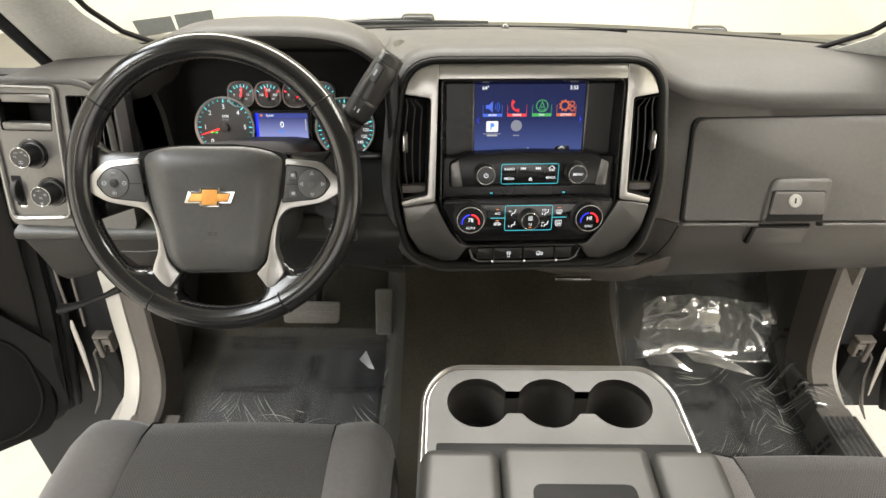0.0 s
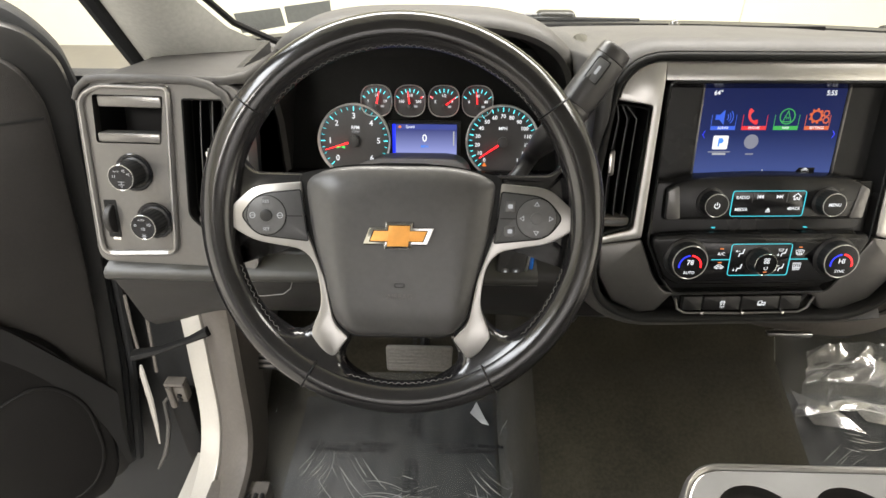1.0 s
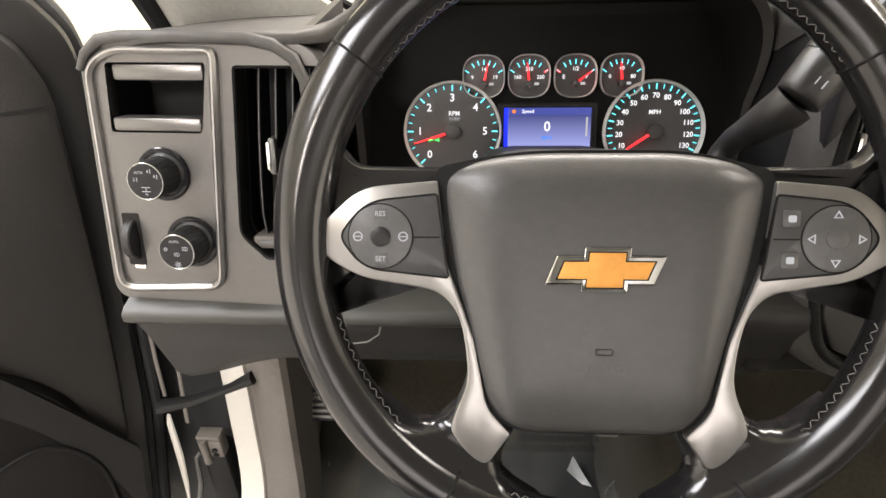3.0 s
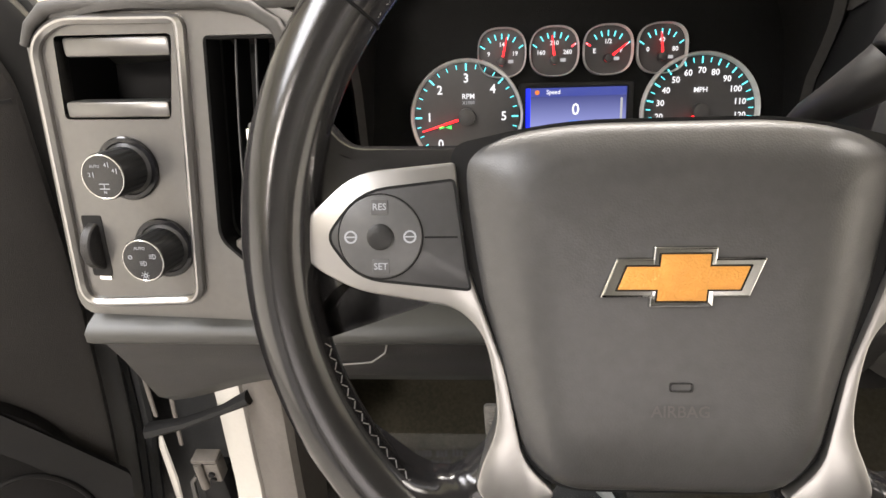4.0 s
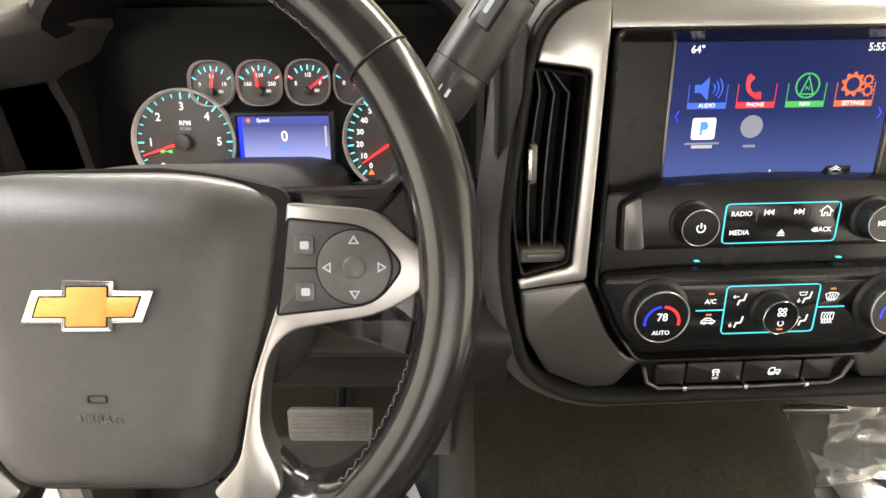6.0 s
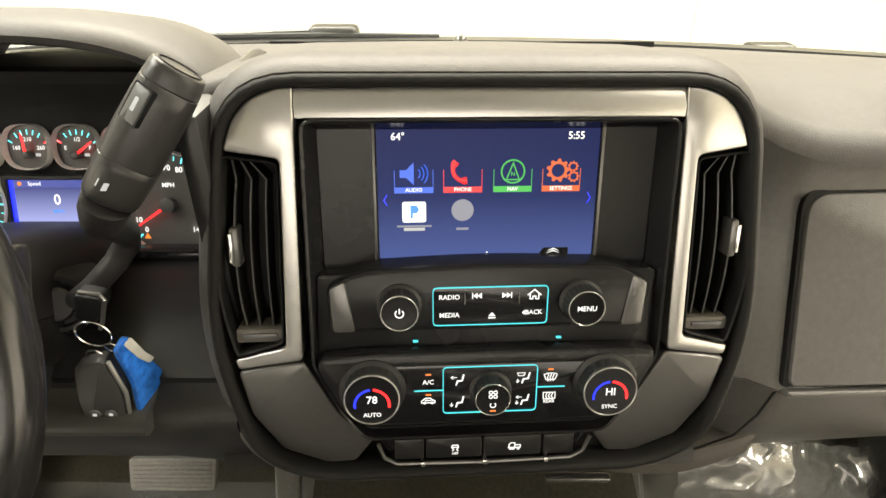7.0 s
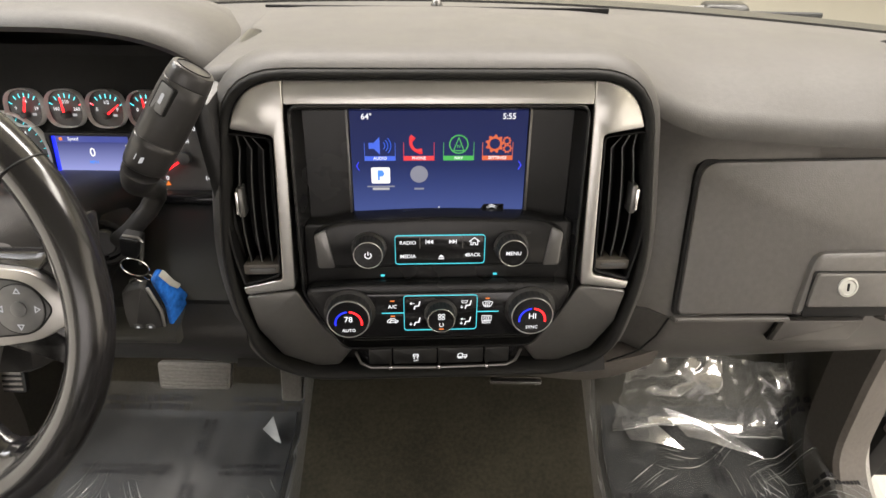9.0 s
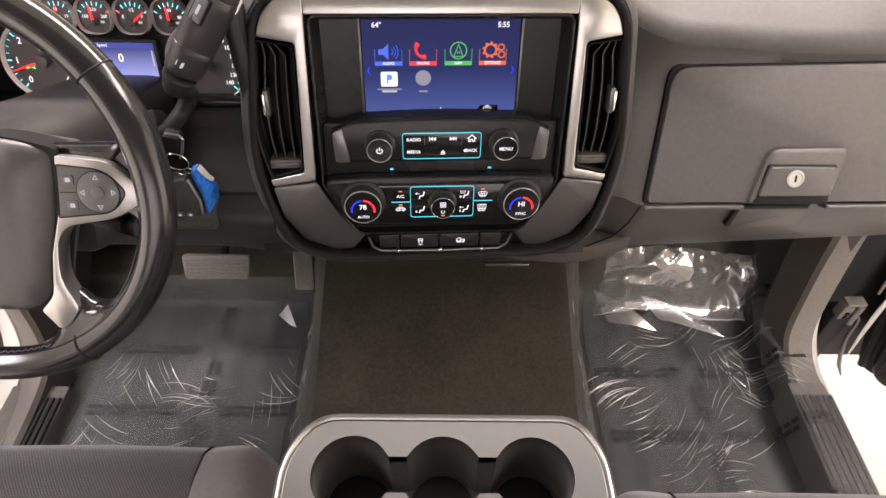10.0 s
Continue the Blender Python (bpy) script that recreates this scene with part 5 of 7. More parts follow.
speedo = dial(MX, TY, TR, name="speedometer")
ticks(speedo, MX, TY, 0.0445, 0.0505, [225 - 270 / 14 * i for i in range(15)], 0.0013, G_TICK)
ticks(speedo, MX, TY, 0.0455, 0.0500, [225 - 270 / 28 * i for i in range(1, 28, 2)], 0.0008, G_TICK, "small_tick")
for i in range(15):
    a = radians(225 - 270 / 14 * i)
    lettering("numeral", str(i * 10), 0.0084, MX + 0.0378 * math.cos(a), TY + 0.0378 * math.sin(a), 0.0, G_WHITE, speedo)
lettering("unit_word", "MPH", 0.0070, MX, TY + 0.020, 0.0, G_WHITE, speedo)
needle(speedo, MX, TY, 214, 0.042)
triangles(speedo, "warning_lamp", [[(MX - 0.030, TY - 0.036), (MX - 0.023, TY - 0.036), (MX - 0.0265, TY - 0.030)]], 0.0, G_ORANGE)
for k, (x, a, words) in enumerate(((-0.0765, 78, ("9", "14", "19")), (-0.0270, 97, ("160", "210", "260")), (0.0230, 38, ("E", "1/2", "F")), (0.0725, 96, ("0", "40", "80")))):
    y, r = 0.0550, 0.0225
    d = dial(x, y, r, 0.25, "small_dial")
    ticks(d, x, y - 0.007, 0.0195, 0.0245, [146, 122, 106, 90, 74, 58, 34], 0.0010, G_TICK)
    ticks(d, x, y - 0.007, 0.0195, 0.0245, [146] if k == 2 else ([34] if k == 1 else []), 0.0014, G_RED, "red_tick")
    for wd, dx, dy in zip(words, (-0.0125, 0.0, 0.0125), (-0.001, 0.0075, -0.001)):
        lettering("numeral", wd, 0.0060, x + dx, y + dy, 0.0, G_WHITE, d)
    needle(d, x, y - 0.008, a, 0.022, 0.0013)
    part("symbol_bar", slab(rect(x + 0.006, y - 0.0095, x + 0.011, y - 0.0065, 0.0005), -0.0009, -0.0003, 0), G_DIM, d)
part("display_frame", ring(rect(-0.0600, -0.0410, 0.0485, 0.0265, 0.003, 4), rect(-0.0535, -0.0350, 0.0425, 0.0215, 0.001, 4), -0.004, 0.003, 0.001), BLACK, cluster)
part("display", slab(rect(-0.0535, -0.0350, 0.0425, 0.0215, 0.0005), -0.004, -0.001, 0), CLUSTER_LCD, cluster, "lit blue trip display")
part("display_bar", slab(rect(-0.0535, 0.0135, 0.0425, 0.0215, 0.0005), -0.001, -0.0006, 0), G_BAND, cluster)
part("display_side", slab(rect(-0.0535, -0.0300, -0.0490, 0.0215, 0.0005), -0.001, -0.0004, 0), G_BLUE, cluster)
part("display_mark", slab(circle(-0.0425, 0.0175, 0.0022, 12), -0.0006, -0.0002, 0), G_ORANGE, cluster)
lettering("display_word", "Speed", 0.0060, -0.0270, 0.0175, -0.0002, G_WHITE, cluster)
lettering("speed_digit", "0", 0.0165, -0.0055, 0.0005, -0.0004, G_WHITE, cluster)
lettering("unit_word", "MPH", 0.0062, -0.0055, -0.0115, -0.0004, G_SKY, cluster)
part("odometer_bar", slab(rect(-0.0135, -0.0265, 0.0030, -0.0235, 0.0005), -0.0008, -0.0003, 0), G_WHITE, cluster)
part("range_bar", slab(rect(0.0270, -0.0335, 0.0400, -0.0300, 0.0005), -0.0008, -0.0003, 0), G_RED, cluster)
part("range_bar", slab(rect(-0.0520, -0.0335, -0.0470, -0.0300, 0.0005), -0.0008, -0.0003, 0), G_RED, cluster)
part("level_bar", slab(rect(0.0370, -0.010, 0.0390, 0.011, 0.0005), -0.0008, -0.0003, 0), G_DIM, cluster)

# ---- steering wheel ----
WH = facing(-0.439, 0.699, 0.603, 26.26)
wheel = thing("steering_wheel", WH, "black leather steering wheel with silver spokes and a gold emblem", "steering wheel")
RW, RT = 0.180, 0.0165
bm = bmesh.new()
rings = []
for i in range(120):
    a = 2 * math.pi * i / 120
    c, s = math.cos(a), math.sin(a)
    grip = 1 + 0.07 * math.exp(-((math.sin(a) - 0.35) / 0.3) ** 2)
    rings.append([((RW + RT * grip * math.cos(b)) * c, (RW + RT * grip * math.cos(b)) * s, RT * 1.05 * math.sin(b)) for b in [2 * math.pi * j / 20 for j in range(20)]])
rings.append(rings[0])
loops(bm, rings, cap_last=False)
bmesh.ops.remove_doubles(bm, verts=bm.verts, dist=1e-6)
rim = part("rim", bm, LEATHER, wheel, "worn glossy black leather rim", 80)
for a in (36.5, 143.5, 239.5, 299.5):
    c, s = math.cos(radians(a)), math.sin(radians(a))
    loop_ = [((RW + RT * 1.03 * math.cos(b)) * c, (RW + RT * 1.03 * math.cos(b)) * s, RT * 1.07 * math.sin(b)) for b in [2 * math.pi * j / 24 for j in range(24)]]
    part("seam", tube(loop_, 0.0009, 5, closed=True), PIT, rim)
bm = bmesh.new()
for i in range(300):
    a = 2 * math.pi * i / 300
    if 160 < math.degrees(a) < 196 or math.degrees(a) < 20 or math.degrees(a) > 344 or 225 < math.degrees(a) < 248 or 292 < math.degrees(a) < 315:
        continue
    lean = 0.008 if i % 2 else -0.008
    p0, p1 = a - lean, a + lean
    r0, r1 = RW - RT * 1.0, RW - RT * 0.93
    tube([(r0 * math.cos(p0), r0 * math.sin(p0), RT * 0.22), (r1 * math.cos(p1), r1 * math.sin(p1), RT * 0.38)], 0.00032, 4, bm)
tagged(part("stitching", bm, THREAD, rim, "light grey zigzag stitching"), kind="stuff")

for sx in (-1, 1):
    def X(pts):
        return [(sx * -x, y) for x, y in pts]
    leather = rounded(X([(-0.182, 0.078), (-0.158, 0.058), (-0.148, 0.045), (-0.085, 0.044), (-0.085, -0.026), (-0.148, -0.024), (-0.158, -0.036), (-0.182, -0.06)]), [0.01, 0.02, 0.02, 0.002, 0.002, 0.03, 0.02, 0.01], 5)
    part("spoke", slab(leather, -0.020, -0.0045, 0.007), LEATHER, wheel, "black leather spoke")
    table = [(0.128, 230.0, 247.5, -0.0005), (0.145, 229.5, 247.0, 0.0010), (0.152, 228.5, 247.6, 0.0022), (0.157, 226.5, 249.0, 0.0040), (0.161, 224.0, 251.5, 0.0058), (0.1635, 219.0, 255.0, 0.0072), (0.168, 214.0, 259.0, 0.0108), (0.176, 212.0, 261.0, 0.0158)]
    bm = bmesh.new()
    rings = []
    for i in range(25):
        r = 0.128 + 0.048 * i / 24
        a0, a1, w = lerp_table(r, table)
        row = []
        for j in range(23):
            f = max(0.0, min(1.0, (j - 1) / 20))
            roll = 0.009 * max(0.0, 1 - min(f, 1 - f) / 0.22) ** 2 * (1 if r < 0.165 else 0.4)
            ang = radians(a0 + (a1 - a0) * f)
            row.append((sx * -r * math.cos(ang), r * math.sin(ang), -0.016 if j in (0, 22) else w - roll))
        rings.append(row)
    loops(bm, rings, close=False, cap_last=False)
    part("spoke", bm, LEATHER, wheel, "black leather spoke root", 70)
    metal = rounded(X([(-0.174, 0.004), (-0.143, 0.032), (-0.097, 0.036), (-0.092, -0.011), (-0.075, -0.059), (-0.067, -0.102), (-0.052, -0.118), (-0.058, -0.126), (-0.067, -0.139), (-0.078, -0.132), (-0.0895, -0.116),
                       (-0.0865, -0.105), (-0.0785, -0.086), (-0.080, -0.064), (-0.0845, -0.043), (-0.096, -0.030), (-0.143, -0.022), (-0.163, -0.011)]),
                    [0.006, 0.012, 0.002, 0.002, 0.004, 0.008, 0.003, 0.010, 0.006, 0.008, 0.004, 0.008, 0.012, 0.012, 0.012, 0.010, 0.01, 0.006], 5)
    part("spoke_trim", slab(metal, -0.014, 0.0048, 0.0014), SPOKE, wheel, "satin silver spoke trim")
    pad = rounded(X([(-0.1560, 0.003), (-0.1400, 0.0235), (-0.0975, 0.0280), (-0.0925, -0.011), (-0.0905, -0.0215), (-0.1420, -0.0160)]), [0.006, 0.02, 0.002, 0.002, 0.002, 0.02], 5)
    padp = part("button_pad", slab(pad, -0.006, 0.0052, 0.001), PAD_GREY, wheel, "grey button pad")
    cx = sx * 0.1310
    part("button_disc", slab(circle(cx, 0.003, 0.0190, 36), 0.0047, 0.0063, 0.0008), SWITCH, padp)
    part("pad_groove", ring(inset(pad, -0.0008), inset(pad, 0.0004), 0.0, 0.0053, 0), PIT, padp)
    part("disc_groove", ring(circle(cx, 0.003, 0.0197, 36), circle(cx, 0.003, 0.0188, 36), 0.0047, 0.0056, 0), PIT, padp)
    part("centre_button", lathe([(0.006, 0.0057), (0.006, 0.0072), (0.005, 0.0077), (0.001, 0.0075)], 20, cx, 0.003), BLACK if sx < 0 else SWITCH, padp)
    for dx, dy in ((0, 0.0135), (0, -0.0135), (0.0135, 0), (-0.0135, 0)):
        x, y = cx + dx, 0.003 + dy
        if sx > 0:
            d = Vector((dx, dy)).normalized()
            q = Vector((-d.y, d.x))
            tri_ = [Vector((x, y)) + d * 0.003, Vector((x, y)) + q * 0.0028 - d * 0.0015, Vector((x, y)) - q * 0.0028 - d * 0.0015]
            part("arrow_mark", ring([tuple(p) for p in tri_], [tuple((p - Vector((x, y))) * 0.6 + Vector((x, y))) for p in tri_], 0.0061, 0.0067, 0), G_DIM, padp)
        elif dx:
            part("button_mark", ring(circle(x, y, 0.0030, 14), circle(x, y, 0.0022, 14), 0.0061, 0.0067, 0), G_DIM, padp)
            part("button_mark", slab(rect(x - 0.002, y - 0.0003, x + 0.002, y + 0.0003, 0.0001), 0.0061, 0.0067, 0), G_DIM, padp)
        else:
            part("button_plate", slab(rect(x - 0.004, y - 0.0035, x + 0.004, y + 0.0035, 0.001), 0.0057, 0.0066, 0.0004), SWITCH, padp)
            lettering("button_word", "RES" if dy > 0 else "SET", 0.0045, x, y, 0.0068, G_DIM, padp)
    if sx > 0:
        for y in (0.0145, -0.0095):
            part("side_button", slab(rect(0.1005, y - 0.005, 0.1105, y + 0.005, 0.002), 0.0047, 0.0061, 0.0006), SWITCH, padp)
            part("button_mark", slab(rect(0.1035, y - 0.002, 0.1080, y + 0.002, 0.001), 0.0057, 0.0064, 0), G_DIM, padp)
    part("pad_line", slab(rect(min(sx * 0.096, sx * 0.111), 0.0022, max(sx * 0.096, sx * 0.111), 0.0030, 0.0002), 0.0050, 0.0054, 0), PIT, padp)
bag = rounded([(-0.097, 0.043), (-0.099, 0.028), (-0.093, -0.011), (-0.078, -0.060), (-0.066, -0.104), (-0.048, -0.117), (0.046, -0.117), (0.064, -0.104), (0.075, -0.060), (0.090, -0.011), (0.097, 0.028), (0.096, 0.041), (0.05, 0.0525), (-0.05, 0.0525)],
              [0.006, 0.01, 0.03, 0.03, 0.012, 0.012, 0.012, 0.012, 0.03, 0.03, 0.01, 0.006, 0.03, 0.03], 5)
bm = bmesh.new()
rows = []
for k, w in ((1.0, -0.03), (1.0, 0.0045), (0.988, 0.0087), (0.965, 0.0113), (0.92, 0.0129), (0.86, 0.0141), (0.78, 0.0149), (0.66, 0.0155), (0.5, 0.0159), (0.25, 0.0162), (0.02, 0.0163)):
    rows.append([(x * k, -0.028 + (y + 0.028) * k, w - 0.42 * max(0.0, abs(x * k) - 0.062 - 0.10 * (y * k)) - 0.3 * max(0.0, -0.028 + (y + 0.028) * k - 0.034) - 0.2 * max(0.0, -0.09 - (-0.028 + (y + 0.028) * k))) for x, y in bag])
loops(bm, rows)
cover = part("airbag_cover", bm, AIRBAG, wheel, "dark grey grained airbag cover", 50)
part("cover_gap", slab(inset(bag, -0.0012), -0.03, 0.0012, 0), PIT, wheel)
lettering("airbag_word", "AIRBAG", 0.0078, 0.0, -0.0735, 0.0166, DASH, cover)
part("airbag_mark", ring(rect(-0.005, -0.0645, 0.005, -0.0605, 0.001), rect(-0.0043, -0.0640, 0.0043, -0.0610, 0.001), 0.0155, 0.0168, 0), KNEE, cover)
bm = slab(rounded([(-0.0355, -0.0230), (0.0265, -0.0230), (0.0335, -0.0060), (-0.0285, -0.0060)], 0.0006, 2), 0.010, 0.0148, 0.0012)
slab(rounded([(-0.0150, -0.0272), (0.0115, -0.0272), (0.0135, -0.0012), (-0.0130, -0.0012)], 0.0006, 2), 0.010, 0.0150, 0.0012, bm)
emblem = part("emblem", bm, BRIGHT, wheel, "chrome edged gold emblem")
bm = slab(rounded([(-0.0280, -0.0194), (0.0222, -0.0194), (0.0262, -0.0096), (-0.0240, -0.0096)], 0.0004, 2), 0.0140, 0.0154, 0.0003)
slab(rounded([(-0.0118, -0.0242), (0.0085, -0.0242), (0.0102, -0.0044), (-0.0100, -0.0044)], 0.0004, 2), 0.0140, 0.0156, 0.0003, bm)
part("emblem_fill", bm, GOLD, emblem, "gold emblem fill")
bm = slab(rounded([(-0.0292, -0.0201), (0.0229, -0.0201), (0.0274, -0.0089), (-0.0247, -0.0089)], 0.0004, 2), 0.0140, 0.01505, 0)
part("emblem_groove", bm, PIT, emblem, "dark groove round the gold")
bm = slab(rounded([(-0.0125, -0.0249), (0.0092, -0.0249), (0.0109, -0.0037), (-0.0107, -0.0037)], 0.0004, 2), 0.0140, 0.01525, 0)
part("emblem_groove", bm, PIT, emblem, "dark groove round the gold")
emblem.location.z = 0.0035

# ---- steering column ----
column = thing("steering_column", WH, "black steering column shroud behind the wheel", "steering column")


def col_ring(w, hw, hh, dy):
    return [(x, y + dy, w) for x, y in rounded([(-hw, -hh), (hw, -hh), (hw, hh), (-hw, hh)], min(hw, hh) * 0.6, 5)]


bm = bmesh.new()
loops(bm, [col_ring(*a) for a in ((-0.02, 0.055, 0.055, 0), (-0.05, 0.060, 0.056, 0), (-0.075, 0.068, 0.058, 0.0), (-0.10, 0.072, 0.060, 0.0), (-0.18, 0.073, 0.060, 0.004), (-0.30, 0.075, 0.065, 0.01), (-0.36, 0.075, 0.065, 0.01))], cap_first=True)
part("shroud", bm, KNEE, column, "black plastic shroud", 50)
part("lower_shroud", box(-0.066, -0.10, -0.34, 0.066, -0.03, -0.09, 0.02), KNEE, column)
part("split_line", box(-0.0735, -0.002, -0.30, 0.0735, 0.0, -0.10, 0.0003), PIT, column)
part("signal_stalk", tube([(-0.06, 0.015, -0.080), (-0.12, 0.026, -0.066), (-0.150, 0.032, -0.060), (-0.170, 0.034, -0.058)], [0.007, 0.007, 0.009, 0.008], 12), BLACK, column, "black turn signal stalk")
wire_line = [(-0.69, 0.838, 0.398), (-0.646, 0.834, 0.400), (-0.618, 0.832, 0.405), (-0.606, 0.832, 0.415), (-0.603, 0.836, 0.428)]
single("wire", tube(wire_line, 0.0009, 6), THREAD, "thin grey wire hanging under the dashboard", "wire", "wires under the dashboard")
single("wire", tube([(-0.146, 0.955, 0.375), (-0.135, 0.958, 0.345), (-0.118, 0.965, 0.315), (-0.09, 0.985, 0.290), (-0.05, 1.01, 0.285)], 0.0022, 8), DASH, "grey cable hanging under the dashboard", "wire", "wires under the dashboard")
IG = facing(-0.365, 0.890, 0.518, 20, 18)
lock = thing("ignition_lock", IG, "round black ignition lock on the steering column", "ignition lock")
part("bezel", lathe([(0.027, -0.05), (0.026, -0.006), (0.022, 0.0), (0.019, 0.0005), (0.018, -0.006), (0.002, -0.006)], 30), KNEE, lock)
part("barrel", lathe([(0.0135, -0.01), (0.0135, 0.002), (0.0115, 0.004), (0.001, 0.004)], 24), BLACK, lock)

# ---- keys ----
keys = thing("key_bunch", pose(-0.289, 0.812, 0.578), "car key with fob and blue plastic tag on a ring", "keys")


def hung(name, outline, y, thick, bev, material, parent, label="", spin=0.0):
    """A flat upright piece from an outline in x and z, facing the seats."""
    bm_ = slab(outline, 0.0, thick, bev)
    bm_.transform(Matrix(((1, 0, 0, 0), (0, 0, -1, y), (0, 1, 0, 0), (0, 0, 0, 1))))
    if spin:
        hinge_at = Vector((-0.259, 0.792, 0.0))
        bm_.transform(Matrix.Translation(hinge_at) @ Matrix.Rotation(radians(spin), 4, "Z") @ Matrix.Diagonal((1.12, 1, 1, 1)) @ Matrix.Translation(-hinge_at))
    return wpart(name, bm_, material, parent, label)


hung("key_head", rounded([(-0.287, 0.572), (-0.272, 0.569), (-0.264, 0.590), (-0.282, 0.594)], 0.004, 4), 0.815, 0.014, 0.003, PIT, keys, "black key head")
wpart("key_bow", tube([(-0.276, 0.800, 0.597), (-0.262, 0.799, 0.5955), (-0.259, 0.798, 0.592), (-0.264, 0.797, 0.576), (-0.268, 0.797, 0.568)], 0.0016, 8), DARK_CAP, keys)
for x, z, r, n in ((-0.273, 0.565, 0.0122, 32), (-0.277, 0.546, 0.0060, 20), (-0.263, 0.553, 0.0050, 20)):
    wpart("split_ring", tube([(x + r * math.cos(a), 0.795 - 0.002 * math.sin(a), z + r * math.sin(a)) for a in [2 * math.pi * i / n for i in range(n)]], 0.0007, 6, closed=True), CHROME, keys, "steel split ring")
fob = hung("key_fob", rounded([(-0.291, 0.541), (-0.268, 0.549), (-0.262, 0.516), (-0.266, 0.484), (-0.298, 0.478), (-0.297, 0.512)], [0.006, 0.006, 0.01, 0.006, 0.008, 0.01], 5), 0.798, 0.012, 0.004, FOB, keys, "black remote fob")
for x, z in ((-0.287, 0.497), (-0.275, 0.4975), (-0.278, 0.486)):
    hung("fob_button", circle(x, z, 0.0045, 14), 0.7865, 0.0012, 0.0005, SWITCH, fob)
    hung("button_mark", rect(x - 0.0014, z - 0.0012, x + 0.0014, z + 0.0012, 0.0006), 0.7853, 0.0003, 0, G_DIM, fob)
wpart("fob_edge", tube([(-0.2655, 0.789, 0.545), (-0.2605, 0.789, 0.516), (-0.2640, 0.789, 0.488)], 0.0017, 6), SILVER, fob)
tag_ = hung("tag", rounded([(-0.262, 0.556), (-0.250, 0.560), (-0.245, 0.539), (-0.238, 0.526), (-0.231, 0.508), (-0.237, 0.494), (-0.260, 0.490), (-0.257, 0.520)], 0.005, 4), 0.792, 0.004, 0.0015, BLUE_TAG, keys, "clear blue plastic tag", 76)
hung("tag_card", rounded([(-0.256, 0.556), (-0.249, 0.557), (-0.242, 0.537), (-0.236, 0.526), (-0.241, 0.525), (-0.248, 0.536)], 0.002, 3), 0.7895, 0.0022, 0.0004, PILLAR, tag_, "pale card in the tag", 76)

for ob_ in (keys, lock):
    ob_.scale = (1.115, 1.115, 1.115)
keys.location = (-0.324, 0.857, 0.542)

# ---- gear lever on the column ----
lever = thing("gear_lever", pose(-0.345, 0.935, 0.515), "black column gear lever with a thick grip", "gear lever")
part("stem", tube([(0.073, -0.082, 0.1195), (0.069, -0.081, 0.114), (0.061, -0.074, 0.102), (0.057, -0.058, 0.087), (0.054, -0.039, 0.071), (0.049, -0.033, 0.057), (0.039, -0.041, 0.043), (0.020, -0.050, 0.025), (0.0, -0.050, 0.010)], [0.0175, 0.0172, 0.0155, 0.0130, 0.0110, 0.0102, 0.0098, 0.0095, 0.009], 16), LEVER, lever, "bent black stem", 60)
g0, g1 = Vector((0.0745, -0.0822, 0.121)), Vector((0.135, -0.059, 0.2065))
ax = (g1 - g0)
prof = [(0.0, 0.0160), (0.012, 0.0183), (0.02, 0.0190), (0.06, 0.0198), (0.25, 0.0208), (0.30, 0.0208), (0.305, 0.0201), (0.315, 0.0201), (0.32, 0.0210), (0.55, 0.0210), (0.75, 0.0205), (0.86, 0.0198), (0.865, 0.0190), (0.872, 0.0190), (0.877, 0.0197), (0.95, 0.0188), (0.99, 0.0180), (1.0, 0.0170)]
zax = ax.normalized()
xax = Vector((-0.67, -0.25, 0.41))
xax = (xax - zax * zax.dot(xax)).normalized()
yax = zax.cross(xax)
bm = bmesh.new()
loops(bm, [[g0 + ax * t + (xax * math.copysign(abs(math.cos(a)) ** 0.85, math.cos(a)) + yax * math.copysign(abs(math.sin(a)) ** 0.85, math.sin(a)) * 0.82) * r for a in [2 * math.pi * (i + 0.5) / 32 for i in range(32)]] for t, r in prof], cap_first=True)
grip_ = part("grip", bm, LEVER, lever, "thick black grip", 50)
GM = Matrix((( *xax, ), (*yax, ), (*zax, ))).transposed().to_4x4()
side_dir = Vector((-0.48, -0.87, 0.14))
side_angle = math.atan2(side_dir.dot(yax), side_dir.dot(xax))
SPIN = math.degrees(side_angle) + 90
reach = 1 / math.hypot(math.cos(side_angle), math.sin(side_angle) / 0.82) * 1.02


def on_grip(bm_, t, spin=0.0):
    """Place a mesh made in the xy plane on the side of the grip."""
    bm_.transform(Matrix.Translation(g0 + ax * t) @ GM @ Matrix.Rotation(radians(spin), 4, "Z") @ Matrix.Rotation(radians(90), 4, "X") @ Matrix.Rotation(radians(180), 4, "Z"))
    return bm_


WG, WL = 0.0207 * reach, 0.0203 * reach
part("button_outline", on_grip(ring(rect(-0.008, -0.014, 0.008, 0.014, 0.002), rect(-0.0070, -0.0130, 0.0070, 0.0130, 0.002), WG - 0.004, WG + 0.0006, 0), 0.70, SPIN), PIT, grip_)
part("shift_button", on_grip(slab(rect(-0.0068, -0.0128, 0.0068, 0.0128, 0.002), WG - 0.004, WG + 0.0010, 0.0006), 0.70, SPIN), SWITCH, grip_)
part("button_mark", on_grip(slab(rect(-0.0016, -0.005, 0.0016, 0.005, 0.001), WG - 0.001, WG + 0.0014, 0), 0.70, SPIN), G_DIM, grip_)
for k in range(3):
    part("grip_mark", on_grip(slab(rect(-0.008 + k * 0.006, -0.003, -0.0071 + k * 0.006, 0.003, 0.0004), WL - 0.004, WL + 0.0004, 0), 0.14, SPIN), G_DIM, grip_)
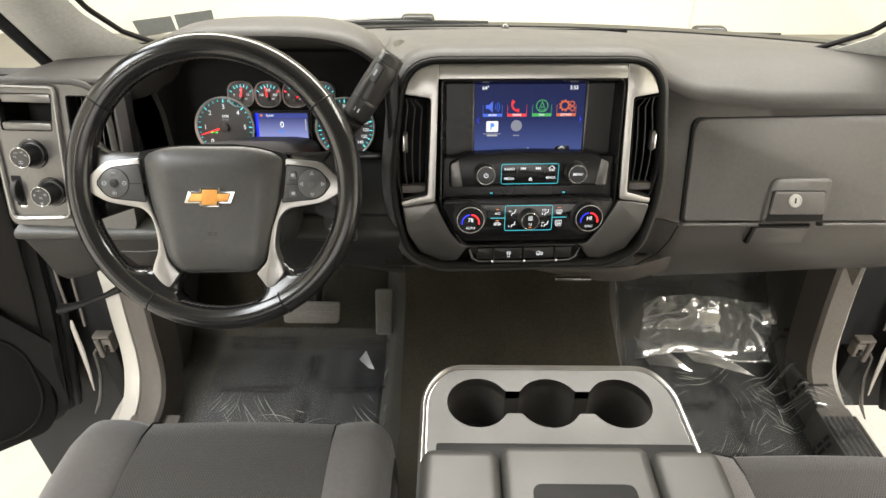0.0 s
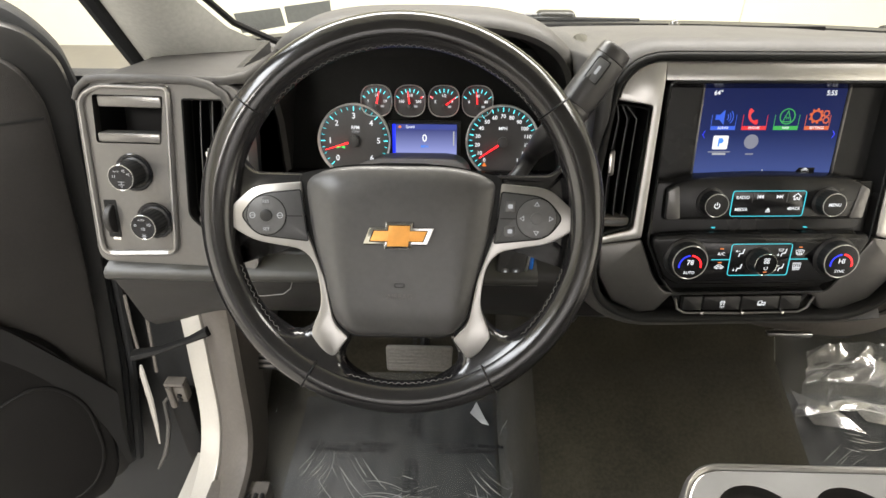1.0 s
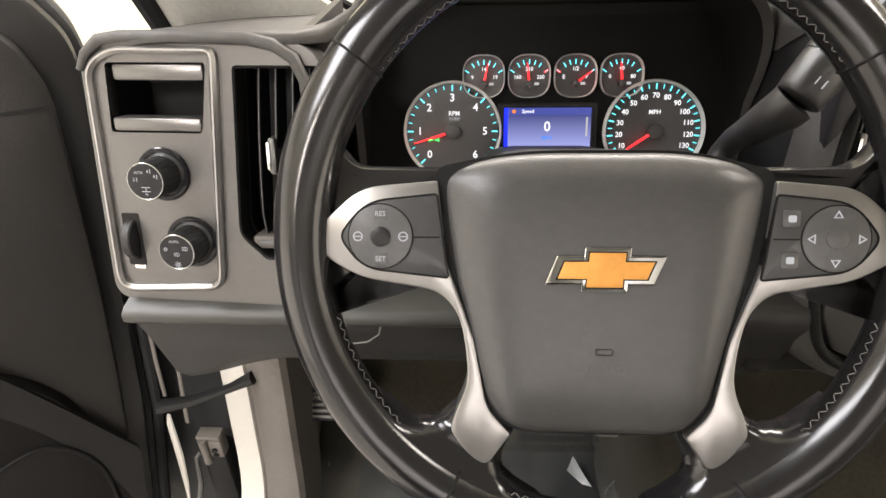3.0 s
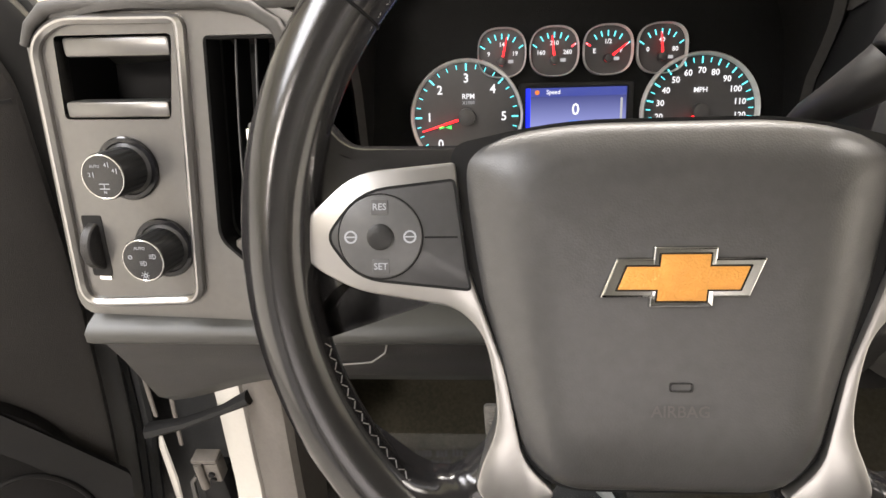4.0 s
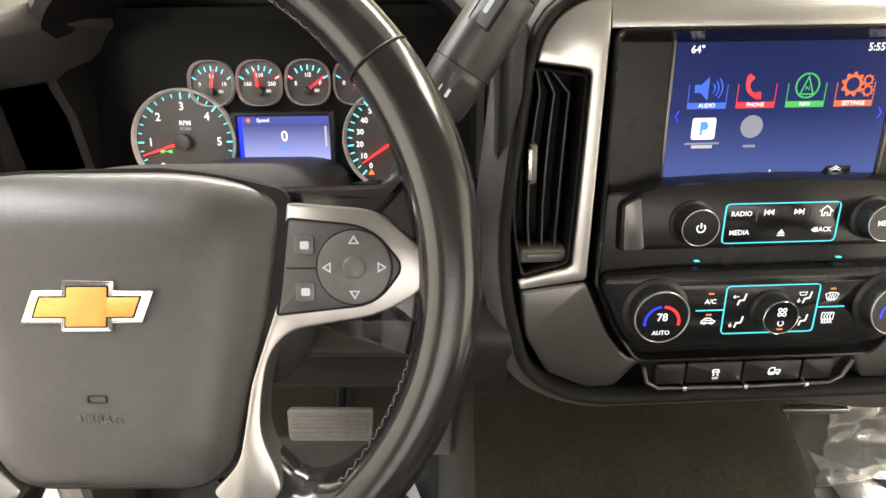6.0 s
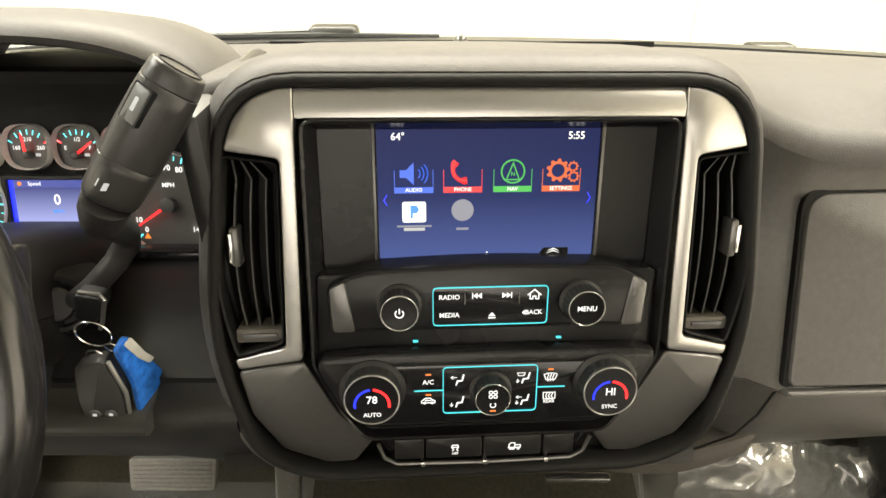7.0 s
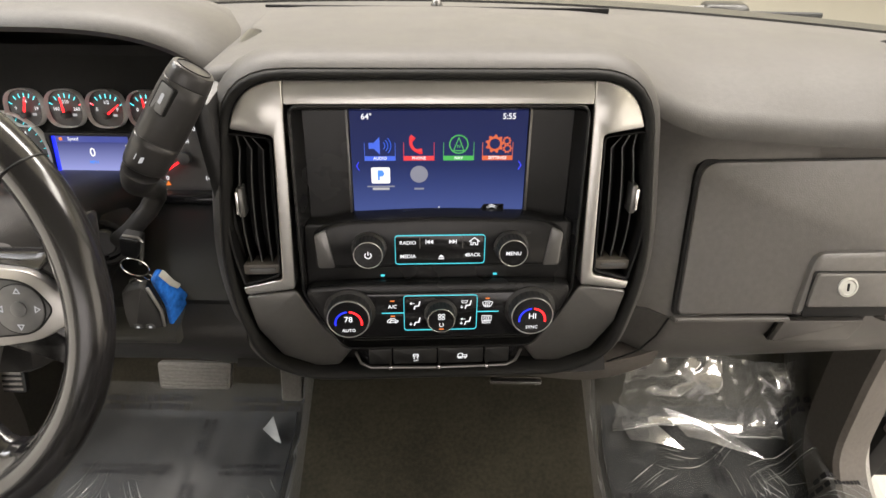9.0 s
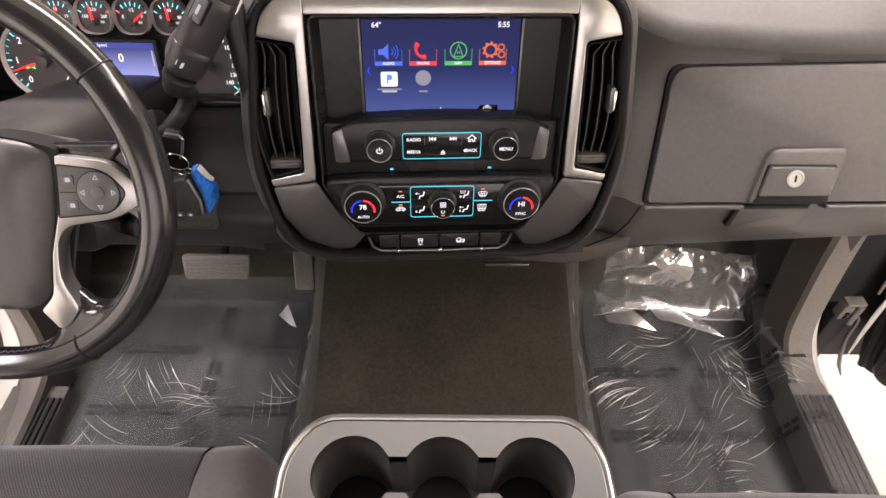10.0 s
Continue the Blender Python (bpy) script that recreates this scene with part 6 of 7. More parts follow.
bm = ring(circle(0, 0, 0.0150, 28), circle(0, 0, 0.0138, 28), -0.001, 0.0010, 0.0003)
bm.transform(Matrix.Translation(g1) @ GM @ Matrix.Diagonal((1, 0.8, 1, 1)))
part("cap_groove", bm, PIT, grip_)

# ---- pedals ----
brake = thing("brake_pedal", facing(-0.460, 1.104, 0.031, 31), "wide grey brake pedal with raised ribs", "pedal", "pedals")
part("pad", slab(rounded([(-0.066, -0.026), (0.066, -0.026), (0.070, 0.026), (-0.070, 0.026)], 0.008, 4), -0.012, 0.0, 0.003), PEDAL, brake)
for k in range(7):
    part("pad_rib", box(-0.062, -0.0225 + k * 0.0068, -0.002, 0.062, -0.0190 + k * 0.0068, 0.0022, 0.001), PEDAL, brake)
part("arm", tube([(0.01, 0.0, -0.01), (0.01, 0.08, -0.06), (0.01, 0.22, -0.09)], 0.010, 8), PIT, brake)
gas = thing("accelerator_pedal", facing(-0.287, 1.125, 0.012, 24), "narrow upright grey accelerator pedal", "pedal", "pedals")
part("pad", slab(rounded([(-0.020, -0.056), (0.020, -0.056), (0.022, 0.060), (-0.020, 0.060)], 0.006, 4), -0.012, 0.0, 0.003), PEDAL, gas)
for k in range(9):
    part("pad_rib", box(-0.0165 + k * 0.0038, -0.048, -0.002, -0.0148 + k * 0.0038, 0.053, 0.0016, 0.0005), PEDAL, gas)
park = thing("parking_brake_pedal", facing(-0.765, 1.050, 0.075, 25), "small ribbed parking brake pedal", "pedal", "pedals")
part("pad", slab(rect(-0.035, -0.022, 0.035, 0.022, 0.005), -0.01, 0.0, 0.002), RUBBER, park)
for k in range(4):
    part("pad_rib", box(-0.030, -0.017 + k * 0.010, -0.002, 0.030, -0.012 + k * 0.010, 0.002, 0.001), PEDAL, park)
part("arm", tube([(0, 0, -0.01), (0, 0.10, -0.05)], 0.01, 8), PIT, park)

# ---- middle console ----
console = thing("centre_console", pose(0.0, 0.5, 0.365), "grey folding centre console with three cup holders", "console")
CY, CX = 0.539, 0.007  # middle of the cup row


def cup_outline(r=0.0412, bridge=0.0185):
    top, bot = [], []
    xs = [-0.0945 - r * math.cos(math.pi * i / 40) for i in range(21)] + [-0.0945 + 0.189 * i / 60 for i in range(1, 60)] + [0.0945 + r * math.sin(math.pi * i / 40) for i in range(21)]
    for x in xs:
        h = 0.0
        for c in (-0.0945, 0.0, 0.0945):
            if abs(x - c) < r:
                h = max(h, math.sqrt(r * r - (x - c) ** 2))
        if abs(x) < 0.0945:
            h = max(h, bridge)
        top.append((x + CX, CY + h))
        bot.append((x + CX, CY - h))
    return bot + top[::-1][1:-1]


cups = cup_outline()
shell = rounded([(-0.164, 0.30), (0.188, 0.30), (0.182, 0.565), (0.155, 0.607), (-0.132, 0.607), (-0.164, 0.56)], [0.002, 0.002, 0.03, 0.03, 0.03, 0.03], 6)
wpart("body", ring(inset(shell, 0.004), inset(shell, 0.014), 0.02, 0.352, 0.001), DASH, console, "dark grey console body")
bm = holed(inset(shell, 0.010), [cups], 0.352, 0.3655)
wpart("top_panel", bm, CONSOLE_TOP, console, "satin grey top panel with cup openings")
bm = bmesh.new()
loops(bm, [[(x, y, w) for x, y in inset(shell, d)] for d, w in ((0.0, 0.335), (0.0, 0.362), (0.0015, 0.3665), (0.004, 0.3685), (0.0065, 0.3675), (0.0085, 0.3630), (0.0105, 0.3630))], cap_last=False)
wpart("edge_trim", bm, SPOKE, console, "bright silver edge of the console", 60)
bm = bmesh.new()
loops(bm, [[(x, y, w) for x, y in cups] for w in (0.3660, 0.270)], cap_last=False)
wpart("cup_wall", bm, DASH, console, "black cup holder wall")
wpart("cup_floor", slab(inset(cups, -0.001), 0.262, 0.270, 0), DASH, console)
for c in (-0.0945, 0.0, 0.0945):
    wpart("cup_pad", lathe([(0.036, 0.270), (0.036, 0.273), (0.032, 0.274), (0.001, 0.274)], 30, c + CX, CY), PIT, console)
wpart("lid_gap", box(-0.143, 0.440, 0.357, 0.178, 0.474, 0.367, 0.004), PIT, console, "dark gap ahead of the armrest lid")
for x0, x1, mat_, nm in ((-0.160, -0.067, CONSOLE_TOP, "lid_cushion"), (0.108, 0.190, CONSOLE_TOP, "lid_cushion")):
    wpart(nm, box(x0, 0.05, 0.345, x1, 0.446, 0.398, 0.016, seg=4), mat_, console, "padded side of the armrest lid")
wpart("lid_plate", box(-0.067, 0.05, 0.35, 0.108, 0.452, 0.396, 0.014, seg=4), CONSOLE_TOP, console, "satin grey middle plate of the lid")
wpart("lid_recess", slab(rounded([(-0.034, 0.20), (0.078, 0.20), (0.080, 0.396), (-0.034, 0.396)], 0.012, 5), 0.394, 0.3975, 0.0008), PIT, console, "dark latch recess in the lid")


# ---- seats ----
def cushion(name, x0, x1, yf, zt, mat_, parent, crown=0.006, round_l=0.0, round_r=0.0, label=""):
    """One lengthwise strip of a seat cushion, rolled over at the front."""
    def sec(x):
        t = (x - x0) / (x1 - x0)
        drop = 0.0
        if round_l and t < 0.5:
            drop = round_l * (1 - math.sqrt(max(0, 1 - (1 - t / 0.5) ** 2.2)))
        if round_r and t > 0.5:
            drop = round_r * (1 - math.sqrt(max(0, 1 - ((t - 0.5) / 0.5) ** 2.2)))
        z = zt + crown * math.sin(math.pi * t) - drop
        f = yf - drop * 0.5
        pts = [(f - 0.06, z - 0.16), (f - 0.012, z - 0.11), (f, z - 0.07), (f - 0.006, z - 0.035), (f - 0.025, z - 0.012), (f - 0.06, z - 0.001), (f - 0.12, z + 0.001)]
        pts += [(f - 0.12 - 0.09 * k, z - 0.005 * k) for k in range(1, 8)]
        return pts
    n = 14
    bm_ = bmesh.new()
    loops(bm_, [[(x, y, z) for y, z in sec(x)] for x in [x0 + (x1 - x0) * i / n for i in range(n + 1)]], close=False, cap_last=False)
    return wpart(name, bm_, mat_, parent, label, 60)


for sx, yf, tag in ((-1, 0.655, "driver"), (1, 0.598, "passenger")):
    seat = thing("front_seat", pose(sx * 0.45, 0.3, 0.0), "dark grey cloth " + tag + " seat with woven middle panel", "car seat", "front seats")
    xa, xb = (-0.605, -0.308) if sx < 0 else (0.308, 0.605)
    cushion("seat_panel", xa, xb, yf, 0.215, CLOTH, seat, label="black woven seat panel")
    cushion("seat_bolster", xb + 0.001, xb + 0.094 if sx < 0 else 0.735, yf - 0.001, 0.216, BOLSTER, seat, 0.010, 0.0 if sx < 0 else 0.012, 0.05, "plain grey seat bolster")
    cushion("seat_bolster", -0.735 if sx < 0 else 0.214, xa - 0.001, yf - 0.001, 0.216, BOLSTER, seat, 0.010, 0.06, 0.0 if sx > 0 else 0.012, "plain grey seat bolster")
    for x in (xa, xb):
        wpart("piping", tube([(x, yf + 0.001, 0.145), (x, yf - 0.005, 0.181), (x, yf - 0.025, 0.2045), (x, yf - 0.06, 0.2145), (x, yf - 0.3, 0.208), (x, yf - 0.7, 0.19)], 0.0014, 6), PIT, seat)
    wpart("seat_base", box(sx * 0.235, -0.10, -0.12, sx * 0.70, yf - 0.07, 0.10, 0.02), BLACK, seat)


# ---- open doors ----
def door(sx):
    turn = 215 if sx < 0 else -35
    d = thing("front_door", pose(XC + sx * 0.937, 1.085, 0, 0, 0, turn), ("driver" if sx < 0 else "passenger") + " door standing wide open, dark grey trim inside", "car door", "front doors")
    s = 1 if sx < 0 else -1
    turn_up = Matrix(((1, 0, 0, 0), (0, 0, s, 0), (0, 1, 0, 0), (0, 0, 0, 1)))

    def flat(name, outline, w0, w1, bev, mat_, label=""):
        bm_ = slab(outline, w0, w1, bev)
        bm_.transform(turn_up)
        return part(name, bm_, mat_, d, label)
    edge = [(0.10, -0.27), (1.05, -0.27), (1.08, 0.74), (0.16, 0.748), (0.054, 0.727), (0.015, 0.690), (-0.012, 0.640), (-0.020, 0.560), (0.013, 0.282), (0.045, 0.018)]
    flat("outer_skin", rounded([(x + 0.03, y) for x, y in edge], 0.02, 4), -0.16, -0.11, 0.01, PAINT, "white painted outer door skin")
    flat("door_edge", rounded(edge, [0.05, 0.03, 0.02, 0.04, 0.04, 0.03, 0.02, 0.01, 0.05, 0.05], 5), -0.115, -0.05, 0.012, RUBBER, "black door edge with rubber seal")
    mid = [(0.13, -0.262), (1.03, -0.262), (1.05, 0.715), (0.17, 0.724), (0.062, 0.703), (0.027, 0.684), (-0.002, 0.635), (-0.004, 0.588), (0.036, 0.30), (0.068, 0.06)]
    flat("inner_frame", rounded(mid, [0.05, 0.03, 0.02, 0.04, 0.03, 0.03, 0.02, 0.01, 0.05, 0.05], 5), -0.06, -0.022, 0.012, BLACK, "dark inner door frame")
    panel = [(0.155, -0.255), (1.02, -0.255), (1.04, 0.672), (0.17, 0.682), (0.077, 0.662), (0.051, 0.634), (0.038, 0.582), (0.038, 0.558), (0.050, 0.42), (0.063, 0.30), (0.088, 0.125), (0.118, -0.05)]
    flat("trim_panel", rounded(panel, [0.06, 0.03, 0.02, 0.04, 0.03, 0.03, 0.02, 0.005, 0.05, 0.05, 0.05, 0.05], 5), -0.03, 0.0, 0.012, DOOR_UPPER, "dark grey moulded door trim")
    flat("seam", [(0.045, 0.5605), (1.0, 0.590), (1.0, 0.5945), (0.045, 0.5645)], -0.001, 0.0016, 0, PIT)
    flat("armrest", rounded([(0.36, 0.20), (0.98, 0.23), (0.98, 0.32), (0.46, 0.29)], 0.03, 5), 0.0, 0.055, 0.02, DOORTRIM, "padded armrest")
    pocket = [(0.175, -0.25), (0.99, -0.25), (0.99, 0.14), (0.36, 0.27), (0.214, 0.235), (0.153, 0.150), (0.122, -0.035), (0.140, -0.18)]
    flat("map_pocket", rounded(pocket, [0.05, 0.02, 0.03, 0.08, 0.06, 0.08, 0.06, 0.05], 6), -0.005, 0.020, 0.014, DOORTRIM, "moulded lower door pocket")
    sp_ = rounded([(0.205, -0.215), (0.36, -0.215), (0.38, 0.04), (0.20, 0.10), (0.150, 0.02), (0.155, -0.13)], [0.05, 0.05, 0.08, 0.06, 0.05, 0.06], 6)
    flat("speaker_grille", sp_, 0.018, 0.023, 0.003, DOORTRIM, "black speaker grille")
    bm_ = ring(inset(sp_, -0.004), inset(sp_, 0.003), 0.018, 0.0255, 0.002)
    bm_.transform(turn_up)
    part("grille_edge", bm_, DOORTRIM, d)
    # flat black sheet that paints the armrest's shade along the pocket
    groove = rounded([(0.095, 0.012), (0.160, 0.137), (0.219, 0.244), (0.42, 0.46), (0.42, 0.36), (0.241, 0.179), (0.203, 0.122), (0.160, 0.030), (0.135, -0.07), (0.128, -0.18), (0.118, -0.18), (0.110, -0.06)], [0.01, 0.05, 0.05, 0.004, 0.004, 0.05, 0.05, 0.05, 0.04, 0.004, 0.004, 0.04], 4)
    flat("pocket_shade", groove, 0.012, 0.0212, 0.0, PIT, "black sheet for the shade along the map pocket")
    part("edge_seal", tube([(-0.020, s * -0.052, 0.55), (-0.012, s * -0.052, 0.50), (0.024, s * -0.052, 0.28), (0.056, s * -0.052, 0.018), (0.11, s * -0.052, -0.25)], 0.010, 8), RUBBER, d, "black rubber door seal")
    def W(x, y, z):
        return (XC + sx * x, y, z)

    def wbox(name, lo, hi, bev, mat_, parent, label=""):
        a, b = W(*lo), W(*hi)
        return wpart(name, box(min(a[0], b[0]), lo[1], lo[2], max(a[0], b[0]), hi[1], hi[2], bev), mat_, parent, label)
    h = wbox("hinge", (0.892, 1.050, -0.054), (0.927, 1.075, -0.012), 0.004, KICK, d, "pale metal door hinge")
    wpart("hinge_pin", tube([W(0.921, 1.048, -0.062), W(0.921, 1.048, -0.006)], 0.007, 10), KICK, h)
    wbox("hinge_leaf", (0.890, 1.046, -0.006), (0.930, 1.070, 0.002), 0.002, KICK, h)
    for z in (-0.045, -0.033):
        wpart("hinge_bolt", tube([W(0.905, 1.056, z), W(0.905, 1.046, z)], 0.005, 8), PIT, h)
    wbox("hinge_guard", (0.900, 1.066, -0.30), (0.945, 1.110, -0.062), 0.008, PIT, d, "black guard below the hinge")
    if sx < 0:
        wpart("check_strap", tube([W(0.780, 1.000, 0.188), W(0.815, 0.994, 0.172), W(0.870, 0.988, 0.152), W(0.925, 0.990, 0.135)], [0.012, 0.008, 0.009, 0.013], 8, flat=0.7), PIT, d, "black check strap")
    wpart("painted_edge", tube([W(0.967, 1.056, 0.045), W(0.970, 1.055, 0.024), W(0.974, 1.055, -0.050), W(0.982, 1.055, -0.129), W(0.991, 1.055, -0.193)], [0.003, 0.006, 0.007, 0.005, 0.002], 8, flat=0.5), PAINT, d, "white painted edge of the door shell")
    wpart("edge_strip", tube([W(0.936, 1.056, -0.046), W(0.946, 1.055, -0.060), W(0.954, 1.055, -0.129), W(0.972, 1.055, -0.190), W(0.990, 1.055, -0.235), W(1.018, 1.055, -0.283)], [0.003, 0.004, 0.005, 0.005, 0.005, 0.002], 8), GUNMETAL, d, "grey seal lip at the door edge")
    wpart("upper_strip", tube([W(0.945, 1.052, 0.226), W(0.953, 1.052, 0.156), W(0.958, 1.052, 0.093)], 0.0035, 8, flat=0.6), KICK, d, "thin grey strip at the door edge")
    wpart("upper_strip", tube([W(0.918, 1.052, 0.174), W(0.928, 1.052, 0.099), W(0.937, 1.052, 0.032)], 0.0035, 8, flat=0.6), KICK, d, "thin grey strip at the door edge")
    return d


door(-1)
door(1)

# ---- floor mats and protective film ----
for sx, x0, x1 in ((-1, -0.72, -0.30), (1, 0.33, 0.70)):
    mat_ob = single("floor_mat", sheet(lambda u, v: (x0 + (x1 - x0) * u, 0.35 + 0.80 * v, floor_at(x0 + (x1 - x0) * u, 0.35 + 0.80 * v) + 0.016 + 0.002 * math.sin(u * 40)), 40, 30, 0.008), RUBBER,
                    "black floor mat under the protective film", "floor mat", "floor mats")


random.seed(11)
CREASES = []
for side in (-1, 1):
    for k in range(26):
        # a fan of near-parallel curved creases
        cx, cy = random.uniform(0.30, 0.74) * side, random.uniform(0.58, 1.05)
        ang, bend = random.uniform(-1.5, 1.5), random.uniform(-0.9, 0.9)
        for j in range(random.randint(3, 8)):
            off = (j - 3) * random.uniform(0.009, 0.018)
            a = ang + random.uniform(-0.18, 0.18)
            CREASES.append((cx - math.sin(ang) * off + random.uniform(-0.02, 0.02), cy + math.cos(ang) * off, math.cos(a), math.sin(a), random.uniform(0.03, 0.10), random.uniform(0.0008, 0.0022), bend))
    for k in range(26):
        ang = random.uniform(0, 3.1)
        CREASES.append((random.uniform(0.30, 0.76) * side, random.uniform(0.6, 1.15), math.cos(ang), math.sin(ang), random.uniform(0.06, 0.16), random.uniform(0.0008, 0.0018), random.uniform(-0.4, 0.4)))


CR = np.array(CREASES)


def film_height(x, y, sx):
    """The film lies loosely on the mat, with long soft waves and short sharp creases."""
    z = floor_at(x, y) + 0.034 + 0.003 * noise.noise((x * 7, y * 5, 3.1 + sx)) + 0.0005 * noise.noise((x * 40, y * 36, 1.3))
    dx, dy = x - CR[:, 0], y - CR[:, 1]
    along, across = dx * CR[:, 2] + dy * CR[:, 3], -dx * CR[:, 3] + dy * CR[:, 2] + CR[:, 6] * (dx * dx + dy * dy) * 8
    z += float((CR[:, 5] * np.clip(1 - np.abs(along) / CR[:, 4], 0, 1) * np.clip(1 - np.abs(across) / 0.0032, 0, 1)).sum())
    if sx > 0:
        z += 0.080 * max(0.0, min(1.0, (x - 0.664) / 0.024))
    if sx > 0 and y > 1.02:
        k = min(1.0, (y - 1.02) / 0.10)
        z += k * (0.030 * noise.noise((x * 9 + 2, y * 9, 5.0)) + 0.020 * abs(noise.noise((x * 16, y * 12, 9.0))))
    return z


for sx, x0, x1, y1 in ((-1, -0.80, -0.268, 1.19), (1, 0.285, 0.775, 1.33)):
    film = thing("protective_film", pose((x0 + x1) / 2, 0.8, -0.13), "crinkled clear plastic film over the floor mat, with printed lines", "plastic film", "floor films")
    fm = wpart("sheet", sheet(lambda u, v: (x0 + (x1 - x0) * u + 0.016 * noise.noise((v * 14, sx, 0)) * (1 if 0.02 < u < 0.98 else 1.5), 0.40 + (y1 - 0.40) * v, film_height(x0 + (x1 - x0) * u, 0.40 + (y1 - 0.40) * v, sx)), 270, 330), FILM, film, "", 180)
    fm.visible_shadow = False
    bm = bmesh.new()
    random.seed(5)

    def glyph(x, y, w, h):
        quad = [(x, y), (x + w, y), (x + w, y + h), (x, y + h)]
        bm.faces.new([bm.verts.new((qx, qy, film_height(qx, qy, sx) + 0.003)) for qx, qy in quad])
    # rows of two printed lines, and short upright blocks between them
    first, starts = (0.587, (-0.70, -0.434)) if sx < 0 else (0.684, (0.335, 0.558))
    for row in range(5):
        for line in range(2):
            for k0, x in enumerate(starts):
                x += 0.012 * (row % 2)
                end = min(x + 0.165, x1 - 0.02)
                while x < end:
                    for k in range(random.randint(3, 7)):
                        w = random.uniform(0.004, 0.0065)
                        glyph(x, first + row * 0.1425 - line * 0.0140, w, random.uniform(0.007, 0.0095))
                        x += w + 0.0014
                    x += 0.007
        x, y = (starts[0] + 0.215 if sx < 0 else starts[0] + 0.195), first + row * 0.1425 + 0.03
        for i in range(11):
            if i % 6 != 5:
                glyph(x, y + i * 0.0075, 0.0095, 0.0052)
                glyph(x + 0.016, y + i * 0.0075, 0.0095, 0.0052)
    tagged(wpart("print", bm, PRINT, film, "unreadable black printed lines"), kind="stuff")
    # sharp creases in fans, each a thin raised line, milky in place of glints
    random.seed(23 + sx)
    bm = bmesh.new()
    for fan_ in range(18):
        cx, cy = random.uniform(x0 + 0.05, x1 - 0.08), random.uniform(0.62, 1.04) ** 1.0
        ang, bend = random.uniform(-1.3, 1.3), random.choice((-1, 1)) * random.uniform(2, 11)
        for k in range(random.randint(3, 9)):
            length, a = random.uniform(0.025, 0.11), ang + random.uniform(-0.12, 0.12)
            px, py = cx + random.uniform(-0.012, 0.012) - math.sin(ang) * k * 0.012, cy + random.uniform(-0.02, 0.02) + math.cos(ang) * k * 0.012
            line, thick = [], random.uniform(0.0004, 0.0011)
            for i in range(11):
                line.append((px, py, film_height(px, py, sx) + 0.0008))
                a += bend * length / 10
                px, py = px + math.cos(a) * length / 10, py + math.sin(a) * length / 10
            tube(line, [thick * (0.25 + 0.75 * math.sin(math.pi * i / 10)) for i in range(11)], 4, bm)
    tagged(wpart("creases", bm, CREASE, film, "thin creases, milky to stand in for their glints"), kind="stuff")
# loose flaps where the film is folded over itself
for pts in ([(-0.352, 1.085, -0.100), (-0.338, 1.115, -0.104), (-0.311, 1.060, -0.118), (-0.326, 1.07, -0.122)],
            [(0.351, 1.152, -0.088), (0.378, 1.079, -0.112), (0.483, 1.064, -0.118), (0.42, 1.11, -0.086)],
            [(0.447, 1.131, -0.075), (0.490, 1.085, -0.105), (0.629, 1.043, -0.115), (0.56, 1.085, -0.088)]):
    bm = bmesh.new()
    vs = [bm.verts.new(p) for p in pts]
    bm.faces.new(vs)
    bmesh.ops.subdivide_edges(bm, edges=bm.edges[:], cuts=6, use_grid_fill=True)
    for v in bm.verts:
        v.co.z += 0.008 * noise.noise(v.co * 18)
    bmesh.ops.solidify(bm, geom=bm.faces[:], thickness=0.0006)
    single("film_flap", bm, FLAP if pts[0][0] < 0 else FOLDS, "folded bright corner of clear plastic film", "plastic film", "floor films", sharp=20)


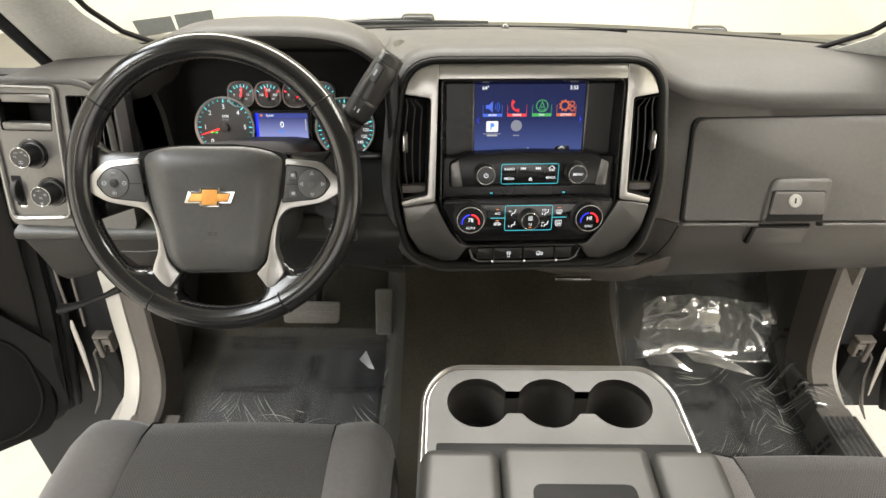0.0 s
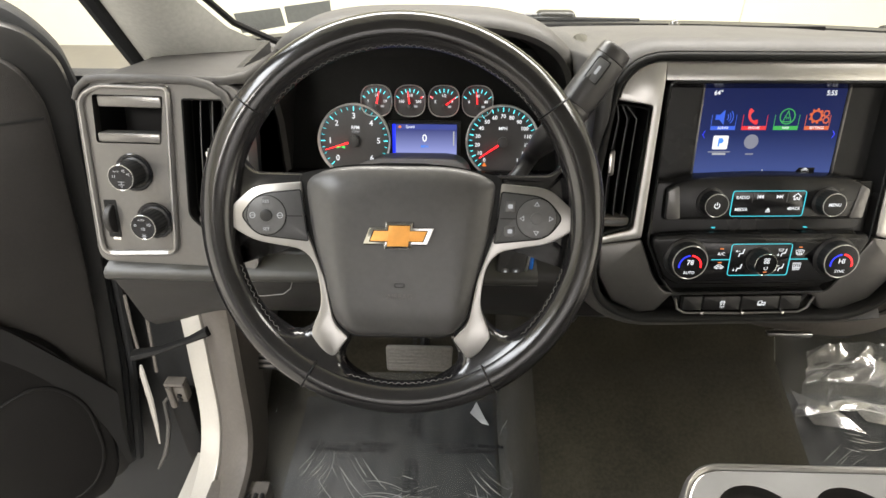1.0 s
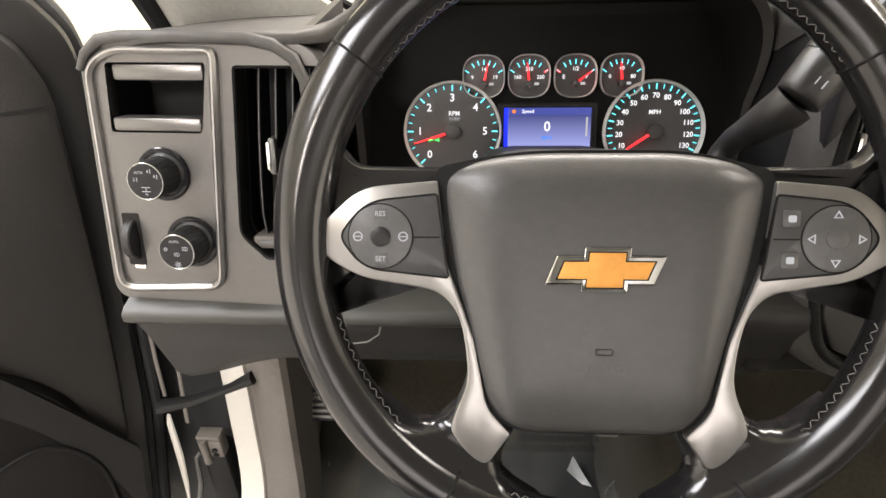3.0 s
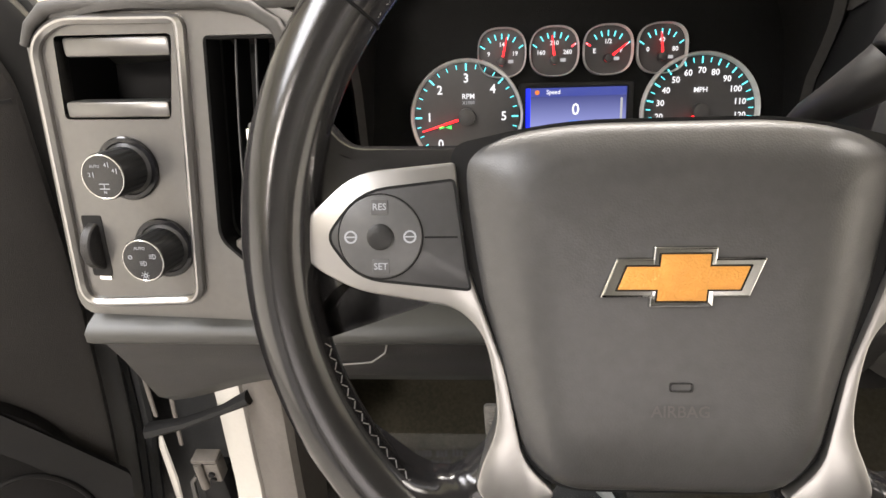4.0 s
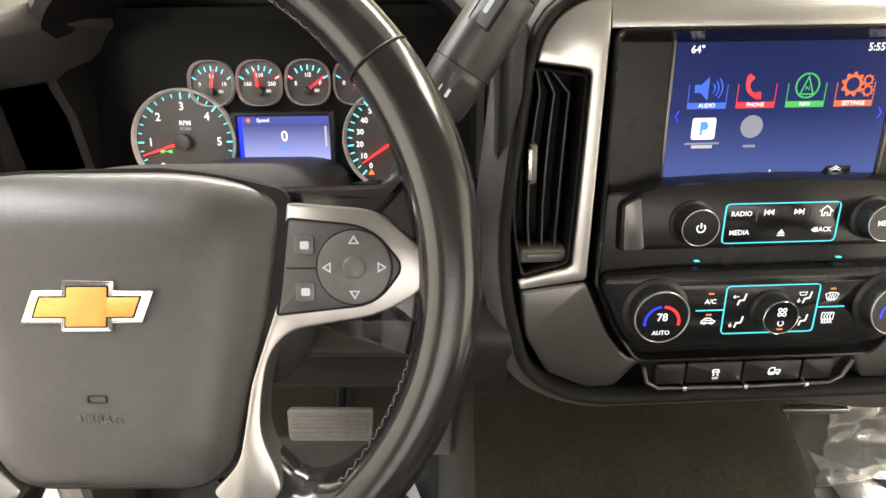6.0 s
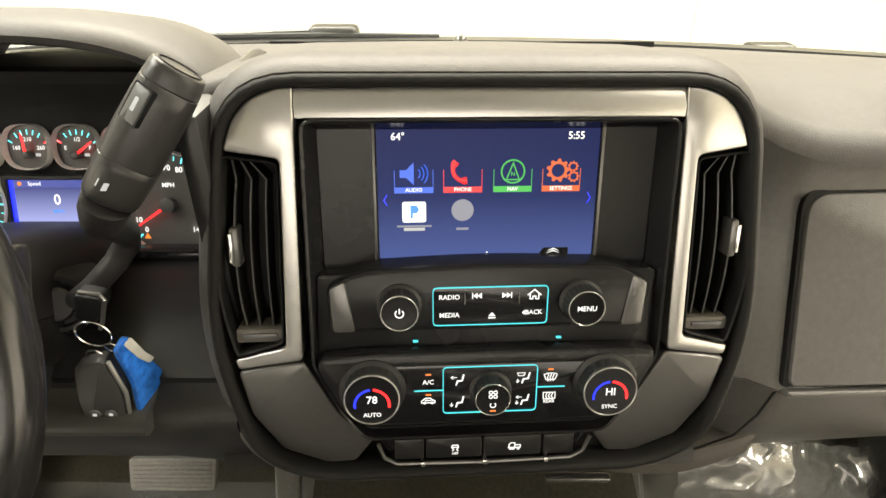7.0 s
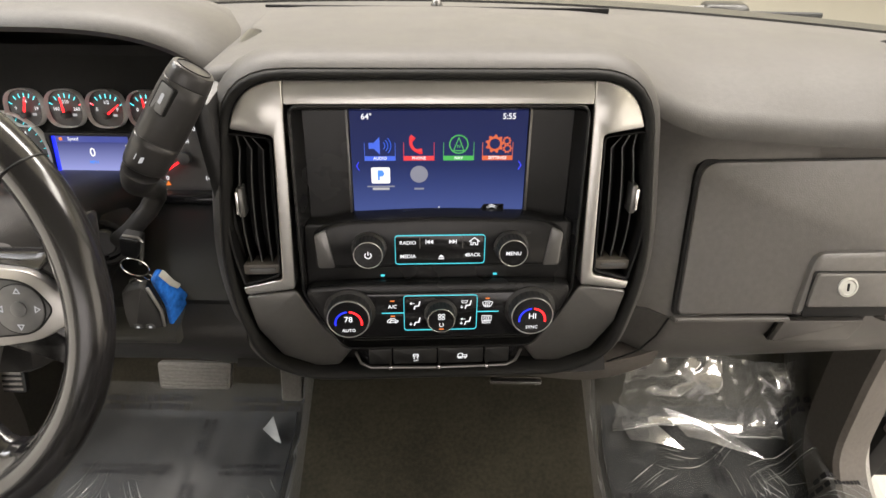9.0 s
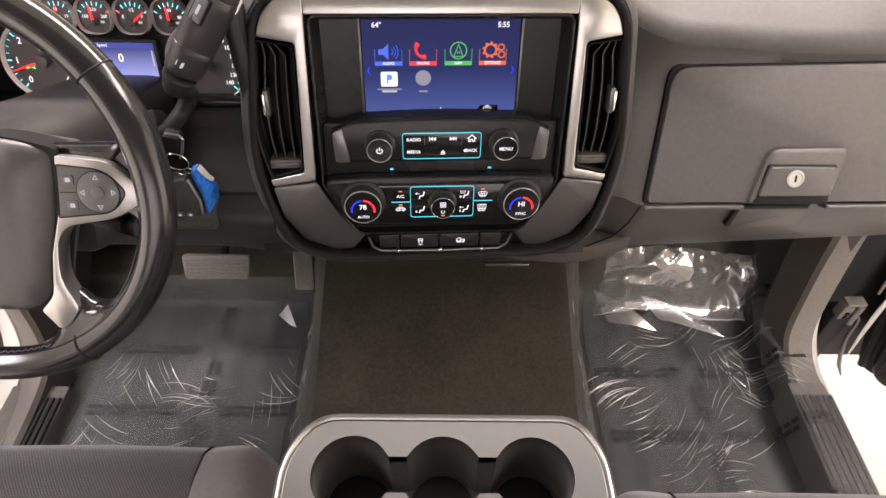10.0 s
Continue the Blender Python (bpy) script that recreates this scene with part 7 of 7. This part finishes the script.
# crumpled plies pushed up against the passenger toe board; haze stands in for reflection
def ply_at(u, v):
    x = 0.346 + 0.330 * u + 0.020 * v
    y, z = 1.100 + 0.070 * v - 0.014 * math.sin(math.pi * v), -0.092 + 0.120 * v + 0.014 * math.sin(u * 5 + 0.4) - 0.020 * (1 - u) ** 4
    lip = max(0.0, 1 - v / 0.14) * (0.4 + 0.6 * u)
    crumple = max(0.0, v - 0.7)
    y += -0.026 * lip * lip + 0.014 * noise.noise((x * 7, v * 2, 2.0)) + 0.008 * abs(noise.noise((x * 22, v * 2.4, 4.0)))
    return Vector((x + 0.012 * noise.noise((v * 5, u * 3, 1.0)), y, z + 0.012 * noise.noise((x * 10, v * 2, 7.0)) + 0.05 * crumple * abs(noise.noise((x * 24, v * 6, 1.0)))))


fold = thing("film_fold", pose(0.51, 1.10, -0.09), "crumpled film plies against the toe board, hazy for reflected light", "plastic film", "floor films")
wpart("ply", sheet(ply_at, 110, 50), FOLDS, fold, "crumpled clear film", 25).visible_shadow = False
wpart("fold_edge", tube([ply_at(i / 40, 0.01) for i in range(41)], [0.0004 + 0.0016 * math.sin(math.pi * i / 40) for i in range(41)], 6), CREASE, fold, "folded edge, milky for its glint")

# ---- windscreen stickers, wipers ----
for pts, in (([(-0.768, 0.676), (-0.687, 0.686), (-0.682, 0.657), (-0.758, 0.644)],), ([(-0.680, 0.688), (-0.602, 0.698), (-0.601, 0.670), (-0.677, 0.661)],)):
    bm = slab([(x, z) for x, z in pts], 0, 0.001, 0)
    bm.transform(Matrix(((1, 0, 0, 0), (0, 0, -1, 1.25), (0, 1, 0, 0), (0, 0, 0, 1))))
    single("sticker", bm, STICKER, "dark grey sticker on the windscreen", "sticker", "windscreen stickers")
for x, z in ((-0.200, 0.626), (0.471, 0.600)):
    w = thing("wiper", pose(x, 1.43, z), "black windscreen wiper resting on the cowl", "wiper", "wipers")
    part("pivot_cover", box(-0.038, -0.02, -0.012, 0.038, 0.02, 0.020, 0.010, seg=3), BLACK, w)
    part("arm", tube([(0, 0, 0.008), (-0.10, -0.005, 0.006), (-0.30, -0.035, 0.004), (-0.46, -0.08, 0.0)], [0.009, 0.008, 0.006, 0.004], 8), BLACK, w)
    part("blade", tube([(0.16, -0.010, 0.004), (0.0, -0.018, 0.008), (-0.2, -0.03, 0.008), (-0.40, -0.07, 0.004)], 0.005, 8), RUBBER, w)
